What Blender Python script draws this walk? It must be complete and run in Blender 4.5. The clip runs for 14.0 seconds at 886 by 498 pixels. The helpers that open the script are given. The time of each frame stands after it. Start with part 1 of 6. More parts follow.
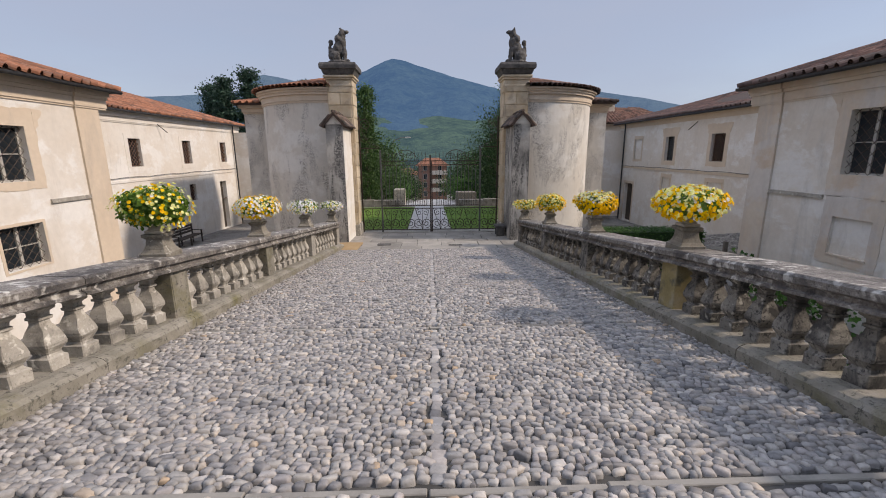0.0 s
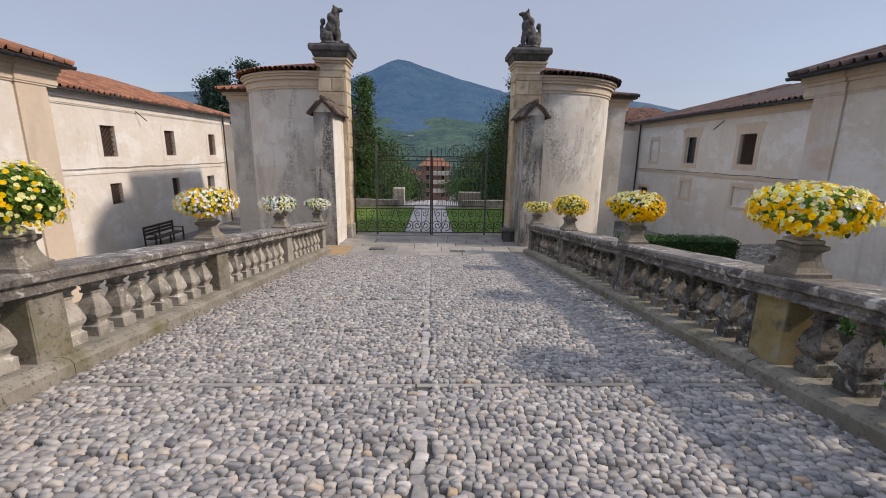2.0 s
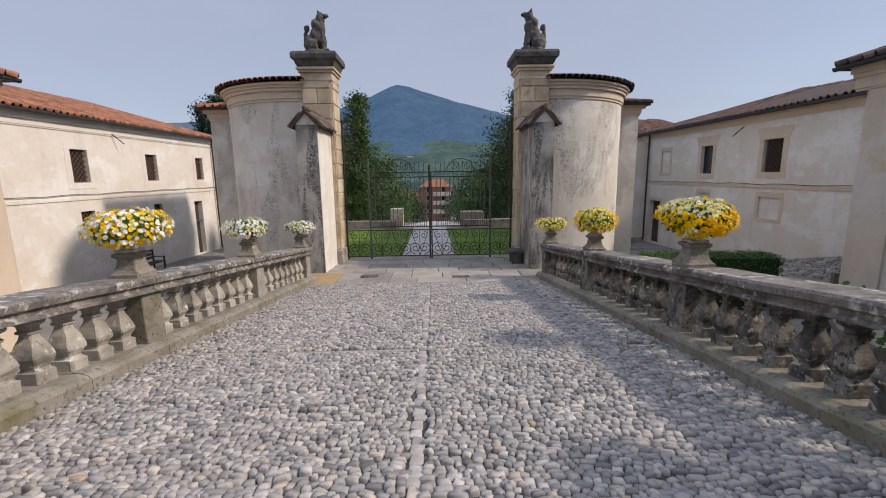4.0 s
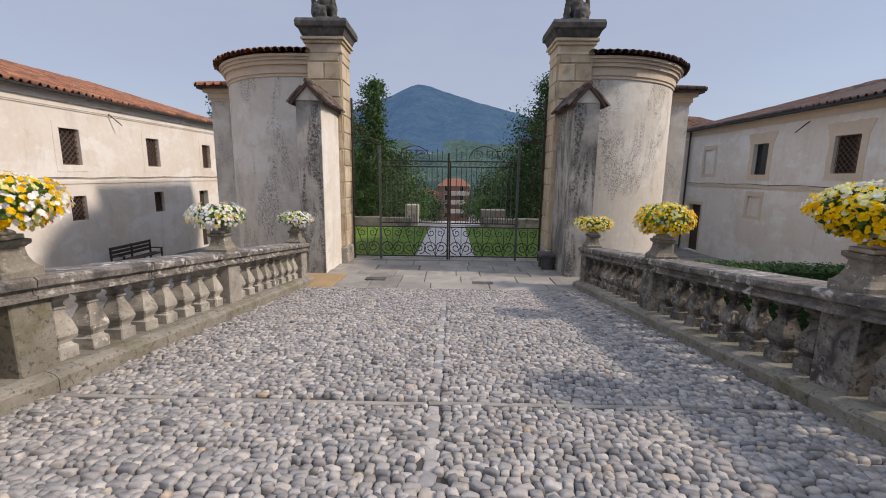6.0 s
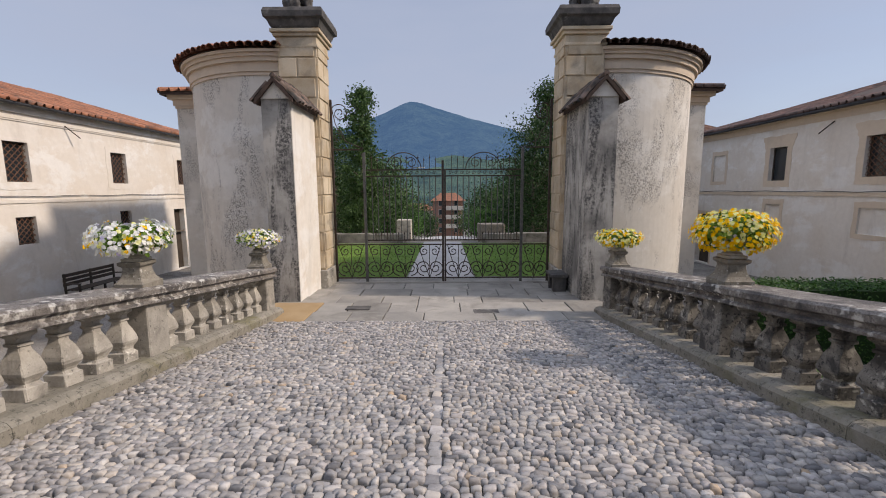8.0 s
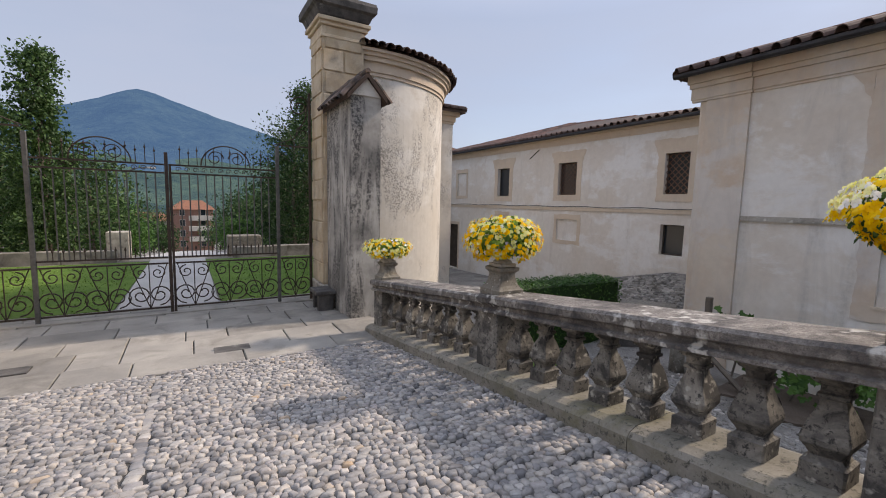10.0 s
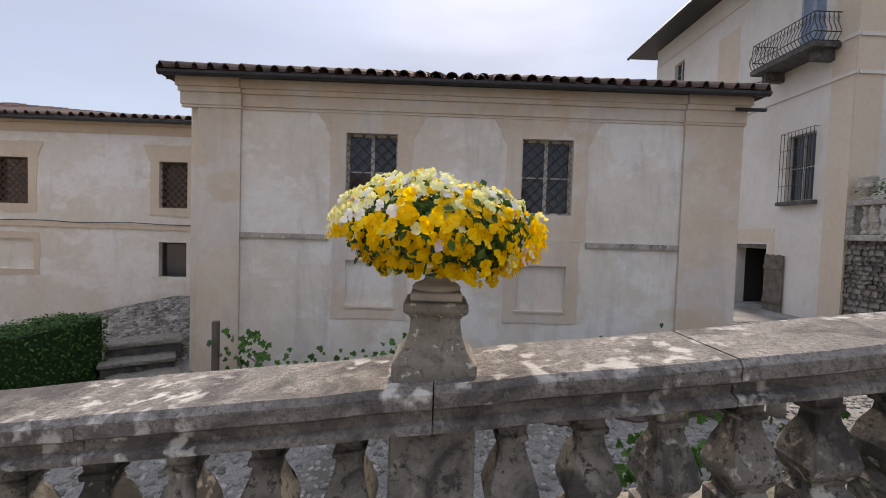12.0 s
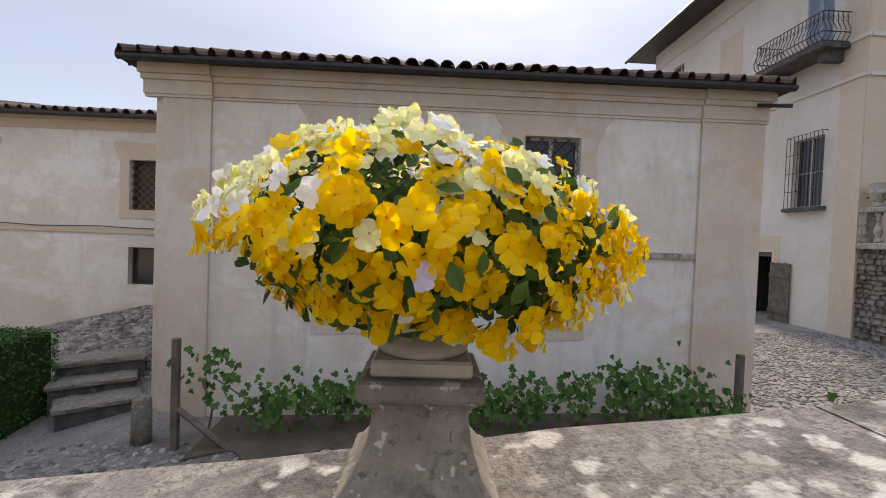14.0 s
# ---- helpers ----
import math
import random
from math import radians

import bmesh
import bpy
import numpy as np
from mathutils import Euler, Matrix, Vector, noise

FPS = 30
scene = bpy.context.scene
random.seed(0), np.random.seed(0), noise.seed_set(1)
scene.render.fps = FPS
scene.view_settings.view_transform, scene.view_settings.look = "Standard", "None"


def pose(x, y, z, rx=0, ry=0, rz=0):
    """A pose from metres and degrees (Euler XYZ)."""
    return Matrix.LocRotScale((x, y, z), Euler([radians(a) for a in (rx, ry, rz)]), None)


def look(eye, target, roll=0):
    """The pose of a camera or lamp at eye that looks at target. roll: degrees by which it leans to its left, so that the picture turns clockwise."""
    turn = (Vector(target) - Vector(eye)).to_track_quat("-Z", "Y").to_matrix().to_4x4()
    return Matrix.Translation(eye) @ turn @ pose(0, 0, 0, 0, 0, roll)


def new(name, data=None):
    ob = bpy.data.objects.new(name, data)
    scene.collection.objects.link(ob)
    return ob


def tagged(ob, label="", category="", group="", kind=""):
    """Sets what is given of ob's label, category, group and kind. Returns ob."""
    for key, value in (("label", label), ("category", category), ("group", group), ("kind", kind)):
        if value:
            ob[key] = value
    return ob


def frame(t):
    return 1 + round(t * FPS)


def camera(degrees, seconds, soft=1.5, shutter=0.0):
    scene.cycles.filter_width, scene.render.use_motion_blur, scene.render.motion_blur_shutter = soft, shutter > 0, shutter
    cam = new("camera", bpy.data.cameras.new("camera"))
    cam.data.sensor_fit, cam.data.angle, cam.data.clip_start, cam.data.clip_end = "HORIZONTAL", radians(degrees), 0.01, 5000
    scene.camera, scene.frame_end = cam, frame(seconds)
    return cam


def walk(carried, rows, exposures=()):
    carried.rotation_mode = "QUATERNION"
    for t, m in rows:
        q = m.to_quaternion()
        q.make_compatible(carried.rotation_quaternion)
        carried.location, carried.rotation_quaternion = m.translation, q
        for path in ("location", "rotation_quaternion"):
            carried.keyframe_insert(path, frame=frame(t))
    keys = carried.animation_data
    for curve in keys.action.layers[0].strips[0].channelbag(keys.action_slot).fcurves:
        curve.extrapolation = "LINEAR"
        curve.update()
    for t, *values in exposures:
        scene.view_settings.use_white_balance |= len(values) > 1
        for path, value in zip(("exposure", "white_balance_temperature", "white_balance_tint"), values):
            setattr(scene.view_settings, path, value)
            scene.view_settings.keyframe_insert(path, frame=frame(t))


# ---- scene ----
cam = camera(92.5, 14.0, soft=1.0)
PATH = [
    (0, (0.028, 0.007, 1.542), (0.088, 1.956, 1.095), -0.4),
    (0.5, (0.04, 0.464, 1.469), (0.107, 2.413, 1.028), 0.1),
    (1, (0.03, 0.896, 1.388), (0.098, 2.847, 0.954), 0.5),
    (1.5, (0.048, 1.323, 1.339), (0.109, 3.273, 0.903), 0.6),
    (2, (0.123, 1.738, 1.309), (0.176, 3.688, 0.868), 0.8),
    (2.5, (0.137, 2.143, 1.212), (0.194, 4.102, 0.815), -0.2),
    (3, (0.19, 2.529, 1.138), (0.238, 4.496, 0.779), -1.1),
    (3.2, (0.205, 2.674, 1.144), (0.255, 4.643, 0.798), -1.0),
    (5.5, (0.204, 4.651, 0.837), (0.197, 6.621, 0.493), 0.4),
    (6, (0.159, 5.068, 0.784), (0.125, 7.038, 0.44), 0.7),
    (6.5, (0.097, 5.506, 0.721), (0.052, 7.478, 0.394), -0.6),
    (7, (0.056, 5.898, 0.651), (0.01, 7.872, 0.337), -0.7),
    (7.2, (0.078, 6.062, 0.65), (0.035, 8.039, 0.35), -0.6),
    (9.5, (0.24, 7.572, 0.629), (0.77, 9.487, 0.396), 0.7),
    (10, (0.453, 7.791, 0.544), (1.472, 9.499, 0.33), 1.3),
    (10.5, (0.658, 8.001, 0.488), (2.185, 9.277, 0.294), 1.6),
    (11, (0.88, 8.132, 0.494), (2.708, 8.924, 0.31), 0.6),
    (11.5, (1.196, 8.163, 0.516), (3.158, 8.519, 0.366), 1.3),
    (12, (1.507, 8.206, 0.532), (3.505, 8.174, 0.457), 1.8),
    (12.5, (1.798, 8.228, 0.545), (3.794, 8.115, 0.508), 1.7),
    (13, (2.049, 8.181, 0.557), (4.046, 8.08, 0.512), 2.1),
    (13.5, (2.216, 8.176, 0.553), (4.214, 8.099, 0.507), 2.2),
    (14, (2.329, 8.192, 0.543), (4.328, 8.131, 0.494), 2.1),
]
walk(cam, [(t, look(eye, target, roll)) for t, eye, target, roll in PATH], exposures=[(0, 0.50, 7250, 17), (9.2, 0.56, 7250, 17), (10.2, 0.79, 7500, 17), (11.5, 0.86, 7650, 17), (14, 0.97, 7800, 17)])
SUN_AZ, SUN_EL = -8.0, 39.0      # degrees: azimuth from +x towards +y, height

world = bpy.data.worlds.new("sky")
scene.world = world
world.use_nodes = True
wn, wl = world.node_tree.nodes, world.node_tree.links
sky = wn.new("ShaderNodeTexSky")
sky.sky_type, sky.sun_disc = "NISHITA", False
sky.sun_elevation, sky.sun_rotation = radians(SUN_EL), radians(90 - SUN_AZ)
sky.air_density, sky.dust_density, sky.ozone_density, sky.altitude = 1.0, 0.7, 2.0, 300
# thin high cloud over the sky
tc = wn.new("ShaderNodeTexCoord")
mp = wn.new("ShaderNodeMapping")
mp.inputs["Scale"].default_value = (1.0, 1.0, 3.5)
cl = wn.new("ShaderNodeTexNoise")
cl.inputs["Scale"].default_value, cl.inputs["Detail"].default_value = 2.3, 7
rp = wn.new("ShaderNodeMapRange")
rp.inputs[1].default_value, rp.inputs[2].default_value = 0.30, 0.75
rp.inputs[3].default_value, rp.inputs[4].default_value = 0.66, 0.98
mx = wn.new("ShaderNodeMix")
mx.data_type = "RGBA"
wl.new(tc.outputs["Generated"], mp.inputs[0])
wl.new(mp.outputs[0], cl.inputs["Vector"])
wl.new(cl.outputs[0], rp.inputs[0])
wl.new(rp.outputs[0], mx.inputs[0])
sep = wn.new("ShaderNodeSeparateXYZ")
zr = wn.new("ShaderNodeMapRange")
zr.inputs[1].default_value, zr.inputs[2].default_value = 0.38, 1.0
zr.inputs[3].default_value, zr.inputs[4].default_value = 0.88, 2.5
veil = wn.new("ShaderNodeVectorMath")
veil.operation = "SCALE"
veil.inputs[0].default_value = (3.0, 3.72, 5.1)
wl.new(tc.outputs["Generated"], sep.inputs[0])
wl.new(sep.outputs[2], zr.inputs[0])
wl.new(zr.outputs[0], veil.inputs["Scale"])
wl.new(veil.outputs[0], mx.inputs[7])
wl.new(sky.outputs[0], mx.inputs[6])
wl.new(mx.outputs[2], wn["Background"].inputs[0])
wn["Background"].inputs[1].default_value = 0.105

sun = new("sun", bpy.data.lights.new("sun", "SUN"))
sun.data.energy, sun.data.angle, sun.data.color = 2.5, radians(4.5), (1.0, 0.94, 0.86)
ca, sa = math.cos(radians(SUN_AZ)), math.sin(radians(SUN_AZ))
ce, se = math.cos(radians(SUN_EL)), math.sin(radians(SUN_EL))
sun.matrix_world = look((60 * ca * ce, 60 * sa * ce, 60 * se), (0, 0, 0))


# ---- materials ----
def nodes_of(name):
    m = bpy.data.materials.new(name)
    m.use_nodes = True
    nt = m.node_tree
    return m, nt.nodes, nt.links, nt.nodes["Principled BSDF"]


def ramp_node(n, stops):
    r = n.new("ShaderNodeValToRGB")
    while len(r.color_ramp.elements) < len(stops):
        r.color_ramp.elements.new(0.5)
    for e, (p, c) in zip(r.color_ramp.elements, stops):
        e.position, e.color = p, (*c, 1)
    return r


def noise_node(n, l, co, scale, detail=5, rough=0.55, distort=0.0):
    t = n.new("ShaderNodeTexNoise")
    t.inputs["Scale"].default_value, t.inputs["Detail"].default_value = scale, detail
    t.inputs["Roughness"].default_value, t.inputs["Distortion"].default_value = rough, distort
    l.new(co, t.inputs["Vector"])
    return t.outputs[0]


def mixc(n, l, fac, a, b, mode="MIX"):
    m = n.new("ShaderNodeMix")
    m.data_type, m.blend_type = "RGBA", mode
    for sock, v in ((m.inputs[0], fac), (m.inputs[6], a), (m.inputs[7], b)):
        if isinstance(v, (int, float)):
            sock.default_value = v
        elif isinstance(v, tuple):
            sock.default_value = (*v, 1)
        else:
            l.new(v, sock)
    return m.outputs[2]


def maprange(n, l, v, a, b, c=0.0, d=1.0):
    m = n.new("ShaderNodeMapRange")
    l.new(v, m.inputs[0])
    for i, x in enumerate((a, b, c, d)):
        m.inputs[i + 1].default_value = x
    return m.outputs[0]


def bump_to(n, l, height, bsdf, strength=0.3, dist=0.01):
    b = n.new("ShaderNodeBump")
    b.inputs["Strength"].default_value, b.inputs["Distance"].default_value = strength, dist
    l.new(height, b.inputs["Height"])
    l.new(b.outputs[0], bsdf.inputs["Normal"])


def coords(n, l, scale=(1, 1, 1)):
    g = n.new("ShaderNodeNewGeometry")
    m = n.new("ShaderNodeMapping")
    m.inputs["Scale"].default_value = scale
    l.new(g.outputs["Position"], m.inputs[0])
    return m.outputs[0]


def surface(name, stops, scale=3.0, fine=40.0, rough=0.85, bump=0.3, dist=0.008, stain=None, stain_scale=1.2, stain_at=(0.52, 0.68), stretch=(1, 1, 1), vary=0.0, island=0.0, metal=0.0, fine_amount=0.35, mottle=None, lichen=None, hues=None):
    """A mineral or painted surface: colour at two scales, optional stains, relief, and a tone for each object or island."""
    m, n, l, b = nodes_of(name)
    co = coords(n, l)
    big, small = noise_node(n, l, co, scale), noise_node(n, l, co, fine, 4, 0.65)
    col = ramp_node(n, stops)
    l.new(big, col.inputs[0])
    out = mixc(n, l, fine_amount, col.outputs[0], mixc(n, l, small, (0.25, 0.25, 0.25), (1.0, 1.0, 1.0)), "MULTIPLY")
    if stain:
        sc = coords(n, l, stretch)
        f = maprange(n, l, noise_node(n, l, sc, stain_scale, 8, 0.62, 0.6), *stain_at)
        out = mixc(n, l, f, out, mixc(n, l, small, tuple(0.6 * c for c in stain), stain))
    if mottle:
        f = maprange(n, l, noise_node(n, l, co, mottle[1], 6, 0.75, 0.3), *mottle[2])
        out = mixc(n, l, f, out, mottle[0])
    if lichen:
        f = maprange(n, l, noise_node(n, l, co, lichen[1], 3, 0.5, 0.2), *lichen[2])
        g = n.new("ShaderNodeMath")
        g.operation = "MULTIPLY"
        l.new(f, g.inputs[0])
        l.new(maprange(n, l, noise_node(n, l, co, 1.3, 3, 0.6), 0.45, 0.55), g.inputs[1])
        out = mixc(n, l, g.outputs[0], out, lichen[0])
    if vary or island:
        if vary:
            r = n.new("ShaderNodeObjectInfo").outputs["Random"]
        else:
            r = n.new("ShaderNodeNewGeometry").outputs["Random Per Island"]
        if hues:
            hr = ramp_node(n, hues)
            l.new(r, hr.inputs[0])
            out = mixc(n, l, 1.0, out, hr.outputs[0], "MULTIPLY")
        v = maprange(n, l, r, 0, 1, 1 - (vary or island), 1 + (vary or island))
        cc = n.new("ShaderNodeVectorMath")
        cc.operation = "SCALE"
        l.new(out, cc.inputs[0])
        l.new(v, cc.inputs["Scale"])
        out = cc.outputs[0]
    l.new(out, b.inputs["Base Color"])
    b.inputs["Roughness"].default_value, b.inputs["Metallic"].default_value = rough, metal
    if "Specular IOR Level" in b.inputs:
        b.inputs["Specular IOR Level"].default_value = 0.3
    bump_to(n, l, mixc(n, l, 0.5, small, big), b, bump, dist)
    return m


def plaster(name, base, warm, damp, scale=0.7, stretch=(1.6, 1.6, 0.34), amount=(0.56, 0.74), patch=0.5, pale=None, spotty=(0.36, 0.6, 0.25, 1), speck=14):
    """Old lime plaster: washed tone, warm patches, grey weather streaks, hairline relief."""
    m, n, l, b = nodes_of(name)
    co = coords(n, l)
    tone = noise_node(n, l, co, scale, 6, 0.6, 0.4)
    out = mixc(n, l, maprange(n, l, tone, 0.40, 0.66, 0.0, patch), base, warm)
    if pale:
        out = mixc(n, l, maprange(n, l, noise_node(n, l, coords(n, l, (1, 1, 1.6)), 0.55, 9, 0.7, 0.2), 0.50, 0.58), out, pale)
    grain = noise_node(n, l, co, 55, 3, 0.7)
    mid = noise_node(n, l, co, 7, 5, 0.65)
    out = mixc(n, l, 0.38, out, mixc(n, l, mid, (0.45, 0.44, 0.42), (1.0, 1.0, 1.0)), "MULTIPLY")
    st = noise_node(n, l, coords(n, l, stretch), 1.1, 9, 0.68, 0.5)
    f = maprange(n, l, st, *amount)
    fm = n.new("ShaderNodeMath")
    fm.operation = "MULTIPLY"
    l.new(f, fm.inputs[0])
    l.new(maprange(n, l, noise_node(n, l, co, speck, 6, 0.75), *spotty), fm.inputs[1])
    out = mixc(n, l, fm.outputs[0], out, damp)
    l.new(out, b.inputs["Base Color"])
    b.inputs["Roughness"].default_value = 0.93
    b.inputs["Specular IOR Level"].default_value = 0.2
    bump_to(n, l, mixc(n, l, 0.45, grain, mid), b, 0.35, 0.006)
    return m


def plain(name, color, rough=0.6, metal=0.0):
    m, n, l, b = nodes_of(name)
    b.inputs["Base Color"].default_value = (*color, 1)
    b.inputs["Roughness"].default_value, b.inputs["Metallic"].default_value = rough, metal
    return m


M = {}
M["plaster_cream"] = plaster("plaster_cream", (0.74, 0.695, 0.63), (0.66, 0.575, 0.475), (0.45, 0.41, 0.36), 0.5, amount=(0.55, 0.78), patch=0.6, pale=(0.79, 0.765, 0.72))
M["plaster_grey"] = plaster("plaster_grey", (0.76, 0.715, 0.64), (0.66, 0.585, 0.49), (0.44, 0.415, 0.37), 0.8, amount=(0.51, 0.72), patch=0.8, pale=(0.79, 0.765, 0.715))
M["plaster_ochre"] = plaster("plaster_ochre", (0.66, 0.55, 0.43), (0.59, 0.47, 0.35), (0.42, 0.36, 0.30), 0.8, amount=(0.54, 0.76))
M["plaster_pink"] = plaster("plaster_pink", (0.67, 0.585, 0.48), (0.60, 0.475, 0.36), (0.44, 0.40, 0.36), 1.1, amount=(0.50, 0.72), patch=0.9, pale=(0.66, 0.61, 0.55))
M["plaster_turret"] = plaster("plaster_turret", (0.67, 0.63, 0.56), (0.60, 0.53, 0.44), (0.14, 0.13, 0.12), 0.6, amount=(0.49, 0.57), stretch=(0.9, 0.9, 0.36), spotty=(0.47, 0.56, 0.0, 0.8), speck=24, pale=(0.74, 0.71, 0.65))
M["plaster_black"] = plaster("plaster_black", (0.52, 0.49, 0.44), (0.17, 0.163, 0.15), (0.07, 0.068, 0.065), 1.1, amount=(0.45, 0.53), patch=0.9, stretch=(2.2, 2.2, 0.38), spotty=(0.42, 0.56, 0.2, 0.95), speck=20)
M["plaster_villa"] = plaster("plaster_villa", (0.70, 0.66, 0.60), (0.60, 0.53, 0.45), (0.42, 0.38, 0.33), 0.4, amount=(0.56, 0.78), patch=0.7)
M["stone_pillar"] = surface("stone_pillar", [(0.3, (0.50, 0.38, 0.24)), (0.6, (0.62, 0.52, 0.38))], 2.2, 30, stain=(0.24, 0.21, 0.17), stain_scale=1.6, stain_at=(0.55, 0.8), vary=0.12)
M["stone_dark"] = surface("stone_dark", [(0.3, (0.05, 0.048, 0.046)), (0.7, (0.14, 0.13, 0.12))], 5, 40, bump=0.5, stain=(0.30, 0.29, 0.26), stain_scale=4, stain_at=(0.60, 0.75))
# right balustrade: darker copy with its shade in the colour, besides stains and lichen
M["stone_bal_shaded"] = surface("stone_bal_shaded", [(0.25, (0.14, 0.13, 0.113)), (0.5, (0.25, 0.23, 0.198)), (0.75, (0.38, 0.355, 0.305))], 4.5, 60, bump=0.55, dist=0.01, stain=(0.075, 0.070, 0.064), stain_scale=3.2, stain_at=(0.47, 0.60), vary=0.16, fine_amount=0.65, mottle=((0.05, 0.047, 0.043), 22, (0.53, 0.60)), lichen=((0.42, 0.40, 0.345), 17, (0.57, 0.68)))
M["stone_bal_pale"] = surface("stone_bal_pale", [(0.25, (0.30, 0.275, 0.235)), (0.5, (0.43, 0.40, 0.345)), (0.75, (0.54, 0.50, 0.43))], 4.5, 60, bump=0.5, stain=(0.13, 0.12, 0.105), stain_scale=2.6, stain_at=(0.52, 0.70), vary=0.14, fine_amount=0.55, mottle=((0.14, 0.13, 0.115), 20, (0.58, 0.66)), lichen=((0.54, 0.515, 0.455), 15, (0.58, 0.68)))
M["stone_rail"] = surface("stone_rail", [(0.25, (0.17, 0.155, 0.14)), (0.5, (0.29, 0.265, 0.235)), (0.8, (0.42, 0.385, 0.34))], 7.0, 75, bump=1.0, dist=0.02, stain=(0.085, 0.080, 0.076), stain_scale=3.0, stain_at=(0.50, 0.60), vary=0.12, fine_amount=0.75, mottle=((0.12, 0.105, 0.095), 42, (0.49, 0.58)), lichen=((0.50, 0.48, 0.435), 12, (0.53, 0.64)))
M["stone_moss"] = surface("stone_moss", [(0.3, (0.20, 0.185, 0.145)), (0.55, (0.31, 0.285, 0.235)), (0.8, (0.38, 0.355, 0.31))], 3.0, 50, bump=0.4, stain=(0.17, 0.155, 0.075), stain_scale=1.3, stain_at=(0.52, 0.70), vary=0.1, fine_amount=0.55, mottle=((0.09, 0.085, 0.07), 20, (0.54, 0.62)))
M["stone_lichen"] = surface("stone_lichen", [(0.3, (0.24, 0.19, 0.075)), (0.55, (0.34, 0.27, 0.13)), (0.8, (0.38, 0.34, 0.26))], 3.5, 50, bump=0.4, stain=(0.13, 0.12, 0.09), stain_scale=3, stain_at=(0.55, 0.70), fine_amount=0.5)
M["stone_urn"] = surface("stone_urn", [(0.3, (0.36, 0.33, 0.28)), (0.7, (0.55, 0.51, 0.44))], 6, 60, bump=0.4, stain=(0.17, 0.15, 0.13), stain_scale=5, stain_at=(0.55, 0.72), fine_amount=0.4)
M["stone_pedestal"] = surface("stone_pedestal", [(0.3, (0.20, 0.18, 0.145)), (0.7, (0.33, 0.30, 0.25))], 6, 60, bump=0.5, stain=(0.12, 0.11, 0.085), stain_scale=6, stain_at=(0.52, 0.70), fine_amount=0.55, vary=0.1, mottle=((0.10, 0.095, 0.08), 34, (0.55, 0.64)), lichen=((0.42, 0.40, 0.36), 26, (0.63, 0.67)))
HUES = [(0.0, (0.50, 0.51, 0.54)), (0.15, (0.98, 0.98, 1.0)), (0.30, (0.74, 0.71, 0.69)), (0.45, (1.08, 1.06, 1.02)), (0.60, (0.66, 0.68, 0.71)), (0.72, (0.99, 0.94, 0.88)), (0.80, (0.82, 0.79, 0.80)), (0.93, (1.10, 1.08, 1.05)), (0.992, (0.95, 0.84, 0.72)), (1.0, (0.95, 0.72, 0.5))]
COBBLE = [(0.25, (0.29, 0.278, 0.262)), (0.5, (0.385, 0.366, 0.342)), (0.75, (0.48, 0.458, 0.428))]
M["cobble"] = surface("cobble", COBBLE, 14, 70, rough=0.55, bump=0.5, dist=0.005, island=0.24, fine_amount=0.4, hues=HUES, mottle=((0.22, 0.21, 0.195), 34, (0.60, 0.66)))
M["cobble_piece"] = surface("cobble_piece", COBBLE, 14, 70, rough=0.55, bump=0.5, dist=0.005, vary=0.24, fine_amount=0.4, hues=HUES, mottle=((0.22, 0.21, 0.195), 34, (0.60, 0.66)))
M["mortar"] = surface("mortar", [(0.3, (0.045, 0.043, 0.039)), (0.7, (0.10, 0.095, 0.087))], 5, 90, rough=0.95, bump=0.5)
M["flagstone"] = surface("flagstone", [(0.3, (0.24, 0.225, 0.20)), (0.7, (0.36, 0.335, 0.29))], 1.5, 50, rough=0.8, bump=0.25, vary=0.20, stain=(0.19, 0.175, 0.15), stain_scale=2, stain_at=(0.5, 0.75))
M["flag_ochre"] = surface("flag_ochre", [(0.3, (0.36, 0.24, 0.12)), (0.7, (0.44, 0.31, 0.17))], 2, 50, bump=0.25)
M["gravel"] = surface("gravel", [(0.3, (0.27, 0.255, 0.235)), (0.7, (0.40, 0.38, 0.35))], 1.2, 45, rough=0.95, bump=0.9, dist=0.03, fine_amount=0.85, mottle=((0.09, 0.085, 0.078), 38, (0.54, 0.60)), stain=(0.16, 0.145, 0.125), stain_scale=0.5, stain_at=(0.5, 0.65))
M["tile"] = surface("tile", [(0.3, (0.22, 0.085, 0.045)), (0.55, (0.32, 0.135, 0.075)), (0.8, (0.38, 0.21, 0.13))], 6, 50, bump=0.4, island=0.35, stain=(0.10, 0.075, 0.06), stain_scale=2.2, stain_at=(0.50, 0.70))
M["tile_piece"] = surface("tile_piece", [(0.3, (0.22, 0.085, 0.045)), (0.55, (0.32, 0.135, 0.075)), (0.8, (0.38, 0.21, 0.13))], 6, 50, bump=0.4, vary=0.35, stain=(0.10, 0.075, 0.06), stain_scale=2.2, stain_at=(0.50, 0.70))
M["tile_dark"] = surface("tile_dark", [(0.3, (0.17, 0.08, 0.055)), (0.55, (0.25, 0.13, 0.09)), (0.8, (0.33, 0.20, 0.15))], 6, 50, bump=0.4, island=0.3, stain=(0.06, 0.052, 0.045), stain_scale=2.4, stain_at=(0.48, 0.68))
M["tile_dark_piece"] = surface("tile_dark_piece", [(0.3, (0.09, 0.055, 0.045)), (0.55, (0.13, 0.085, 0.07)), (0.8, (0.17, 0.12, 0.10))], 6, 50, bump=0.4, vary=0.3, stain=(0.06, 0.052, 0.045), stain_scale=2.4, stain_at=(0.48, 0.68))
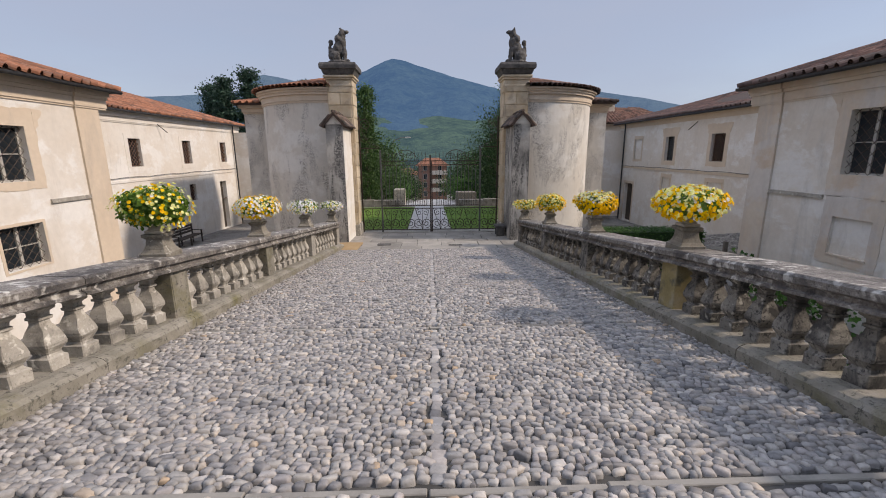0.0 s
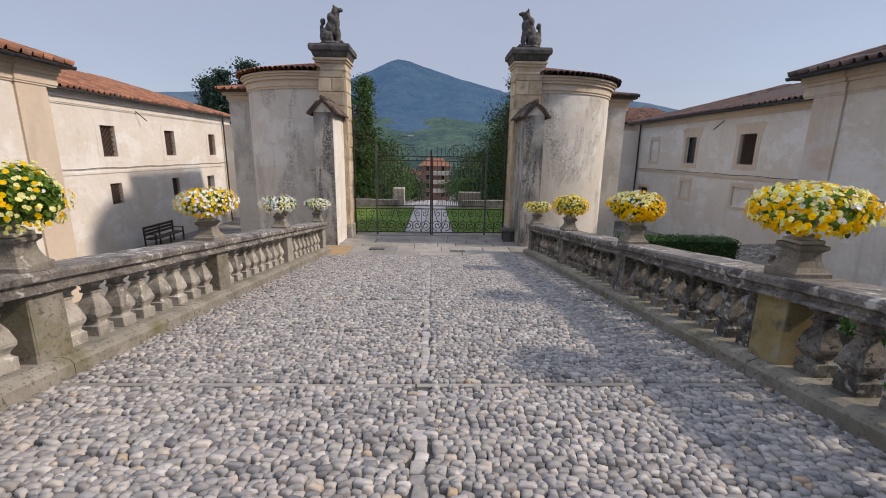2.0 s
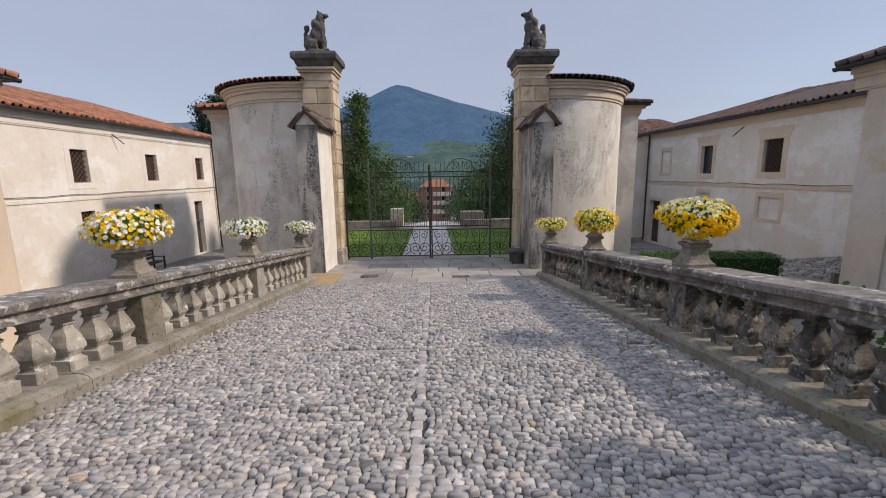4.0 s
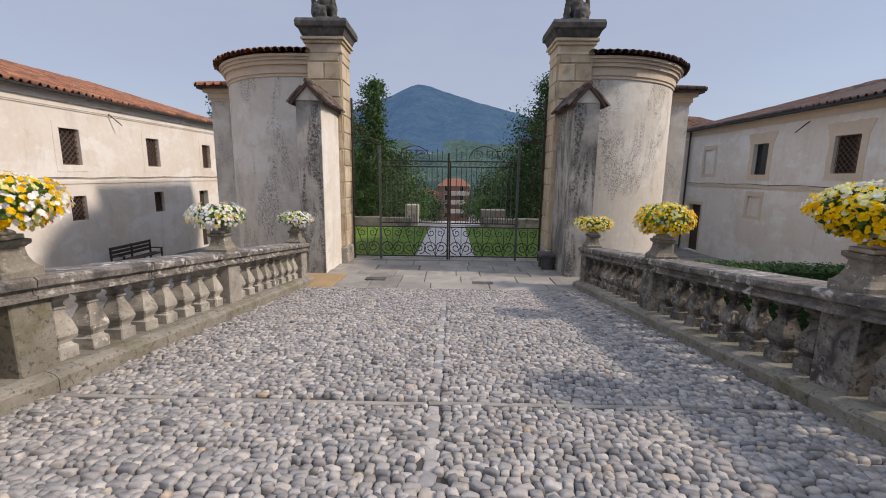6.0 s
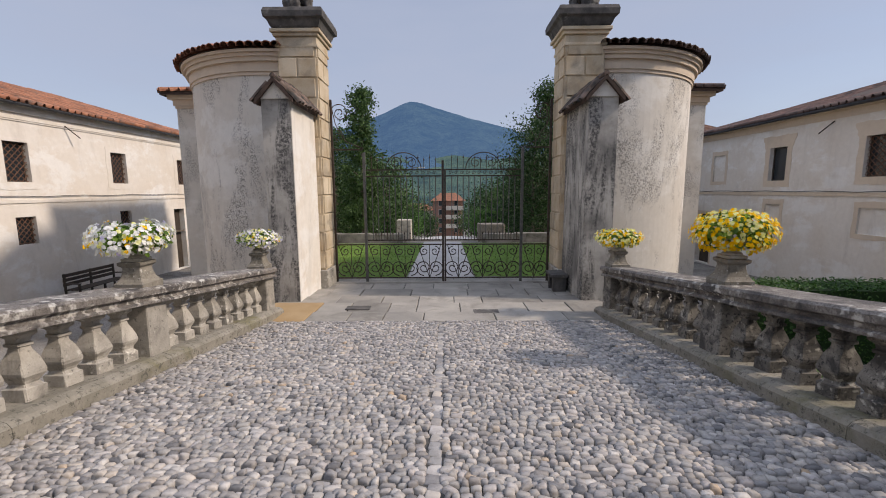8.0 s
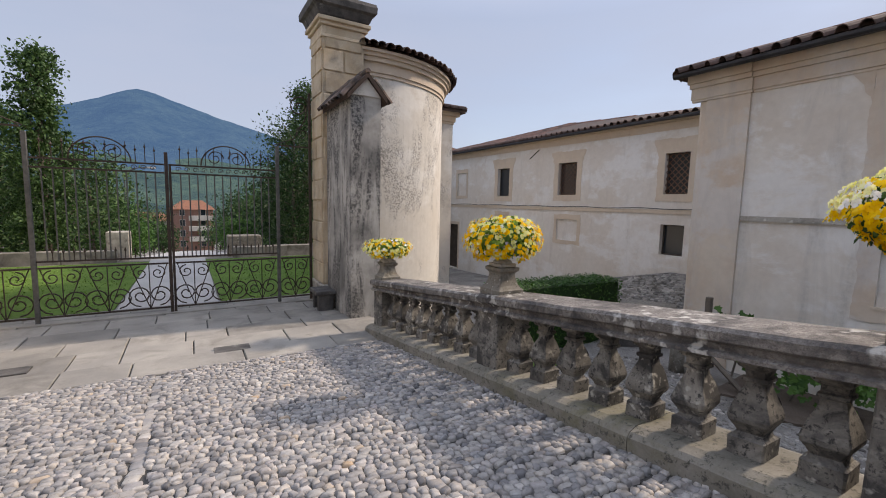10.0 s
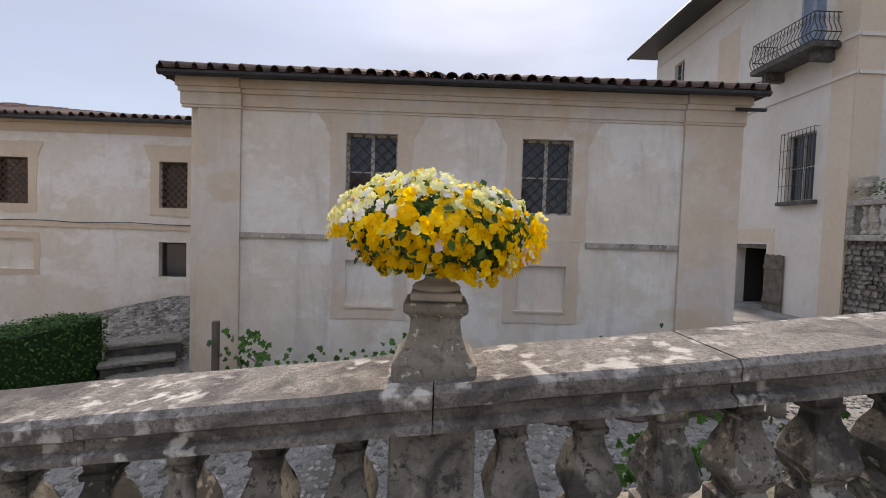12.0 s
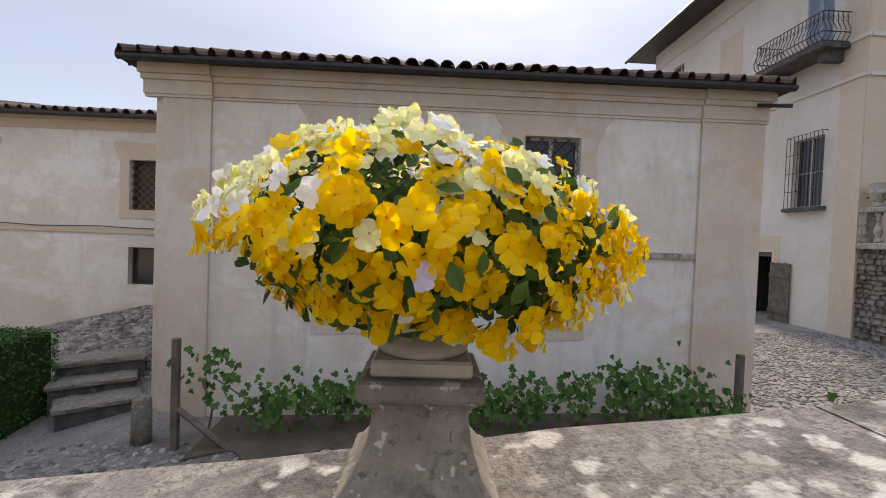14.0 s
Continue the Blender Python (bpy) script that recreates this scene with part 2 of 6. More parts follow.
M["tile_old"] = surface("tile_old", [(0.3, (0.10, 0.075, 0.062)), (0.7, (0.20, 0.14, 0.11))], 6, 50, bump=0.4, island=0.3, stain=(0.05, 0.047, 0.043), stain_scale=4, stain_at=(0.46, 0.60))
M["tile_old_piece"] = surface("tile_old_piece", [(0.3, (0.10, 0.075, 0.062)), (0.7, (0.20, 0.14, 0.11))], 6, 50, bump=0.4, vary=0.3, stain=(0.05, 0.047, 0.043), stain_scale=4, stain_at=(0.46, 0.60))
# dark brown that paints the shade in the gaps between roof tiles
M["tile_gap_shade"] = surface("tile_gap_shade", [(0.3, (0.05, 0.034, 0.027)), (0.7, (0.10, 0.065, 0.05))], 6, 50, bump=0.3)
M["gutter"] = surface("gutter", [(0.3, (0.035, 0.035, 0.038)), (0.7, (0.06, 0.06, 0.062))], 8, 60, rough=0.5, bump=0.1, metal=0.3)
M["iron"] = surface("iron", [(0.3, (0.045, 0.035, 0.030)), (0.7, (0.095, 0.068, 0.052))], 12, 80, rough=0.6, bump=0.2, metal=0.4)
M["iron_rust"] = surface("iron_rust", [(0.3, (0.13, 0.065, 0.04)), (0.7, (0.21, 0.11, 0.07))], 12, 80, rough=0.8, bump=0.2)
M["iron_grey"] = surface("iron_grey", [(0.3, (0.10, 0.10, 0.095)), (0.7, (0.17, 0.165, 0.155))], 12, 80, rough=0.6, bump=0.2, metal=0.4)
M["wood_old"] = surface("wood_old", [(0.3, (0.10, 0.08, 0.06)), (0.7, (0.20, 0.17, 0.14))], 4, 60, rough=0.85, bump=0.4)
M["wood_frame"] = surface("wood_frame", [(0.3, (0.42, 0.40, 0.36)), (0.7, (0.55, 0.52, 0.47))], 4, 60, rough=0.7, bump=0.2)
M["wood_dark"] = surface("wood_dark", [(0.3, (0.045, 0.035, 0.028)), (0.7, (0.085, 0.065, 0.05))], 4, 60, rough=0.7, bump=0.3)
M["shutter_blue"] = surface("shutter_blue", [(0.3, (0.24, 0.31, 0.40)), (0.7, (0.33, 0.41, 0.50))], 4, 60, rough=0.6, bump=0.15)
M["unlit_interior"] = plain("unlit_interior", (0.03, 0.028, 0.026), 0.95)
M["rubble"] = surface("rubble", [(0.25, (0.17, 0.158, 0.142)), (0.5, (0.26, 0.243, 0.218)), (0.8, (0.37, 0.345, 0.31))], 3, 40, bump=0.6, dist=0.015, island=0.5, stain=(0.12, 0.11, 0.09), stain_scale=2, stain_at=(0.5, 0.7))
M["earth"] = surface("earth", [(0.3, (0.085, 0.065, 0.05)), (0.7, (0.14, 0.11, 0.085))], 3, 60, rough=0.98, bump=0.8, dist=0.03)


def glass_mat():
    m, n, l, b = nodes_of("window_glass")
    b.inputs["Base Color"].default_value = (0.02, 0.025, 0.03, 1)
    b.inputs["Roughness"].default_value = 0.06
    b.inputs["IOR"].default_value = 1.5
    return m


M["glass"] = glass_mat()


def leafy(name, a, b_, trans=0.25, rough=0.55):
    m, n, l, b = nodes_of(name)
    r = n.new("ShaderNodeNewGeometry").outputs["Random Per Island"]
    c = ramp_node(n, [(0.0, a), (1.0, b_)])
    l.new(r, c.inputs[0])
    l.new(c.outputs[0], b.inputs["Base Color"])
    b.inputs["Roughness"].default_value = rough
    b.inputs["Specular IOR Level"].default_value = 0.3
    tr = n.new("ShaderNodeBsdfTranslucent")
    l.new(c.outputs[0], tr.inputs[0])
    ms = n.new("ShaderNodeMixShader")
    ms.inputs[0].default_value = trans
    l.new(b.outputs[0], ms.inputs[1])
    l.new(tr.outputs[0], ms.inputs[2])
    l.new(ms.outputs[0], n["Material Output"].inputs[0])
    return m


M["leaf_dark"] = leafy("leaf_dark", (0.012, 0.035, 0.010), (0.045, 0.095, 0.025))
M["leaf_vine"] = leafy("leaf_vine", (0.03, 0.085, 0.015), (0.09, 0.19, 0.04))
M["leaf_hedge"] = leafy("leaf_hedge", (0.02, 0.06, 0.012), (0.07, 0.16, 0.03))
M["leaf_conifer"] = leafy("leaf_conifer", (0.012, 0.035, 0.022), (0.035, 0.075, 0.045), 0.1)
M["leaf_tree"] = leafy("leaf_tree", (0.025, 0.06, 0.018), (0.08, 0.15, 0.04))
M["leaf_ivy"] = leafy("leaf_ivy", (0.02, 0.05, 0.015), (0.06, 0.12, 0.03))
M["grass"] = surface("grass", [(0.3, (0.075, 0.15, 0.02)), (0.7, (0.13, 0.22, 0.035))], 2, 60, rough=0.95, bump=0.6, dist=0.03)
M["bloom_yellow"] = leafy("bloom_yellow", (0.90, 0.52, 0.0), (0.95, 0.68, 0.004), 0.5)
M["bloom_pale"] = leafy("bloom_pale", (0.84, 0.82, 0.22), (0.90, 0.89, 0.55), 0.45)
M["leaf_mid"] = leafy("leaf_mid", (0.045, 0.105, 0.014), (0.19, 0.32, 0.05), 0.45)
M["leaf_pansy"] = leafy("leaf_pansy", (0.02, 0.055, 0.012), (0.09, 0.17, 0.035), 0.4)
M["bloom_white"] = leafy("bloom_white", (0.78, 0.78, 0.74), (0.86, 0.86, 0.84), 0.3)
M["bloom_lilac"] = leafy("bloom_lilac", (0.62, 0.55, 0.78), (0.75, 0.70, 0.85), 0.3)
M["bloom_eye"] = plain("bloom_eye", (0.55, 0.22, 0.01), 0.7)


# ---- builders ----
def part(name, bm, material, parent=None, label="", smooth=False):
    """Links a bmesh as one mesh object under a thing or part."""
    me = bpy.data.meshes.new(name)
    bmesh.ops.recalc_face_normals(bm, faces=bm.faces)
    bm.to_mesh(me)
    bm.free()
    me.materials.append(M[material])
    if smooth:
        me.shade_smooth()
    ob = new(name, me)
    ob.parent = parent
    if label:
        ob["label"] = label
    return ob


def mesh_part(name, verts, faces, material, parent=None, smooth=False):
    me = bpy.data.meshes.new(name)
    me.from_pydata(verts, [], faces)
    me.materials.append(M[material])
    if smooth:
        me.shade_smooth()
    ob = new(name, me)
    ob.parent = parent
    return ob


def share(name, me, parent, m):
    ob = new(name, me)
    ob.parent = parent
    ob.matrix_local = m
    return ob


def empty(name, label="", category="", group="", kind="", at=(0, 0, 0)):
    ob = new(name)
    ob.location = at
    return tagged(ob, label, category, group, kind)


def box(bm, x0, x1, y0, y1, z0, z1, bevel=0.0):
    x0, x1, y0, y1, z0, z1 = min(x0, x1), max(x0, x1), min(y0, y1), max(y0, y1), min(z0, z1), max(z0, z1)
    g = bmesh.ops.create_cube(bm, size=1, matrix=Matrix.Translation(((x0 + x1) / 2, (y0 + y1) / 2, (z0 + z1) / 2)) @ Matrix.Diagonal((x1 - x0, y1 - y0, z1 - z0, 1)))
    if bevel:
        es = list({e for v in g["verts"] for e in v.link_edges})
        bmesh.ops.bevel(bm, geom=es, offset=bevel, segments=1, affect="EDGES")
    return g


def boxed(x0, x1, y0, y1, z0, z1, bevel=0.0):
    bm = bmesh.new()
    box(bm, x0, x1, y0, y1, z0, z1, bevel)
    return bm


def lathe(bm, profile, n=24, m=Matrix(), square=False):
    """Turns a profile of (radius, height) round z; square gives four flat sides."""
    n = 4 if square else n
    k = math.sqrt(2) if square else 1
    rings = []
    for r, z in profile:
        rings.append([bm.verts.new(m @ Vector((k * r * math.cos(2 * math.pi * (i + 0.5) / n), k * r * math.sin(2 * math.pi * (i + 0.5) / n), z))) for i in range(n)])
    for a, b in zip(rings, rings[1:]):
        for i in range(n):
            bm.faces.new((a[i], a[(i + 1) % n], b[(i + 1) % n], b[i]))
    bm.faces.new(rings[0][::-1])
    bm.faces.new(rings[-1])


def sweep(bm, profile, path, closed=False):
    """Sweeps a closed (u, v) profile along a path of (point, u_axis, v_axis)."""
    rings = [[bm.verts.new(Vector(p) + u * Vector(a) + v * Vector(b)) for u, v in profile] for p, a, b in path]
    n = len(profile)
    for a, b in zip(rings, rings[1:]):
        for i in range(n):
            bm.faces.new((a[i], a[(i + 1) % n], b[(i + 1) % n], b[i]))
    bm.faces.new(rings[0])
    bm.faces.new(rings[-1][::-1])


def rod(bm, points, r, n=6):
    """A thin bar through points."""
    pts = [Vector(p) for p in points]
    rings = []
    for i, p in enumerate(pts):
        d = (pts[min(i + 1, len(pts) - 1)] - pts[max(i - 1, 0)]).normalized()
        q = d.to_track_quat("Z", "Y").to_matrix()
        rings.append([bm.verts.new(p + q @ Vector((r * math.cos(2 * math.pi * k / n), r * math.sin(2 * math.pi * k / n), 0))) for k in range(n)])
    for a, b in zip(rings, rings[1:]):
        for k in range(n):
            bm.faces.new((a[k], a[(k + 1) % n], b[(k + 1) % n], b[k]))
    bm.faces.new(rings[0][::-1])
    bm.faces.new(rings[-1])


def wall_mesh(place, u0, u1, z0, z1, depth, openings):
    """A wall slab with holes through it. place(u, z, d) gives the point; openings: (u0, u1, z0, z1)."""
    us = sorted({u0, u1, *[v for o in openings for v in o[:2]]})
    zs = sorted({z0, z1, *[v for o in openings for v in o[2:4]]})
    nu, nz = len(us) - 1, len(zs) - 1
    solid = [[not any(o[0] < (us[i] + us[i + 1]) / 2 < o[1] and o[2] < (zs[j] + zs[j + 1]) / 2 < o[3] for o in openings) for j in range(nz)] for i in range(nu)]
    bm = bmesh.new()

    def quad(*pts):
        bm.faces.new([bm.verts.new(place(*p)) for p in pts])
    for i in range(nu):
        for j in range(nz):
            if not solid[i][j]:
                continue
            a, b, c, d = us[i], us[i + 1], zs[j], zs[j + 1]
            quad((a, c, 0), (b, c, 0), (b, d, 0), (a, d, 0))
            quad((a, c, depth), (a, d, depth), (b, d, depth), (b, c, depth))
            if i == 0 or not solid[i - 1][j]:
                quad((a, c, 0), (a, d, 0), (a, d, depth), (a, c, depth))
            if i == nu - 1 or not solid[i + 1][j]:
                quad((b, c, 0), (b, c, depth), (b, d, depth), (b, d, 0))
            if j == 0 or not solid[i][j - 1]:
                quad((a, c, 0), (a, c, depth), (b, c, depth), (b, c, 0))
            if j == nz - 1 or not solid[i][j + 1]:
                quad((a, d, 0), (b, d, 0), (b, d, depth), (a, d, depth))
    bmesh.ops.remove_doubles(bm, verts=bm.verts, dist=0.0005)
    return bm


def slab(place, u0, u1, z0, z1, d0, d1):
    """A block against a wall, in the wall's own coordinates."""
    bm = bmesh.new()
    v = [bm.verts.new(place(u, z, d)) for d in (d0, d1) for u, z in ((u0, z0), (u1, z0), (u1, z1), (u0, z1))]
    for f in ((0, 1, 2, 3), (7, 6, 5, 4), (0, 4, 5, 1), (1, 5, 6, 2), (2, 6, 7, 3), (3, 7, 4, 0)):
        bm.faces.new([v[i] for i in f])
    return bm


def joined(*bms):
    out = bmesh.new()
    for b in bms:
        me = bpy.data.meshes.new("tmp")
        b.to_mesh(me)
        b.free()
        out.from_mesh(me)
        bpy.data.meshes.remove(me)
    return out


# ---- large structure ----
def ramp_z(y):
    """Height of the cobbled ramp, which falls towards the gate, and of the landing."""
    return -0.032 - 0.1166 * y if y < 14.0 else -1.664 - 0.037 * (y - 14.0)


def court_z(x, y):
    """Height of the courtyards on both sides."""
    z = -2.4 - 0.03 * y
    if x > 9.5 and y > 12.9:                       # bank of cobbles below the wing
        f = min(1, max(0, (x - 9.6) / 3.6)) * min(1, max(0, (22 - y) / 6.5))
        z += f * 1.35
    return z


# one sheet of ground, with the courtyards and the land beyond the gate
xs = sorted({*np.linspace(-26, 30, 57).round(2), -3000, -900, -300, -100, -60, -40, 40, 60, 100, 300, 900, 3000})
ys = sorted({*np.linspace(-20, 34, 55).round(2), 18.3, 18.6, 29.6, 29.9, -3000, -600, -100, -40, 40, 50, 70, 100, 160, 300, 600, 1200, 3000})


def ground_z(x, y):
    if abs(x) < 5.2 and y > 18.4 or y > 30.5:
        return -1.86 - 0.105 * max(0, min(y, 420) - 27.5)
    return court_z(x, min(max(y, -40), 30.5))


gv = [(x, y, ground_z(x, y)) for y in ys for x in xs]
gf = [(j * len(xs) + i, j * len(xs) + i + 1, (j + 1) * len(xs) + i + 1, (j + 1) * len(xs) + i) for j in range(len(ys) - 1) for i in range(len(xs) - 1)]
ground = tagged(mesh_part("ground", gv, gf, "gravel"), "grey gravel and trodden earth of the courtyards", "ground", kind="structure")

# body of the ramp and landing under the paving
bm = bmesh.new()
side = [(-5.6, ramp_z(-5.6)), (14.0, ramp_z(14.0)), (18.7, ramp_z(18.7)), (18.7, -3.6), (-5.6, -3.6)]
lo = [bm.verts.new((-3.50, y, z - 0.017)) for y, z in side]
hi = [bm.verts.new((3.50, y, z - 0.017)) for y, z in side]
bm.faces.new(lo)
bm.faces.new(hi[::-1])
for i in range(5):
    bm.faces.new((lo[i], hi[i], hi[(i + 1) % 5], lo[(i + 1) % 5]))
ramp = tagged(part("ramp", bm, "mortar"), "sloping bridge ramp bedded with grey mortar between cobbles", "ramp", kind="structure")

# edging lines of dressed stone across and along the ramp
SK = Matrix(((1, 0, 0, 0), (0, 1, 0, 0), (0, -0.1166, 1, 0), (0, 0, 0, 1)))
for i, y in enumerate((1.97, 5.0, 8.13)):
    for k in range(6):
        bm = boxed(-2.98 + k * 0.995, -2.98 + (k + 1) * 0.995 - 0.012, -0.026, 0.026, -0.06, 0.004, 0.006)
        s = part("edging_stone", bm, "flagstone", ramp)
        s.matrix_local = Matrix.Translation((0, y + 0.012 * math.sin(k * 1.7 + i), ramp_z(y))) @ SK


# ---- balustrades ----
POSTS = (-0.9, 2.1, 5.2, 8.2, 11.3, 14.35)
BAL = [(0.098, 0.0), (0.098, 0.105), (0.078, 0.118), (0.070, 0.140), (0.080, 0.165), (0.104, 0.205), (0.108, 0.235), (0.100, 0.275), (0.076, 0.345), (0.056, 0.405), (0.050, 0.440),
       (0.066, 0.450), (0.066, 0.472), (0.054, 0.480), (0.056, 0.512), (0.078, 0.535), (0.088, 0.545), (0.088, 0.60)]
RAIL = [(-0.235, 0.775), (0.235, 0.775), (0.235, 0.80), (0.20, 0.815), (0.20, 0.85), (0.245, 0.875), (0.250, 0.93), (0.225, 0.955), (-0.225, 0.955), (-0.250, 0.93), (-0.245, 0.875), (-0.20, 0.85), (-0.20, 0.815), (-0.235, 0.80)]
PLINTH = [(-0.30, -0.5), (0.30, -0.5), (0.30, 0.115), (0.27, 0.15), (0.20, 0.175), (-0.20, 0.175), (-0.27, 0.15), (-0.30, 0.115)]


def baluster_mesh(seed):
    bm = bmesh.new()
    lathe(bm, BAL, square=True)
    es = [e for e in bm.edges if abs(e.verts[0].co.z - e.verts[1].co.z) > 0.004]
    bmesh.ops.bevel(bm, geom=es, offset=0.010, segments=1, affect="EDGES")
    rnd = random.Random(seed)
    for v in bm.verts:
        v.co += Vector((rnd.uniform(-1, 1), rnd.uniform(-1, 1), 0)) * 0.0035
        v.co.z -= 0.1166 * v.co.y
    bmesh.ops.recalc_face_normals(bm, faces=bm.faces)
    me = bpy.data.meshes.new("baluster")
    bm.to_mesh(me)
    bm.free()
    return me


def post_bm(cx, y, seed):
    rnd = random.Random(seed)
    bm = boxed(-0.175, 0.175, -0.17, 0.17, 0.14, 0.80, 0.012)
    for v in bm.verts:
        v.co += Vector((rnd.uniform(-1, 1), rnd.uniform(-1, 1), 0)) * 0.004
        v.co.z -= 0.1166 * v.co.y
    return bm


def swept_stone(profile, y0, y1, cx, wob, seed, n=6):
    rnd = random.Random(seed)
    bm = bmesh.new()
    path = []
    for i in range(n + 1):
        y = y0 + (y1 - y0) * i / n
        path.append(((cx + rnd.uniform(-wob, wob), y, ramp_z(min(y, 13.99)) - (0.1166 * (y - 13.99) if y > 13.99 else 0) + rnd.uniform(-wob, wob)), (1, 0, 0), (0, 0, 1)))
    sweep(bm, profile, path)
    return bm


def ramp_line(y):
    return -0.032 - 0.1166 * y


for side_name, s in (("left", -1), ("right", 1)):
    cx = s * 3.285
    # the right inner face is turned from the sun and takes the darker copy
    mb = "stone_bal_pale" if s < 0 else "stone_bal_shaded"
    b = empty("balustrade", "weathered grey stone balustrade with lichen, lining the ramp" if s > 0 else "pale weathered stone balustrade lining the ramp", "balustrade", kind="structure")
    meshes = []
    for k in range(4):
        me = baluster_mesh(k + 10 * s)
        me.materials.append(M[mb])
        meshes.append(me)
    for i, y in enumerate(POSTS):
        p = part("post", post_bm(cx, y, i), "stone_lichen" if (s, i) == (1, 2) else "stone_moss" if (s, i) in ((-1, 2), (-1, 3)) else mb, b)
        p.location = (cx, y, ramp_line(y))
    for i, (ya, yb) in enumerate(zip(POSTS, POSTS[1:])):
        for k in range(8):
            y = ya + 0.17 + (yb - ya - 0.34) * (k + 0.5) / 8
            o = share("baluster", meshes[(i * 3 + k * 7) % 4], b, Matrix.Translation((cx, y, ramp_line(y) + 0.176)))
        ym = ya + (yb - ya) * (0.42 + 0.1 * (i % 3))
        for a, c in ((ya, ym), (ym, yb)):
            e = 0.31 if c == POSTS[-1] else 0
            part("rail_stone", swept_stone(RAIL, a + 0.003, c - 0.003 + e * 0.6, cx, 0.004, i * 7 + s), "stone_rail", b)
            part("plinth_stone", swept_stone(PLINTH, a + 0.003, c - 0.003 + e * 0.8, cx, 0.003, i * 9 + s), "stone_moss", b)

# ---- urns ----
def urn(cx, y, bowl=0.21):
    u = empty("urn", "weathered stone urn on a flared pedestal, standing on the balustrade", "urn", "urns on the balustrades")
    base = ramp_line(y) + 0.955
    bm = bmesh.new()
    lathe(bm, [(0.165, -0.05), (0.165, 0.055), (0.150, 0.065), (0.125, 0.10), (0.108, 0.15), (0.100, 0.205), (0.100, 0.225)], square=True)
    es = [e for e in bm.edges if abs(e.verts[0].co.z - e.verts[1].co.z) > 0.004]
    bmesh.ops.bevel(bm, geom=es, offset=0.008, segments=1, affect="EDGES")
    part("pedestal", bm, "stone_pedestal", u)
    bm = bmesh.new()
    lathe(bm, [(0.102, 0.226), (0.108, 0.236), (0.122, 0.246), (0.128, 0.256), (0.128, 0.284), (0.118, 0.288)], square=True)
    part("pedestal_cap", bm, "stone_pedestal", u)
    part("foot_slab", boxed(-0.104, 0.104, -0.104, 0.104, 0.290, 0.326, 0.006), "stone_urn", u)
    bm = bmesh.new()
    lathe(bm, [(0.098, 0.327), (0.102, 0.340), (0.090, 0.354), (0.060, 0.366), (0.048, 0.380), (0.056, 0.396), (0.072, 0.402), (0.070, 0.410), (0.11, 0.420), (0.16, 0.440), (bowl - 0.02, 0.470), (bowl, 0.505), (bowl + 0.012, 0.515), (bowl + 0.012, 0.53), (bowl - 0.02, 0.53), (bowl - 0.04, 0.50)], 28)
    part("bowl", bm, "stone_urn", u, smooth=True)
    u.location = (cx, y, base)
    return u


for s in (-1, 1):
    for y in POSTS[2:]:
        urn(s * 3.285, y)


# ---- roofs of curved tiles ----
def arch(seg=6, r0=0.118, r1=0.098, length=0.42, t=0.016):
    """One curved roof tile along +y, narrower at the top, with thickness."""
    v, f = [], []
    for y, r in ((0, r0), (length, r1)):
        for rr in (r, r - t):
            for i in range(seg + 1):
                a = math.pi * i / seg
                v.append((rr * math.cos(a), y, rr * math.sin(a) * 0.95))
    n = seg + 1
    for i in range(seg):
        f += [(i, i + 1, 2 * n + i + 1, 2 * n + i), (i, n + i, n + i + 1, i + 1)]
    return v, f


ARCH_V, ARCH_F = arch()
TILE_ME = {}
for key in ("tile_piece", "tile_dark_piece", "tile_old_piece"):
    me = bpy.data.meshes.new("roof_tile")
    me.from_pydata(ARCH_V, [], ARCH_F)
    me.materials.append(M[key])
    TILE_ME[key] = me


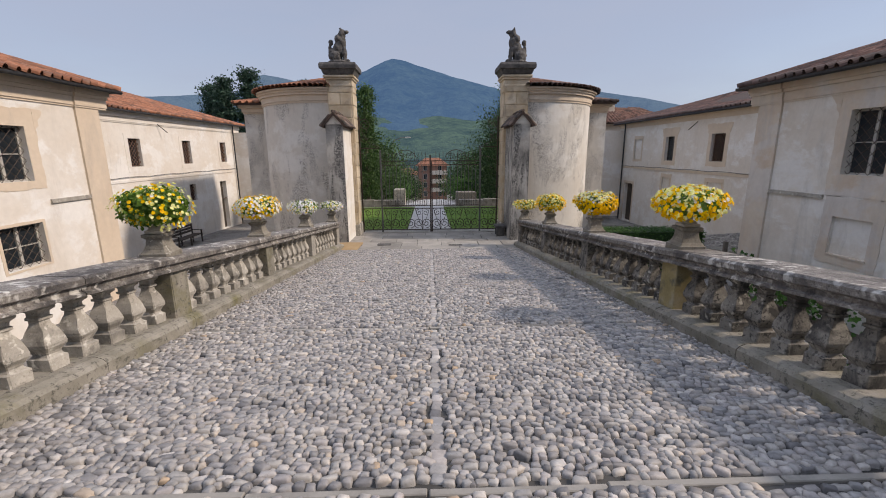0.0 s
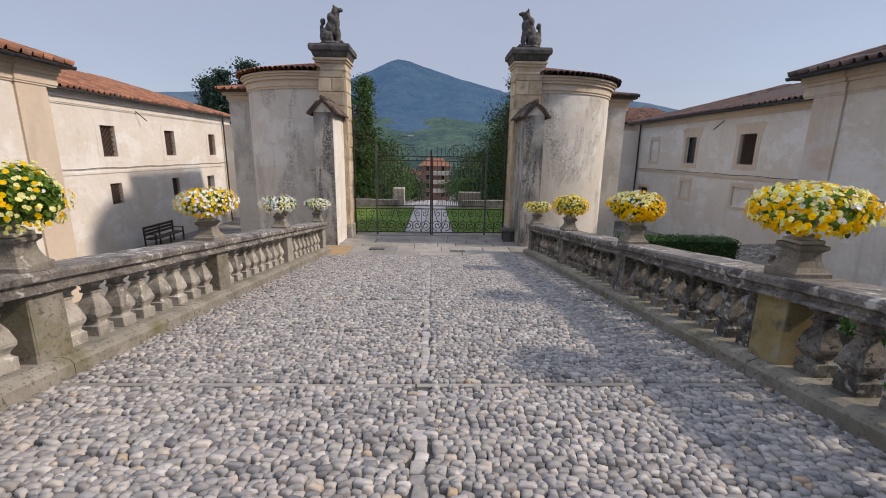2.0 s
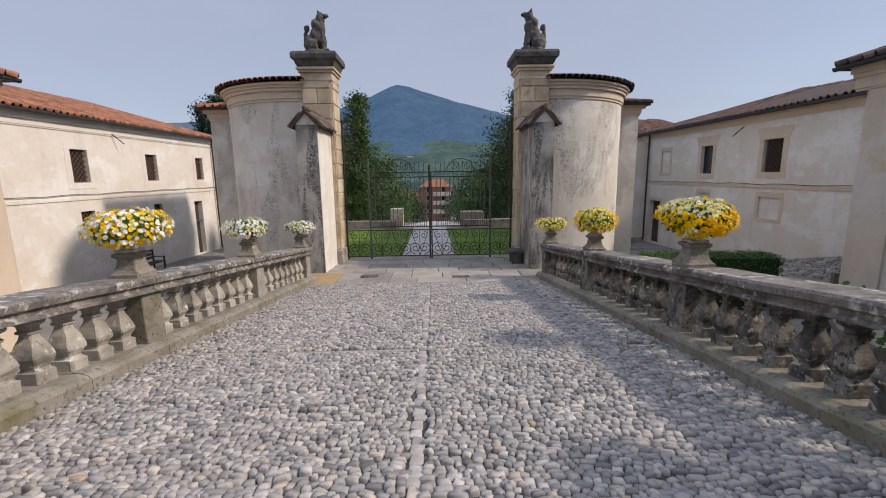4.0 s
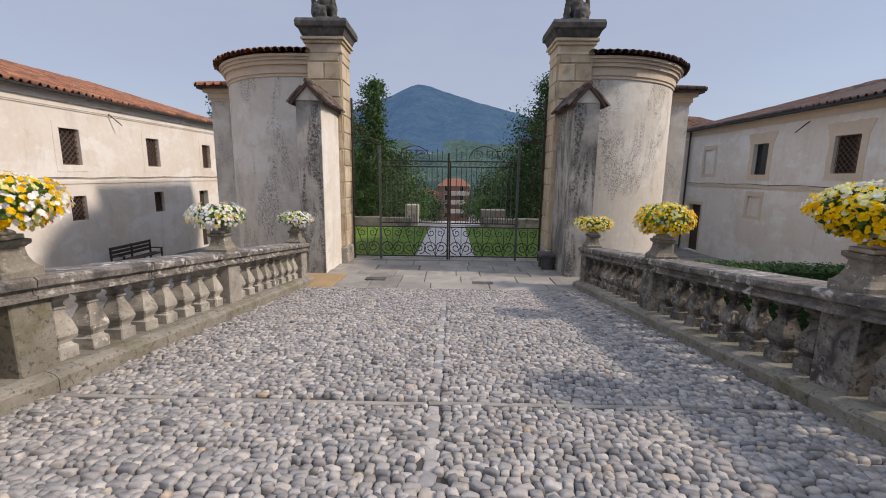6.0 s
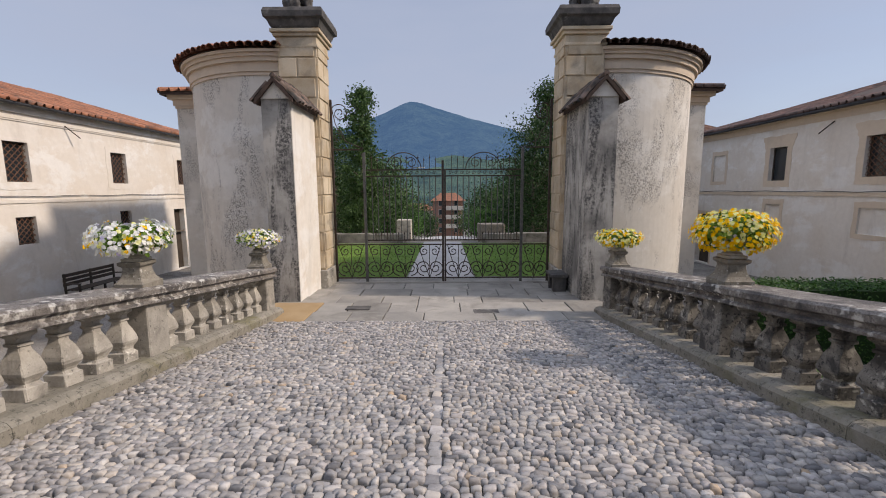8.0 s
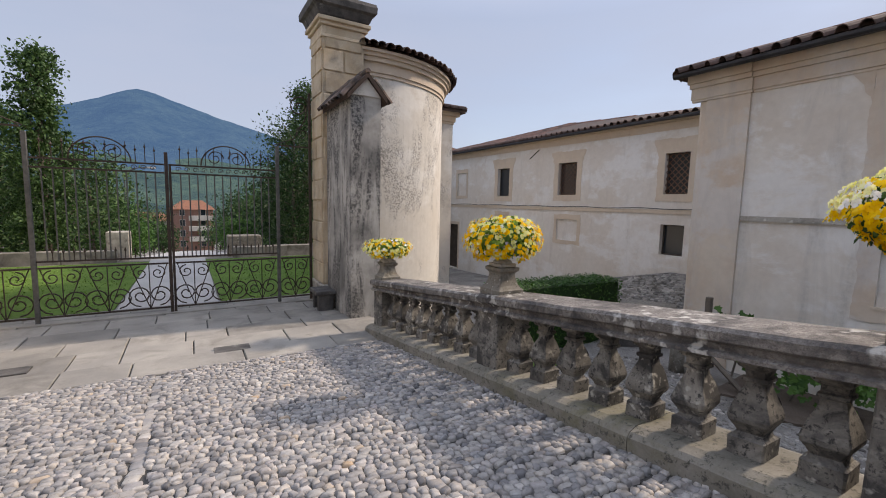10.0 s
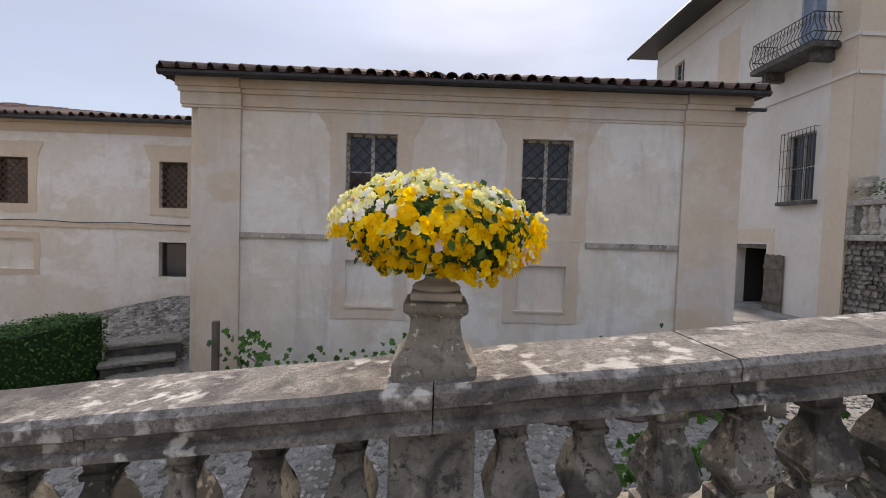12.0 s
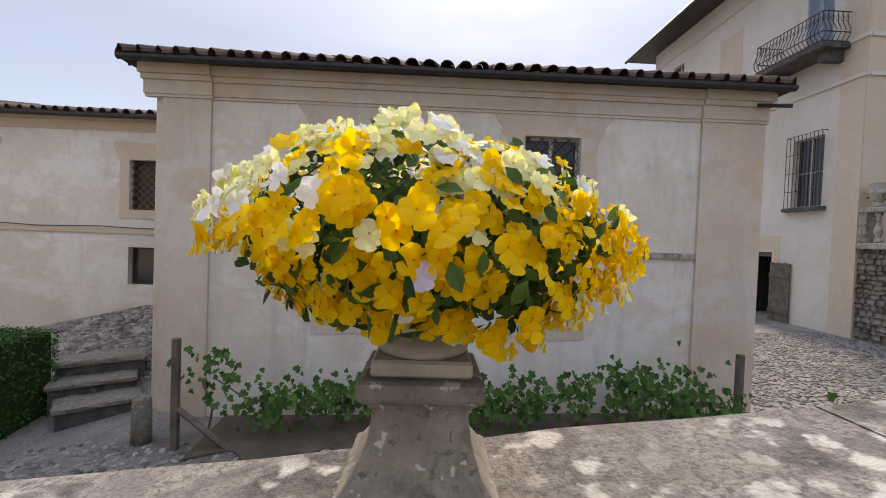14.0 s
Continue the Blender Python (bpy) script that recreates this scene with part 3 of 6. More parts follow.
def tile_roof(parent, e0, e1, r0, r1, mat, first=True, spacing=0.285, course=0.34, seed=1, size=1.0):
    """Tiles on the slope from the eave e0-e1 up to the ridge r0-r1. The eave course is made of single pieces."""
    rnd = random.Random(seed)
    e0, e1, r0, r1 = map(Vector, (e0, e1, r0, r1))
    nu = max(2, int((e1 - e0).length / spacing))
    nv = max(2, int(((r0 - e0).length + (r1 - e1).length) / 2 / course))
    verts, faces = [], []
    loc = np.array(ARCH_V)
    for i in range(nu):
        fu = (i + 0.5) / nu
        a, b = e0.lerp(e1, fu), r0.lerp(r1, fu)
        if (b - a).length < 0.3:
            continue
        up = (b - a).normalized()
        across = (e1 - e0).normalized()
        across = (across - up * across.dot(up)).normalized()
        nor = across.cross(up)
        if nor.z < 0:
            nor, across = -nor, -across
        ncol = max(1, int((b - a).length / course))
        for j in range(ncol):
            p = a + up * (j * course - 0.10 + rnd.uniform(-0.02, 0.02)) + nor * (0.012 + 0.010 * rnd.random()) + across * rnd.uniform(-0.012, 0.012)
            m = Matrix((across, up, nor)).transposed().to_4x4()
            m.translation = p
            m = m @ Matrix.Rotation(rnd.uniform(-0.03, 0.03), 4, "Z") @ Matrix.Rotation(0.035, 4, "X") @ Matrix.Scale(size, 4)
            if j == 0 and first:
                share("roof_tile", TILE_ME[mat + "_piece"], parent, m)
            else:
                k = len(verts)
                mm = np.array(m)
                verts += (loc @ mm[:3, :3].T + mm[:3, 3]).tolist()
                faces += [tuple(k + q for q in f) for f in ARCH_F]
    t = mesh_part("roof_tiles", verts, faces, mat, parent, True)
    t["kind"] = "stuff"
    # boarding under the tiles, coloured dark for the shade in the gaps between them
    bm = bmesh.new()
    d = Vector((0, 0, -0.10))
    q = [e0, e1, r1, r0]
    top = [bm.verts.new(p) for p in q]
    bot = [bm.verts.new(p + d) for p in q]
    bm.faces.new(top)
    bm.faces.new(bot[::-1])
    for i in range(4):
        bm.faces.new((top[i], bot[i], bot[(i + 1) % 4], top[(i + 1) % 4]))
    part("roof_boarding", bm, "tile_gap_shade", parent)
    return t


# ---- windows ----
def lattice(bm, place, u0, u1, z0, z1, d, pitch=0.2, r=0.008):
    """Diamond iron lattice across an opening."""
    w, h = u1 - u0, z1 - z0
    k = -h
    while k < w + h:
        for sgn in (1, -1):
            pts = []
            a0 = max(0, -k) if sgn > 0 else max(0, k - w)
            a1 = min(h, w - k) if sgn > 0 else min(h, k)
            if a1 - a0 > 0.03:
                pts = [(k + sgn * a, a) for a in (a0, a1)]
                rod(bm, [place(u0 + p[0], z0 + p[1], d) for p in pts], r, 4)
        k += pitch


def window(parent, place, u0, u1, z0, z1, lat=True, pitch=0.2, mull=True, r=0.008):
    w = empty("window", kind="")
    w.parent = parent
    f = 0.045
    bm = joined(slab(place, u0, u0 + f, z0, z1, 0.16, 0.22), slab(place, u1 - f, u1, z0, z1, 0.16, 0.22), slab(place, u0 + f, u1 - f, z0, z0 + f, 0.16, 0.22), slab(place, u0 + f, u1 - f, z1 - f, z1, 0.16, 0.22))
    part("window_frame", bm, "wood_dark" if not mull else "wood_frame", w)
    part("pane", slab(place, u0 + f, u1 - f, z0 + f, z1 - f, 0.19, 0.20), "glass", w)
    if mull:
        c = (u0 + u1) / 2
        part("mullion", slab(place, c - 0.035, c + 0.035, z0 + f, z1 - f, 0.15, 0.188), "wood_frame", w)
        part("glazing_bar", slab(place, u0 + f, c - 0.035, (z0 + z1) / 2 - 0.012, (z0 + z1) / 2 + 0.012, 0.16, 0.188), "wood_frame", w)
        part("glazing_bar", slab(place, c + 0.035, u1 - f, (z0 + z1) / 2 - 0.012, (z0 + z1) / 2 + 0.012, 0.16, 0.188), "wood_frame", w)
    if lat:
        bm = bmesh.new()
        lattice(bm, place, u0, u1, z0, z1, 0.10, pitch, r)
        part("iron_lattice", bm, "iron_rust" if r > 0.009 else "iron", w)
    return w


def surround(parent, place, o, wide, seed, mat="plaster_ochre", ears=0.0, up=0.25, down=0.25):
    """Painted plaster band round an opening, with flared ears where there are any."""
    u0, u1, z0, z1 = o
    rnd = random.Random(seed * 3 + 1)
    x0, x1, y0, y1 = u0 - wide, u1 + wide, z0 - down, z1 + up
    outer = []
    for (ax, ay), (bx, by) in (((x0, y0), (x1, y0)), ((x1, y0), (x1, y1)), ((x1, y1), (x0, y1)), ((x0, y1), (x0, y0))):
        k = max(3, int((abs(bx - ax) + abs(by - ay)) / 0.09))
        slow = rnd.uniform(0, 6.28)
        for i in range(k):
            w = (rnd.uniform(-0.014, 0.014) + 0.014 * math.sin(slow + i * 0.55)) if wide > 0.1 else rnd.uniform(-0.006, 0.006)
            fu, fz = ax + (bx - ax) * i / k, ay + (by - ay) * i / k
            outer.append((fu + (w if ax == bx else 0), fz + (w if ay == by and down > 0 else 0)))
    bm = bmesh.new()
    fr = [bm.verts.new(place(u, z, -0.012)) for u, z in outer]
    bk = [bm.verts.new(place(u, z, -0.0005)) for u, z in outer]
    hole = {}
    ring = []
    for u, z in outer:
        key = (min(max(u, u0), u1), min(max(z, z0), z1))
        if key not in hole:
            hole[key] = bm.verts.new(place(key[0], key[1], -0.012))
        ring.append(hole[key])
    for i in range(len(outer)):
        j = (i + 1) % len(outer)
        bm.faces.new((fr[i], bk[i], bk[j], fr[j]))
        if ring[i] is ring[j]:
            bm.faces.new((fr[i], fr[j], ring[i]))
        else:
            bm.faces.new((fr[i], fr[j], ring[j], ring[i]))
    part("window_surround", bm, mat, parent)
    if ears:
        for a, sg in ((u0 - wide, -1), (u1 + wide, 1)):
            rnd = random.Random(seed + sg)
            bm = bmesh.new()
            pts = [(0, -0.42), (0.03, -0.30), (0.10, -0.22), (0.11, -0.10), (0.20, 0.0), (0.26, 0.10), (0.22, 0.16), (0, 0.16)]
            pts = [(a + sg * (p * ears / 0.2 + (rnd.uniform(-0.015, 0.015) if p else -0.01)), z1 + up - 0.16 + q) for p, q in pts]
            fr = [bm.verts.new(place(u, z, -0.0135)) for u, z in pts]
            bk = [bm.verts.new(place(u, z, 0.0)) for u, z in pts]
            bm.faces.new(fr)
            for i in range(len(pts)):
                j = (i + 1) % len(pts)
                bm.faces.new((fr[i], bk[i], bk[j], fr[j]))
            part("surround_ear", bm, mat, parent)


# ---- side pavilion (mirrored on both sides of the ramp) ----
def pavilion(s, X, y0, y1, wall_mat, tile):
    trim = "plaster_pink" if s > 0 else "plaster_ochre"
    place = lambda u, z, d: (s * (X + d), u, z)
    h = empty("side_building", "two-storey plastered side building with lattice windows and tiled roof", "building", kind="structure")
    if s > 0:
        wins = [(5.56, 6.57, 0.95, 2.43), (9.02, 10.02, 0.95, 2.43)]
        blind = [(5.62, 6.60, -0.97, -0.06), (9.02, 9.99, -0.97, -0.06)]
        lows = []
    else:
        wins = [(6.03, 7.08, 0.92, 2.20), (9.68, 10.79, 0.92, 2.20)]
        blind = []
        lows = [(5.93, 7.08, -1.11, -0.09), (9.63, 10.75, -1.11, -0.09)]
    part("wall", wall_mesh(place, y0, y1 - 0.30, -3.4, 3.34, 0.45, wins + blind + lows), wall_mat, h)
    # rounded far corner and end walls
    bm = bmesh.new()
    foot = [(X, y1 - 0.30), (X + 0.05, y1 - 0.13), (X + 0.16, y1 - 0.04), (X + 0.32, y1), (X + 8.5, y1), (X + 8.5, y0), (X + 0.45, y0), (X + 0.45, y1 - 0.30)]
    lo = [bm.verts.new((s * x, y, -3.4)) for x, y in foot]
    hi = [bm.verts.new((s * x, y, 3.34)) for x, y in foot]
    for i in range(len(foot)):
        j = (i + 1) % len(foot)
        if i not in (6,):
            bm.faces.new((lo[i], lo[j], hi[j], hi[i]))
    part("end_wall", bm, trim, h)
    for o in wins:
        window(h, place, *o, lat=True, pitch=0.24)
        surround(h, place, o, 0.30, int(o[0] * 10), trim, 0.2, 0.42, 0.515 if s > 0 else 0.20)
    for o in lows:
        window(h, place, *o, lat=True, pitch=0.24)
        surround(h, place, o, 0.07, int(o[0] * 10), trim, 0, 0.07, 0.05)
    for o in blind:
        part("blind_panel", slab(place, o[0], o[1], o[2], o[3], 0.07, 0.30), wall_mat, h)
        surround(h, place, o, 0.26, int(o[0] * 10), trim, 0, 0.484, 0.24)
        part("panel_sill", slab(place, o[0] - 0.03, o[1] + 0.03, o[2] - 0.03, o[2] + 0.01, -0.03, 0.07), trim, h)
    # corner pilasters, band course and cornice
    for a, b in ((y1 - 1.10, y1 - 0.28), (y0, y0 + 1.15)):
        part("pilaster", slab(place, a, b, -3.4, 2.80, -0.06, 0.0), trim, h)
        part("pilaster_cap", slab(place, a - 0.03, b + 0.02, 2.802, 3.34, -0.085, 0.0), trim, h)
    gap = [v for o in wins for v in (o[0] - 0.31, o[1] + 0.31)]
    edges = sorted([y0 + 1.16, y1 - 1.11, *gap])
    for a, b in zip(edges[::2], edges[1::2]):
        # the darker grey puts the ledge's shadow line into the band's colour
        part("band_course", slab(place, a, b, 0.33, 0.43, -0.05, 0.0), "stone_bal_pale", h)
    for z0, z1, d in ((2.80, 2.85, 0.03), (2.85, 3.08, 0.055), (3.08, 3.17, 0.10), (3.17, 3.34, 0.15)):
        part("cornice", slab(place, y0 + 1.18, y1 - 1.13, z0, z1 - 0.002, -d, 0.0), trim, h)
        for a, b in ((y1 - 1.129, y1 + d * 0.5), (y0 - d * 0.5, y0 + 1.179)):
            part("cornice_return", slab(place, a, b, z0, z1 - 0.002, -d - 0.05, 0.0), trim, h)
    # roof with hipped ends, gutter along the eave
    ex, ez, rx, rz = X - 0.42, 3.38, X + 4.4, 5.0
    A, B = y0 - 0.16, y1 + 0.20
    tile_roof(h, (s * ex, A, ez), (s * ex, B, ez), (s * rx, A + 4.0, rz), (s * rx, B - 4.0, rz), tile, seed=3)
    tile_roof(h, (s * ex, B, ez), (s * (X + 9), B, ez), (s * rx, B - 4.0, rz), (s * rx, B - 4.0, rz), tile, seed=4)
    tile_roof(h, (s * ex, A, ez), (s * (X + 9), A, ez), (s * rx, A + 4.0, rz), (s * rx, A + 4.0, rz), tile, seed=5)
    bm = bmesh.new()
    prof = [(-0.06, 0.0), (-0.055, -0.05), (-0.02, -0.085), (0.02, -0.085), (0.055, -0.05), (0.06, 0.0), (0.045, 0.0), (0.04, -0.045), (0.0, -0.07), (-0.04, -0.045), (-0.045, 0.0)]
    sweep(bm, prof, [((s * (ex - 0.03), y, ez - 0.03), (1, 0, 0), (0, 0, 1)) for y in (A - 0.02, (A + B) / 2, B + 0.02)])
    part("gutter", bm, "gutter", h)
    part("soffit", slab(place, A, B, 3.342, 3.376, -0.40, 0.4), "gutter", h)
    bm = bmesh.new()
    rod(bm, [(s * (X - 0.1), y0 + 0.25, 3.12), (s * (X - 0.55), y0 - 0.05, 2.98)], 0.035, 7)
    part("water_spout", bm, "gutter", h)
    return h


pavilion(1, 9.88, 2.25, 13.15, "plaster_grey", "tile_dark")
pavilion(-1, 9.60, 2.58, 13.48, "plaster_cream", "tile")


# ---- long wings running back to the gate walls ----
def wing(s, X, wall_mat, tile):
    place = lambda u, z, d: (s * (X + d), u, z)
    h = empty("wing", "long two-storey plastered wing with small barred windows and tiled roof", "building", kind="structure")
    ups = [(15.30, 16.10, 1.00, 2.30), (19.75, 20.73, 1.00, 2.30), (23.90, 24.80, 0.96, 2.30)] if s > 0 else [(19.70, 20.50, 0.98, 2.22), (23.88, 24.70, 1.0, 2.22), (28.10, 28.85, 1.0, 2.22)]
    lows = [(15.32, 16.10, -0.97, 0.02)] if s > 0 else [(19.80, 20.47, -1.0, -0.12), (24.09, 24.71, -1.04, -0.13)]
    blind = [(19.60, 20.70, -0.85, 0.01), (24.0, 24.8, -0.85, 0.01), (27.6, 28.5, 1.0, 2.25)] if s > 0 else []
    doors = [(28.35, 29.55, -3.20, -0.64)] if s > 0 else [(27.55, 28.35, -3.20, -0.2)]
    part("wall", wall_mesh(place, 13.2, 31.0, -3.8, 3.38, 0.45, ups + lows + blind + doors), wall_mat, h)
    for i, o in enumerate(ups):
        window(h, place, *o, lat=not (s > 0 and i == 2), pitch=0.2, mull=False, r=0.013)
        surround(h, place, o, 0.24, 100 + i, "plaster_ochre" if s > 0 else "plaster_cream", 0.14 if s > 0 else 0, 0.46 if s > 0 else 0.2, 0.24)
    for i, o in enumerate(lows):
        window(h, place, *o, lat=s < 0, pitch=0.18, mull=False, r=0.013)
    for i, o in enumerate(blind):
        part("blind_panel", slab(place, o[0], o[1], o[2], o[3], 0.06, 0.3), wall_mat, h)
        surround(h, place, o, 0.16, 120 + i, "plaster_ochre", 0, 0.2, 0.16)
    for o in doors:
        part("door_leaf", slab(place, o[0], o[1], o[2], o[3], 0.25, 0.31), "wood_dark", h, "dark wooden door")
        if s > 0:
            surround(h, place, o, 0.14, 140, "plaster_ochre", 0, 0.16, -0.02)
        else:
            part("window_bar", slab(place, o[0], o[1], -1.35, -1.27, 0.05, 0.11), "wood_old", h)
    part("band_course", slab(place, 13.25, 30.95, 0.37, 0.50, -0.03, -0.0125) if s > 0 else slab(place, 13.25, 30.95, 0.32, 0.42, -0.03, 0.0), "plaster_ochre" if s > 0 else "plaster_cream", h)
    zt = 3.02 if s > 0 else 2.86
    for z0, z1, d in ((zt, zt + 0.05, 0.03), (zt + 0.05, zt + 0.24, 0.05), (zt + 0.24, 3.38, 0.12)):
        part("cornice", slab(place, 13.22, 30.98, z0, z1 - 0.002, -d, 0.0), "plaster_ochre" if s > 0 else "plaster_cream", h)
    ex, ez, rx, rz = X - 0.30, 3.40, X + 4.6, 4.85
    ra, rb = ((21.7, 12.6, 4.88), (18.2, 24.3, 4.88)) if s > 0 else ((-17.8, 12.6, 5.0), (-17.8, 26.5, 5.0))
    tile_roof(h, (s * ex, 12.6, ez), (s * ex, 31.3, ez), ra, rb, tile, first=True, seed=7)
    tile_roof(h, (s * ex, 31.3, ez), (s * (X + 9.5), 31.3, ez), rb, rb, tile, first=False, seed=8)
    bm = bmesh.new()
    rod(bm, [(s * (ex - 0.03), 12.8, ez - 0.06), (s * (ex - 0.03), 31.3, ez - 0.06)], 0.055, 8)
    part("gutter", bm, "gutter", h)
    bm = bmesh.new()
    rod(bm, [(s * (X - 0.12), 29.9, 3.4), (s * (X - 0.12), 29.9, -3.2)], 0.05, 8)
    part("downpipe", bm, "gutter", h)
    bm = bmesh.new()
    rod(bm, [(s * (X - 0.05), 21.9, 2.95), (s * (X - 0.35), 22.15, 2.55)], 0.022, 6)
    part("iron_hook", bm, "iron", h)
    bm = bmesh.new()
    rod(bm, [(s * (X - 0.045), 13.6 + k * 0.8, 0.53 + 0.02 * math.sin(k * 1.9)) for k in range(22)], 0.012, 5)
    part("cable", bm, "gutter", h)
    part("back_wall", boxed(s * (X + 9), s * (X + 9.4), 13.2, 31, -3.8, 3.4), wall_mat, h)
    part("end_wall", boxed(s * (X + 0.46), s * (X + 9), 30.6, 31.0, -3.8, 3.4), wall_mat, h)
    return h


wing(1, 13.69, "plaster_cream", "tile_dark")
wing(-1, 13.22, "plaster_cream", "tile")


# ---- round turrets, gate walls, piers ----
def ring_band(bm, cx, cy, r0, r1, z0, z1, a0, a1, n=48):
    pts = []
    for i in range(n + 1):
        a = a0 + (a1 - a0) * i / n
        c, q = math.cos(a), math.sin(a)
        pts.append([bm.verts.new((cx + r * c, cy + r * q, z)) for r, z in ((r0, z0), (r1, z0), (r1, z1), (r0, z1))])
    for a, b in zip(pts, pts[1:]):
        for i in range(4):
            bm.faces.new((a[i], a[(i + 1) % 4], b[(i + 1) % 4], b[i]))
    bm.faces.new(pts[0])
    bm.faces.new(pts[-1][::-1])


def turret(s):
    cx, cy, R = s * 4.30 + 0.04, 20.30, 2.95
    h = empty("turret", "round plastered corner turret with a tiled roof, stained grey and black", "turret", kind="structure")
    a0, a1 = (radians(-100), radians(60)) if s > 0 else (radians(120), radians(280))
    bm = bmesh.new()
    ring_band(bm, cx, cy, R - 0.4, R, -3.8, 3.42, a0, a1)
    part("wall", bm, "plaster_turret", h, smooth=False)
    for z0, z1, d in ((3.42, 3.50, 0.03), (3.50, 3.72, 0.06), (3.72, 3.82, 0.13), (3.82, 3.90, 0.18), (3.90, 3.97, 0.24)):
        bm = bmesh.new()
        ring_band(bm, cx, cy, R - 0.3, R + d, z0, z1 - 0.003, a0, a1)
        part("cornice", bm, "plaster_ochre", h)
    # conical tiled roof
    top = Vector((cx, cy + 0.2, 4.75))
    n = 46
    verts, faces = [], []
    loc = np.array(ARCH_V)
    rnd = random.Random(9 + s)
    for i in range(n):
        a = a0 + (a1 - a0) * (i + 0.5) / n
        e = Vector((cx + (R + 0.30) * math.cos(a), cy + (R + 0.30) * math.sin(a), 3.985))
        up = (top - e).normalized()
        across = Vector((-math.sin(a), math.cos(a), 0))
        nor = across.cross(up)
        if nor.z < 0:
            nor, across = -nor, -across
        ln = (top - e).length
        j = 0
        while j * 0.32 < ln - 0.5:
            if j > 4 and (i + j) % 2:
                j += 1
                continue
            m = Matrix((across, up, nor)).transposed().to_4x4()
            m.translation = e + up * (j * 0.32 - 0.06 + rnd.uniform(-0.03, 0.03)) + nor * 0.015
            m = m @ Matrix.Rotation(0.03, 4, "X") @ Matrix.Rotation(rnd.uniform(-0.05, 0.05), 4, "Z")
            if j == 0:
                share("roof_tile", TILE_ME["tile_piece" if s < 0 else "tile_dark_piece"], h, m)
            else:
                k = len(verts)
                mm = np.array(m)
                verts += (loc @ mm[:3, :3].T + mm[:3, 3]).tolist()
                faces += [tuple(k + q for q in f) for f in ARCH_F]
            j += 1
    t = mesh_part("roof_tiles", verts, faces, "tile" if s < 0 else "tile_dark", h, True)
    t["kind"] = "stuff"
    bm = bmesh.new()
    rim = [bm.verts.new((cx + (R + 0.28) * math.cos(a0 + (a1 - a0) * i / n), cy + (R + 0.28) * math.sin(a0 + (a1 - a0) * i / n), 3.975)) for i in range(n + 1)]
    ap = bm.verts.new(top - Vector((0, 0, 0.03)))
    for a, b in zip(rim, rim[1:]):
        bm.faces.new((a, b, ap))
    part("roof_boarding", bm, "tile_gap_shade", h)
    # square block behind it
    bx0, bx1, by0, by1 = s * 5.2, s * 8.47, 20.75, 26.0
    part("block_wall", boxed(bx0, bx1, by0, by1, -3.8, 3.29), "plaster_turret", h)
    for z0, z1, d in ((3.29, 3.37, 0.03), (3.37, 3.55, 0.07), (3.55, 3.70, 0.18)):
        part("block_cornice", boxed(bx0, bx1 + s * d, by0 - d, by1 + d, z0, z1 - 0.003), "plaster_ochre", h)
    tm = "tile" if s < 0 else "tile_dark"
    tile_roof(h, (s * 8.78, 20.42, 3.75), (s * 8.78, 26.3, 3.75), (s * 5.0, 23.2, 4.5), (s * 5.0, 26.3, 4.5), tm, seed=21)
    tile_roof(h, (s * 5.0, 20.42, 3.75), (s * 8.78, 20.42, 3.75), (s * 5.0, 23.2, 4.5), (s * 5.2, 23.2, 4.5), tm, seed=22)
    # wall that closes the court behind the block
    part("court_wall", boxed(s * 8.9, s * 13.7, 30.2, 30.55, -3.8, 2.9), "plaster_cream", h)
    return h


turret(1)
turret(-1)


def gate_pier(s):
    px, py = s * 3.38 + 0.05, 17.62
    h = empty("gate_pier", "tall rusticated sandstone gate pier with a dark moulded cap", "gate pier", "gate piers", kind="structure")
    bm = boxed(px - 0.46, px + 0.46, py - 0.46, py + 0.46, -1.95, 4.02)
    part("core", bm, "stone_pillar", h)
    # raised rusticated blocks on the faces
    z = -1.3
    k = 0
    while z < 3.9:
        hh = 0.46
        if k % 2 == 0:
            segs = [(-0.44, -0.02), (0.02, 0.44)]
        else:
            segs = [(-0.40, 0.40)]
        for a, b in segs:
            bm = boxed(px + a, px + b, py - 0.487, py - 0.455, z + 0.02, z + hh - 0.02, 0.008)
            part("stone", bm, "stone_pillar", h)
            xs_ = px - s * 0.455
            bm = boxed(xs_, xs_ - s * 0.032, py + a, py + b, z + 0.02, z + hh - 0.02, 0.008)
            part("stone", bm, "stone_pillar", h)
        z += hh
        k += 1
    part("base", boxed(px - 0.53, px + 0.53, py - 0.53, py + 0.53, -1.95, -1.32, 0.02), "stone_bal_pale", h)
    for z0, z1, d in ((3.98, 4.05, 0.04), (4.05, 4.22, 0.02), (4.22, 4.30, 0.07), (4.30, 4.38, 0.12)):
        part("necking", boxed(px - 0.46 - d, px + 0.46 + d, py - 0.46 - d, py + 0.46 + d, z0, z1 - 0.002, 0.01), "stone_pillar", h)
    bm = bmesh.new()
    lathe(bm, [(0.52, 4.38), (0.56, 4.42), (0.60, 4.52), (0.62, 4.56), (0.68, 4.60), (0.69, 4.72), (0.66, 4.80), (0.40, 4.86)], square=True, m=Matrix.Translation((px, py, 0)))
    part("cap", bm, "stone_dark", h, "blackened stone cap")
    return h


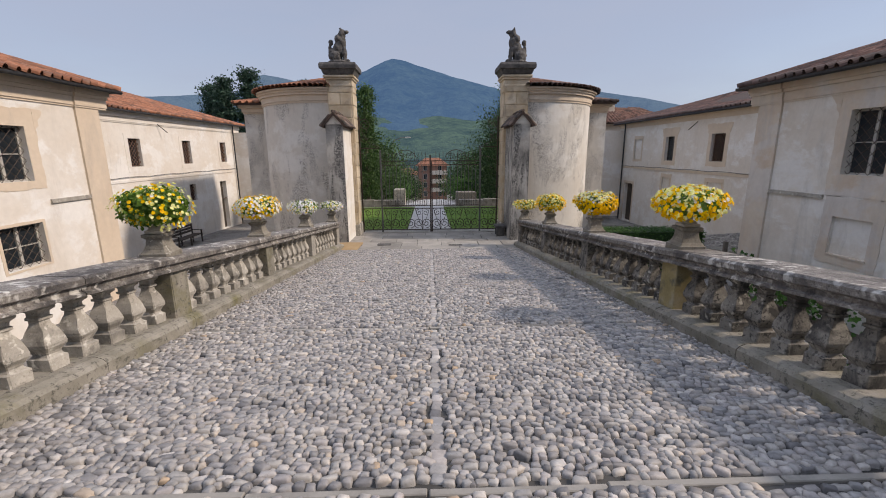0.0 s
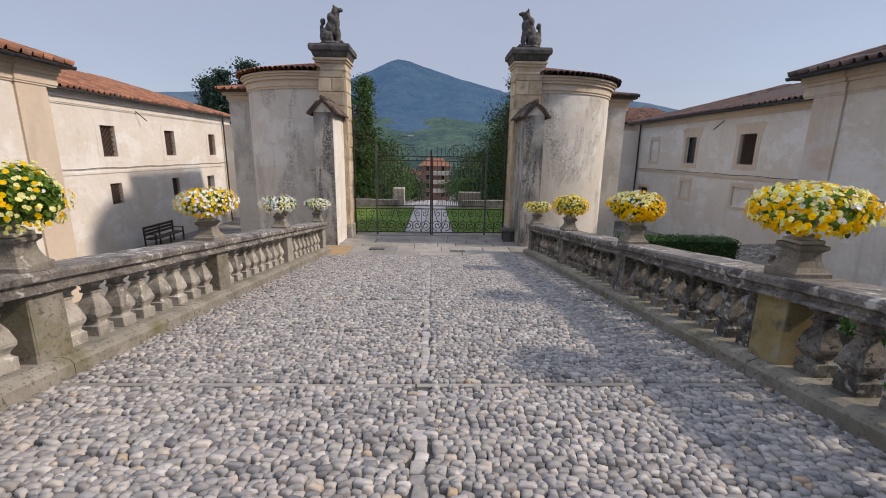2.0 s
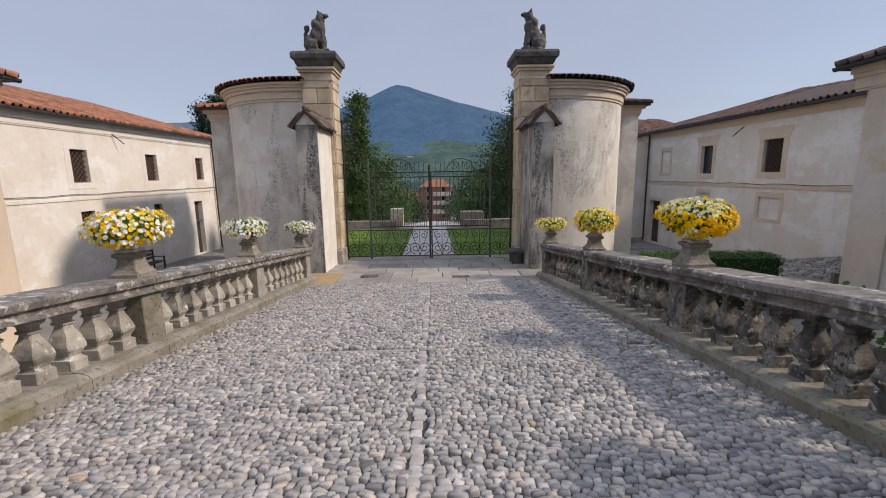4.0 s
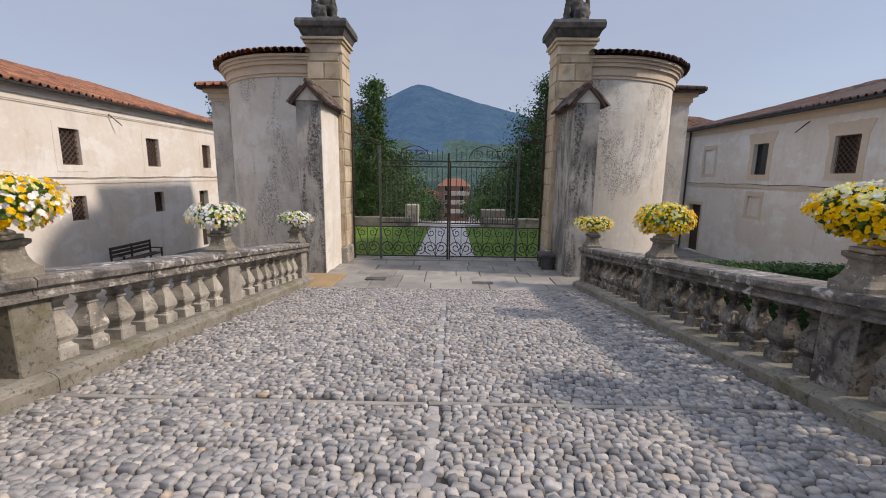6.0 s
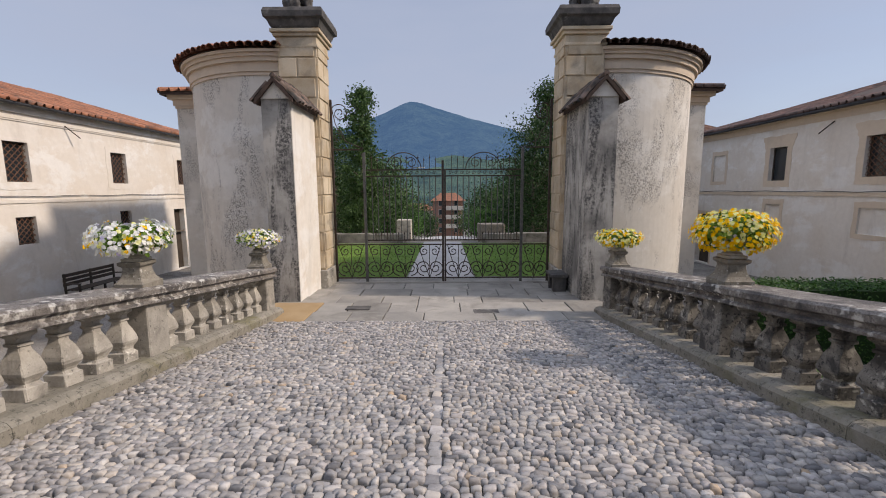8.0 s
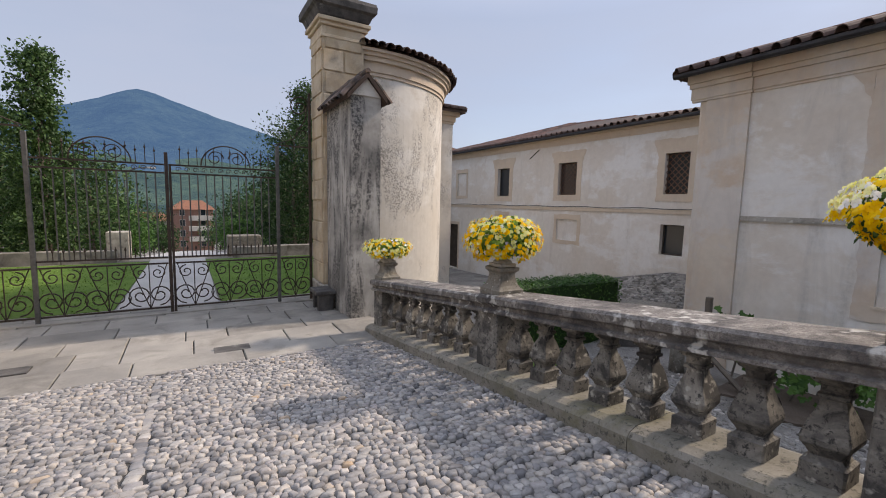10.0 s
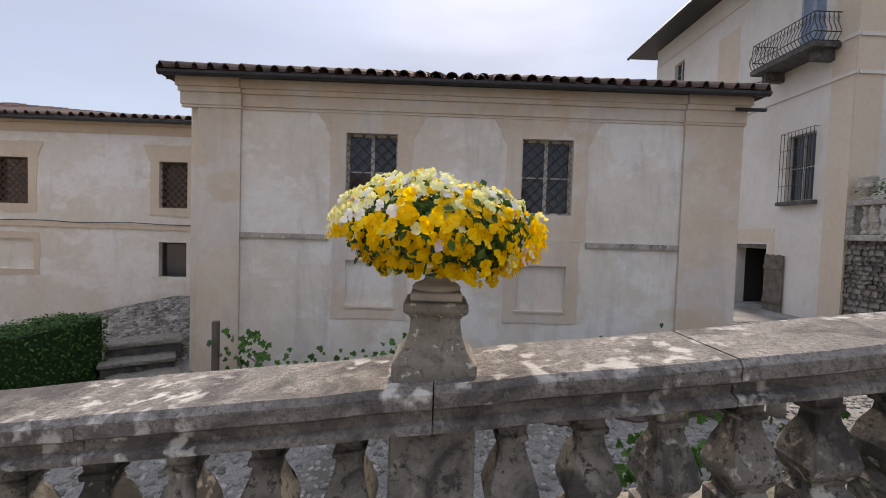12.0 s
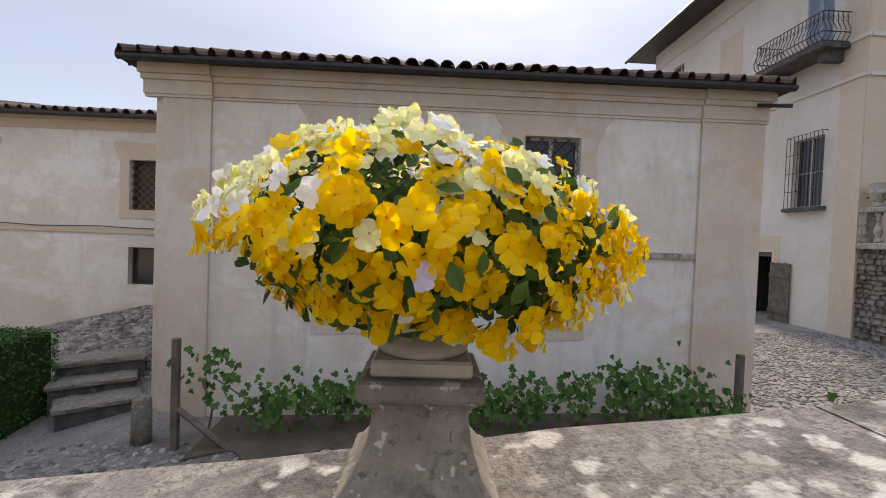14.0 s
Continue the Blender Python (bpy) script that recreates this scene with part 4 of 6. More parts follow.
def buttress(s):
    x0, x1 = (s * 3.03 + 0.03, s * 3.62 + 0.03)
    h = empty("buttress", "plastered buttress with a small tiled gable top, black with damp", "buttress", "gate buttresses", kind="structure")
    y0, y1 = 15.58, 17.15
    part("body", boxed(x0, x1, y0, y1, -3.6, 2.50), "plaster_black", h)
    inner = s * 3.03 + 0.03
    part("inner_face", boxed(inner - s * 0.012, inner, y0 + 0.02, y1, -1.9, 2.46), "plaster_grey" if s < 0 else "plaster_black", h)
    xm = (x0 + x1) / 2
    bm = bmesh.new()
    v = [bm.verts.new((x, y, z)) for y in (y0 - 0.03, y1) for x, z in ((min(x0, x1) - 0.06, 2.50), (max(x0, x1) + 0.06, 2.50), (xm, 2.88))]
    for f in ((0, 1, 2), (5, 4, 3), (0, 3, 4, 1), (1, 4, 5, 2), (2, 5, 3, 0)):
        bm.faces.new([v[i] for i in f])
    part("gable", bm, "plaster_turret", h)
    for sg in (-1, 1):
        e = xm + sg * 0.385
        r = [(e, y0 - 0.10, 2.49), (e, y1, 2.49), (xm, y0 - 0.10, 2.92), (xm, y1, 2.92)]
        tile_roof(h, *r, "tile_old", first=True, spacing=0.17, course=0.24, size=0.66, seed=30 + sg)
    bm = bmesh.new()
    for i in range(5):
        rod(bm, [(xm, y0 - 0.10 + i * 0.33, 2.935 + 0.02 * (i % 2)), (xm, y0 + 0.24 + i * 0.33, 2.935)], 0.055, 8)
    part("ridge_tiles", bm, "tile_old", h)
    return h


for s in (-1, 1):
    gate_pier(s)
    buttress(s)


# ---- plants in the urns ----
def bloom_geo(seed=0):
    """A pansy facing +z, radius about 1: broad ruffled petals, two behind, two at the sides and a wide lower one."""
    rnd = random.Random(seed)
    v, f = [], []
    for ang, ln, wd, lift in ((56, 1.05, 0.60, -0.10), (124, 1.05, 0.60, -0.06), (4, 0.98, 0.54, 0.12), (176, 0.98, 0.54, 0.14), (270, 1.05, 0.74, 0.26)):
        a = radians(ang + rnd.uniform(-7, 7))
        ca_, sa_ = math.cos(a), math.sin(a)
        k = len(v)
        rim = [(0.14, -0.30), (0.40, -0.78), (0.68, -0.96), (0.90, -0.66), (1.0, -0.24), (0.96, 0.10), (1.0, 0.34), (0.88, 0.70), (0.66, 0.97), (0.38, 0.76), (0.14, 0.30)]
        curl = rnd.uniform(-0.38, 0.22)
        for r, t in [(0.0, 0.0)] + rim + [(0.60, 0.0)]:
            x, y = r * ln, t * wd
            z = lift + 0.22 * r + curl * r * r + (rnd.uniform(-0.13, 0.13) if r > 0.5 and t else 0) - 0.22 * abs(t) * r
            v.append((x * ca_ - y * sa_, x * sa_ + y * ca_, z))
        c = k + 12
        f += [(c, k + i, k + (i + 1) % 12) for i in range(12)]
    return np.array(v), f


def leaf_geo():
    return np.array([(0, 0, 0), (0.32, 0.45, 0.06), (0.28, 0.8, 0.02), (0, 1.15, -0.10), (-0.28, 0.8, 0.02), (-0.32, 0.45, 0.06), (0, 0.5, -0.03)]), [(0, 1, 6), (1, 2, 6), (2, 3, 6), (3, 4, 6), (4, 5, 6), (5, 0, 6)]


def scatter(name, geos, places, mat, parent, kind="stuff"):
    """Joins copies of small pieces into one mesh. places: (matrix as 4x4 array)."""
    vs, fs, k = [], [], 0
    for i, m in enumerate(places):
        gv_, gf_ = geos[i % len(geos)]
        vs.append(gv_ @ m[:3, :3].T + m[:3, 3])
        fs += [tuple(k + q for q in f) for f in gf_]
        k += len(gv_)
    ob = mesh_part(name, np.concatenate(vs).tolist() if vs else [], fs, mat, parent, False)
    if kind:
        ob["kind"] = kind
    return ob


def facing(p, d, size, spin):
    q = Vector(d).to_track_quat("Z", "Y").to_matrix().to_4x4()
    m = Matrix.Translation(p) @ q @ Matrix.Rotation(spin, 4, "Z") @ Matrix.Diagonal((size, size, size, 1))
    return m


BLOOMS = [bloom_geo(seed=i) for i in range(6)]
LEAF = [leaf_geo()]
BLOOM_ME = {}
for key in ("bloom_yellow", "bloom_pale", "bloom_white", "bloom_lilac"):
    BLOOM_ME[key] = []
    for i in range(3):
        me = bpy.data.meshes.new("bloom")
        me.from_pydata(BLOOMS[i][0].tolist(), [], BLOOMS[i][1])
        me.materials.append(M[key])
        me.shade_smooth()
        BLOOM_ME[key].append(me)
EYE_ME = bpy.data.meshes.new("bloom_eye")
EYE_ME.from_pydata([(0, 0, 0.05), (0.22, 0.0, 0.10), (0.07, 0.2, 0.10), (-0.18, 0.12, 0.10), (-0.18, -0.12, 0.10), (0.07, -0.3, 0.10)], [], [(0, 1, 2), (0, 2, 3), (0, 3, 4), (0, 4, 5), (0, 5, 1)])
EYE_ME.materials.append(M["bloom_eye"])


def flowers(cx, y, rx, rz, picker, label, seed, count=260, single=False, size=0.034, lift=0.0, leafy_share=0.5):
    rnd = random.Random(seed)
    z0 = ramp_line(y) + 0.955 + 0.555 + lift
    t = empty("pansies", label, "flowers", "flowers in the urns")
    t.location = (cx, y, z0)
    spots = {k: [] for k in BLOOM_ME}
    bumps = [(rnd.uniform(0, 6.28), rnd.uniform(-0.5, 1), rnd.uniform(0.86, 1.14)) for _ in range(9)]
    i = 0
    while i < count:
        a, h = rnd.uniform(0, 2 * math.pi), rnd.uniform(-0.72, 1.0)
        rad = (1 - abs(h) ** 2.6) ** (1 / 2.6)
        d = Vector((math.cos(a) * rad, math.sin(a) * rad, h))
        near = min(bumps, key=lambda b: abs((a - b[0] + math.pi) % (2 * math.pi) - math.pi) + abs(h - b[1]))
        k = near[2] * rnd.uniform(0.90, 1.06)
        under = 1.0 if h > -0.15 else 1.0 - 0.28 * (-0.15 - h) / 0.57
        p = Vector((d.x * rx * k * under, d.y * rx * k * under, d.z * rz * k))
        if h < 0:                       # the rim hangs lower than the middle
            p.z *= 0.62 + 0.45 * rad
        nd = Vector((d.x, d.y, d.z * 0.55 + 0.12)) + Vector((rnd.uniform(-1, 1), rnd.uniform(-1, 1), rnd.uniform(-1, 1))) * 0.38
        key = picker(d, rnd)
        if key:
            spots[key].append(facing(p, nd, size * rnd.uniform(0.72, 1.15), rnd.gauss(0, 0.45)))
        i += 1
    for key, ms in spots.items():
        if not ms:
            continue
        if single:
            rest = [m for m in ms if m.translation.x > -0.16]
            ms = [m for m in ms if m.translation.x <= -0.16]
            if rest:
                scatter("blossom_cover", BLOOMS, [np.array(m) for m in rest], key, t, "stuff")
            for q, m in enumerate(ms):
                b = share("bloom", BLOOM_ME[key][q % 3], t, m)
                if key in ("bloom_yellow", "bloom_pale"):
                    share("bloom_eye", EYE_ME, b, Matrix.Translation((0, 0, 0.03)))
        else:
            scatter("blossom_cover", BLOOMS, [np.array(m) for m in ms], key, t, "stuff")
    ms = []
    for _ in range(int(1500 * leafy_share)):
        a, h = rnd.uniform(0, 2 * math.pi), rnd.uniform(-0.70, 0.98)
        rad = (1 - abs(h) ** 2.6) ** (1 / 2.6)
        d = Vector((math.cos(a) * rad, math.sin(a) * rad, h))
        k = rnd.uniform(0.50, 0.95)
        under = 1.0 if h > -0.15 else 1.0 - 0.32 * (-0.15 - h) / 0.7
        p = Vector((d.x * rx * k * under, d.y * rx * k * under, d.z * rz * k))
        nd = d + Vector((rnd.uniform(-1, 1), rnd.uniform(-1, 1), rnd.uniform(-1, 1))) * 0.9
        ms.append(np.array(facing(p, nd, (0.62 if single else 1.0) * rnd.uniform(0.035, 0.07), rnd.uniform(0, 6.28))))
    scatter("foliage", LEAF, ms, "leaf_pansy" if single else "leaf_mid", t, "stuff")
    for _ in range(14):
        bm = bmesh.new()
        a = rnd.uniform(0, 6.28)
        r = rnd.uniform(0.4, 0.9)
        rod(bm, [(0.04 * math.cos(a), 0.04 * math.sin(a), -0.10), (0.5 * r * rx * math.cos(a), 0.5 * r * rx * math.sin(a), 0.0), (r * rx * math.cos(a), r * rx * math.sin(a), rnd.uniform(-0.7, 0.3) * rz)], 0.004, 4)
        part("stem", bm, "leaf_vine", t)
    return t


def mix(yellow, pale, white, lilac=0.0, top=None):
    def pick(d, rnd):
        w = [yellow, pale, white, lilac]
        if top and d.z > 0.64 + 0.2 * d.x - 0.45 * d.y * d.y * (d.y > 0) - 0.2 * d.y * d.y + rnd.gauss(0, 0.10):
            w = top
        r = rnd.uniform(0, sum(w))
        for k, x in zip(("bloom_yellow", "bloom_pale", "bloom_white", "bloom_lilac"), w):
            r -= x
            if r <= 0:
                return k
    return pick


PX = 3.285
flowers(PX, 5.2, 0.44, 0.225, mix(7, 3, 0.4, 0, (2, 5, 1.6, 0)), "broad mound of yellow and white pansies in a stone urn", 1, 900, size=0.024)
flowers(PX, 8.2, 0.405, 0.235, mix(9, 0.5, 0.2, 0.08, (1.8, 5, 1.8, 0.25)), "bright yellow pansies with pale blooms on top in an urn", 2, 1150, single=True, size=0.0225, lift=0.0, leafy_share=2.0)
flowers(PX, 11.3, 0.37, 0.25, mix(7, 3.5, 0.4, 0.1, (4, 6, 0.6, 0)), "round mound of yellow pansies in a stone urn", 3, 700, size=0.024)
flowers(PX, 14.35, 0.37, 0.17, mix(3, 6, 0.6), "low mound of pale yellow pansies in a stone urn", 4, 520, size=0.023, lift=-0.05)
flowers(-PX, 5.2, 0.39, 0.28, mix(2.5, 4, 0.2), "bushy green plant with small yellow blooms in a stone urn", 5, 420, size=0.021, lift=0.02, leafy_share=1.6)
flowers(-PX, 8.2, 0.40, 0.22, mix(5.5, 2, 4, 0.2), "mound of yellow and white pansies in a stone urn", 6, 700, size=0.024)
flowers(-PX, 11.3, 0.37, 0.19, mix(0.6, 1.3, 7, 0.5), "low mound of white pansies in a stone urn", 7, 600, size=0.024, lift=-0.03)
flowers(-PX, 14.35, 0.355, 0.19, mix(0.5, 2, 5, 2.5), "low mound of white and lilac pansies in a stone urn", 8, 600, size=0.023, lift=-0.03)


# ---- iron gate ----
def spiral(cx, cz, r, turns, start, sign, y, n=22):
    pts = []
    for i in range(n + 1):
        f = i / n
        a = start + sign * f * turns * 2 * math.pi
        rr = r * (1 - 0.82 * f)
        pts.append((cx + rr * math.cos(a), y, cz + rr * math.sin(a)))
    return pts


GY, GB = 17.9, -1.79
gate = empty("gate", "closed wrought-iron double gate with scrollwork and spiked cresting", "gate", kind="structure")
for x, z1, r in ((-1.97, 1.62, 0.035), (2.15, 1.72, 0.035), (0.075, 1.42, 0.030), (0.135, 1.20, 0.022), (-2.78, 2.95, 0.028), (2.86, 2.95, 0.028)):
    part("gate_post", boxed(x - r, x + r, GY - r, GY + r, GB, z1, 0.006), "iron_grey" if abs(x) > 1.5 and abs(x) < 2.5 else "iron", gate)
for x0, x1, zs_ in ((-1.93, 0.04, (-1.68, -0.78, -0.66, 1.02, 1.18)), (0.16, 2.11, (-1.68, -0.78, -0.66, 1.02, 1.18)), (-2.75, -2.01, (-1.68, -0.78, 1.70)), (2.19, 2.83, (-1.68, -0.78, 1.74))):
    for z in zs_:
        part("gate_rail", boxed(x0, x1, GY - 0.016, GY + 0.016, z - 0.016, z + 0.016), "iron", gate)
for a, b in ((-1.93, 0.04), (0.16, 2.11)):
    n = 13
    for i in range(1, n):
        x = a + (b - a) * i / n
        bm = bmesh.new()
        rod(bm, [(x, GY, -0.66), (x, GY, 1.02)], 0.0125, 6)
        part("gate_bar", bm, "iron_grey", gate)
        # short lower bars with a collar, and spikes of the cresting
        bm = bmesh.new()
        rod(bm, [(x + 0.07, GY, -0.66), (x + 0.07, GY, -0.50)], 0.009, 5)
        lathe(bm, [(0.004, 0), (0.022, 0.03), (0.004, 0.09)], 6, Matrix.Translation((x + 0.07, GY, -0.52)))
        part("dart", bm, "iron", gate)
        bm = bmesh.new()
        zt = 1.40 + 0.06 * (i % 2)
        rod(bm, [(x, GY, 1.18), (x, GY, zt)], 0.008, 5)
        lathe(bm, [(0.003, 0), (0.026, 0.035), (0.008, 0.06), (0.003, 0.12)], 6, Matrix.Translation((x, GY, zt)))
        part("spike", bm, "iron", gate)
        bm = bmesh.new()
        rod(bm, spiral(x - 0.035, 1.10, 0.055, 1.2, 0, 1, GY, 12), 0.007, 4)
        part("frieze_scroll", bm, "iron", gate)
    c = (a + b) / 2
    bm = bmesh.new()
    rod(bm, [(c + 0.46 * math.cos(q), GY, 1.20 + 0.42 * math.sin(q)) for q in np.linspace(0, math.pi, 18)], 0.013, 5)
    rod(bm, spiral(c - 0.20, 1.36, 0.16, 1.5, 0, 1, GY), 0.010, 5)
    rod(bm, spiral(c + 0.20, 1.36, 0.16, 1.5, math.pi, -1, GY), 0.010, 5)
    part("crest_scroll", bm, "iron", gate)


def scroll_panel(a, b, z0, z1, k):
    w = (b - a) / k
    for i in range(k):
        c, m = a + w * (i + 0.5), (z0 + z1) / 2
        bm = bmesh.new()
        h = z1 - z0
        for sg in (-1, 1):
            rod(bm, spiral(c + sg * w * 0.24, z0 + h * 0.30, h * 0.24, 1.7, -math.pi / 2, sg, GY), 0.014, 5)
            rod(bm, spiral(c + sg * w * 0.22, z1 - h * 0.20, h * 0.15, 1.4, math.pi / 2, -sg, GY), 0.012, 5)
            rod(bm, [(c, GY, z0), (c + sg * w * 0.30, GY, z0 + h * 0.62), (c + sg * w * 0.46, GY, z1)], 0.010, 5)
        rod(bm, [(c, GY, z0), (c, GY, z1)], 0.010, 5)
        part("scrollwork", bm, "iron", gate)


scroll_panel(-1.93, 0.04, -1.68, -0.78, 3)
scroll_panel(0.16, 2.11, -1.68, -0.78, 3)
scroll_panel(-2.75, -2.01, -1.68, -0.78, 1)
scroll_panel(2.19, 2.83, -1.68, -0.78, 1)
for x, sg in ((-2.78, 1), (2.86, -1)):
    bm = bmesh.new()
    rod(bm, spiral(x + sg * 0.22, 2.62, 0.24, 1.6, math.pi / 2 + sg * 1.2, -sg, GY), 0.014, 5)
    rod(bm, spiral(x + sg * 0.16, 2.05, 0.15, 1.4, math.pi / 2, -sg, GY), 0.010, 5)
    rod(bm, [(x, GY, 2.85), (x + sg * 0.10, GY, 2.35), (x + sg * 0.34, GY, 1.92), (x + sg * 0.80, GY, 1.72)], 0.012, 5)
    part("bracket_scroll", bm, "iron", gate)


# ---- seated beasts on the piers ----
def statue(s):
    px, py = s * 3.38 + 0.05, 17.62
    bm = bmesh.new()
    sx = -s       # faces the other beast
    blobs = [((-0.05, 0.0, 0.06), (0.36, 0.27, 0.07)), ((-0.17, 0, 0.26), (0.21, 0.20, 0.22)), ((-0.02, 0, 0.42), (0.19, 0.17, 0.26)), ((0.08, 0, 0.62), (0.15, 0.15, 0.22)),
             ((0.10, 0, 0.86), (0.12, 0.12, 0.15)), ((0.20, 0, 0.92), (0.12, 0.075, 0.065)), ((0.07, 0.06, 1.0), (0.035, 0.03, 0.06)), ((0.07, -0.06, 1.0), (0.035, 0.03, 0.06)),
             ((0.16, 0.09, 0.28), (0.06, 0.06, 0.24)), ((0.16, -0.09, 0.28), (0.06, 0.06, 0.24)), ((0.22, 0.09, 0.11), (0.10, 0.06, 0.05)), ((0.22, -0.09, 0.11), (0.10, 0.06, 0.05)),
             ((-0.12, 0.17, 0.20), (0.18, 0.08, 0.15)), ((-0.12, -0.17, 0.20), (0.18, 0.08, 0.15)), ((-0.30, 0, 0.42), (0.06, 0.06, 0.20)), ((-0.27, 0, 0.62), (0.08, 0.07, 0.09)), ((-0.02, 0, 0.72), (0.13, 0.16, 0.14))]
    for c, r in blobs:
        bmesh.ops.create_icosphere(bm, subdivisions=2, radius=1, matrix=Matrix.Translation((c[0] * sx, c[1], c[2])) @ Matrix.Diagonal((*r, 1)))
    st = part("lion_statue", bm, "stone_dark", smooth=True)
    st.location = (px, py, 4.84)
    st.scale = (1.18, 1.18, 1.24)
    tagged(st, "blackened stone statue of a seated beast on a gate pier", "statue", "statues on the piers")
    md = st.modifiers.new("merge", "REMESH")
    md.mode, md.voxel_size, md.use_smooth_shade = "VOXEL", 0.022, True
    tx = bpy.data.textures.new("worn", "CLOUDS")
    tx.noise_scale = 0.09
    dm = st.modifiers.new("worn", "DISPLACE")
    dm.texture, dm.strength = tx, 0.05
    return st


statue(-1)
statue(1)


# ---- stone bench block beside the right pier, drain plates, boot ----
def stone_bench():
    b = empty("stone_bench", "small dark stone seat on two blocks, beside the gate", "seat")
    z = ramp_z(16.8)
    part("seat", boxed(2.62, 3.02, 16.45, 17.05, z + 0.36, z + 0.44, 0.012), "stone_dark", b)
    part("support", boxed(2.68, 2.99, 16.50, 16.64, z, z + 0.36, 0.01), "stone_dark", b)
    part("support", boxed(2.68, 2.99, 16.86, 17.00, z, z + 0.36, 0.01), "stone_dark", b)


stone_bench()


def garden_bench():
    b = empty("garden_bench", "dark wooden garden bench against the plastered wing", "bench")
    x, y0, y1 = -12.6, 20.5, 22.7
    z = court_z(x, 21.5)
    for k in range(3):
        part("seat_slat", boxed(x + 0.02 + k * 0.16, x + 0.16 + k * 0.16, y0, y1, z + 0.42, z + 0.46, 0.006), "wood_dark", b)
    for k in range(3):
        part("back_slat", boxed(x - 0.06, x - 0.02, y0, y1, z + 0.56 + k * 0.15, z + 0.67 + k * 0.15, 0.006), "wood_dark", b)
    for y in (y0 + 0.05, (y0 + y1) / 2, y1 - 0.05):
        part("leg", boxed(x - 0.06, x - 0.005, y - 0.03, y + 0.03, z, z + 0.98, 0.005), "wood_dark", b)
        part("leg", boxed(x + 0.42, x + 0.48, y - 0.03, y + 0.03, z, z + 0.42 if abs(y - 21.6) < 0.2 else z + 0.62, 0.005), "wood_dark", b)
    for y in (y0 + 0.05, y1 - 0.05):
        part("armrest", boxed(x - 0.0, x + 0.5, y - 0.035, y + 0.035, z + 0.625, z + 0.66, 0.006), "wood_dark", b)


garden_bench()


# ---- right-hand garden: hedge, steps, bollards, stakes, vines ----
def leaf_mass(name, sampler, n, size, mat, parent, seed, up=0.3):
    rnd = random.Random(seed)
    ms = []
    for _ in range(n):
        p, d = sampler(rnd)
        nd = Vector(d) + Vector((rnd.uniform(-1, 1), rnd.uniform(-1, 1), rnd.uniform(-1, 1) + up)) * 0.8
        ms.append(np.array(facing(p, nd, size * rnd.uniform(0.6, 1.3), rnd.uniform(0, 6.28))))
    return scatter(name, LEAF, ms, mat, parent, "stuff")


def hedge(ax, ay, bx, by, wid, z0, z1, n, seed):
    h = empty("hedge", "clipped dense green box hedge along the gravel court", "hedge")
    a, b = Vector((ax, ay, 0)), Vector((bx, by, 0))
    d = (b - a).normalized()
    s_ = Vector((-d.y, d.x, 0))
    L = (b - a).length
    # solid filler box, dark green to stand for the shade between the leaves
    bm = bmesh.new()
    v = [bm.verts.new(a + d * u + s_ * w + Vector((0, 0, z))) for z in (z0, z1 - 0.05) for u, w in ((0.05, -wid / 2 + 0.05), (L - 0.05, -wid / 2 + 0.05), (L - 0.05, wid / 2 - 0.05), (0.05, wid / 2 - 0.05))]
    for f in ((3, 2, 1, 0), (4, 5, 6, 7), (0, 1, 5, 4), (1, 2, 6, 5), (2, 3, 7, 6), (3, 0, 4, 7)):
        bm.faces.new([v[i] for i in f])
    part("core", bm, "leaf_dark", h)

    def smp(rnd):
        k = rnd.random()
        u, w, z = rnd.uniform(0, L), rnd.uniform(-wid / 2, wid / 2), rnd.uniform(z0, z1)
        nn = Vector((0, 0, 1))
        if k < 0.40:
            z = z1
        elif k < 0.62:
            w, nn = -wid / 2, -s_
        elif k < 0.84:
            w, nn = wid / 2, s_
        else:
            u, nn = 0, -d
        return a + d * u + s_ * w + Vector((0, 0, z)) + nn * rnd.uniform(-0.05, 0.04), nn
    leaf_mass("leaves", smp, n, 0.05, "leaf_hedge", h, seed)
    return h


hedge(9.92, 15.12, 6.35, 15.35, 0.95, -2.95, -1.30, 9000, 3)


def steps():
    st = empty("garden_steps", "three worn dark stone steps up to the cobbled bank", "steps", kind="structure")
    for k, (x, y, z, turn, ln) in enumerate(((9.86, 13.24, -2.41, 128, 1.12), (10.25, 13.61, -2.19, 123, 1.20), (10.67, 13.72, -1.92, 122, 1.30))):
        m0 = Matrix.Translation((x, y, z)) @ Matrix.Rotation(radians(turn), 4, "Z")
        rnd = random.Random(k)
        bm = boxed(-0.10, ln, -0.62, 0.03, -0.11, 0.0, 0.03)
        bmesh.ops.subdivide_edges(bm, edges=[e for e in bm.edges if e.calc_length() > 0.8], cuts=5)
        for v in bm.verts:
            v.co.z += rnd.uniform(-0.012, 0.008)
            v.co.y += rnd.uniform(-0.015, 0.015)
        p = part("tread", bm, "stone_pedestal", st)
        p.matrix_local = m0
        p = part("riser", boxed(-0.06, ln - 0.05, -0.60, -0.03, -1.0, -0.112), "stone_dark", st)
        p.matrix_local = m0


steps()


def bollard(x, y, h, r=0.14):
    bm = bmesh.new()
    z = court_z(x, y)
    lathe(bm, [(r * 1.02, -0.1), (r, h * 0.4), (r * 0.93, h - 0.04), (r * 0.80, h), (r * 0.3, h + 0.015)], 14)
    b = part("stone_bollard", bm, "stone_pedestal", smooth=True)
    b.location = (x, y, z)
    tagged(b, "short grey stone bollard beside the gravel", "bollard", "stone bollards")


bollard(8.95, 12.55, 0.72)
bollard(8.7, 2.2, 0.5)


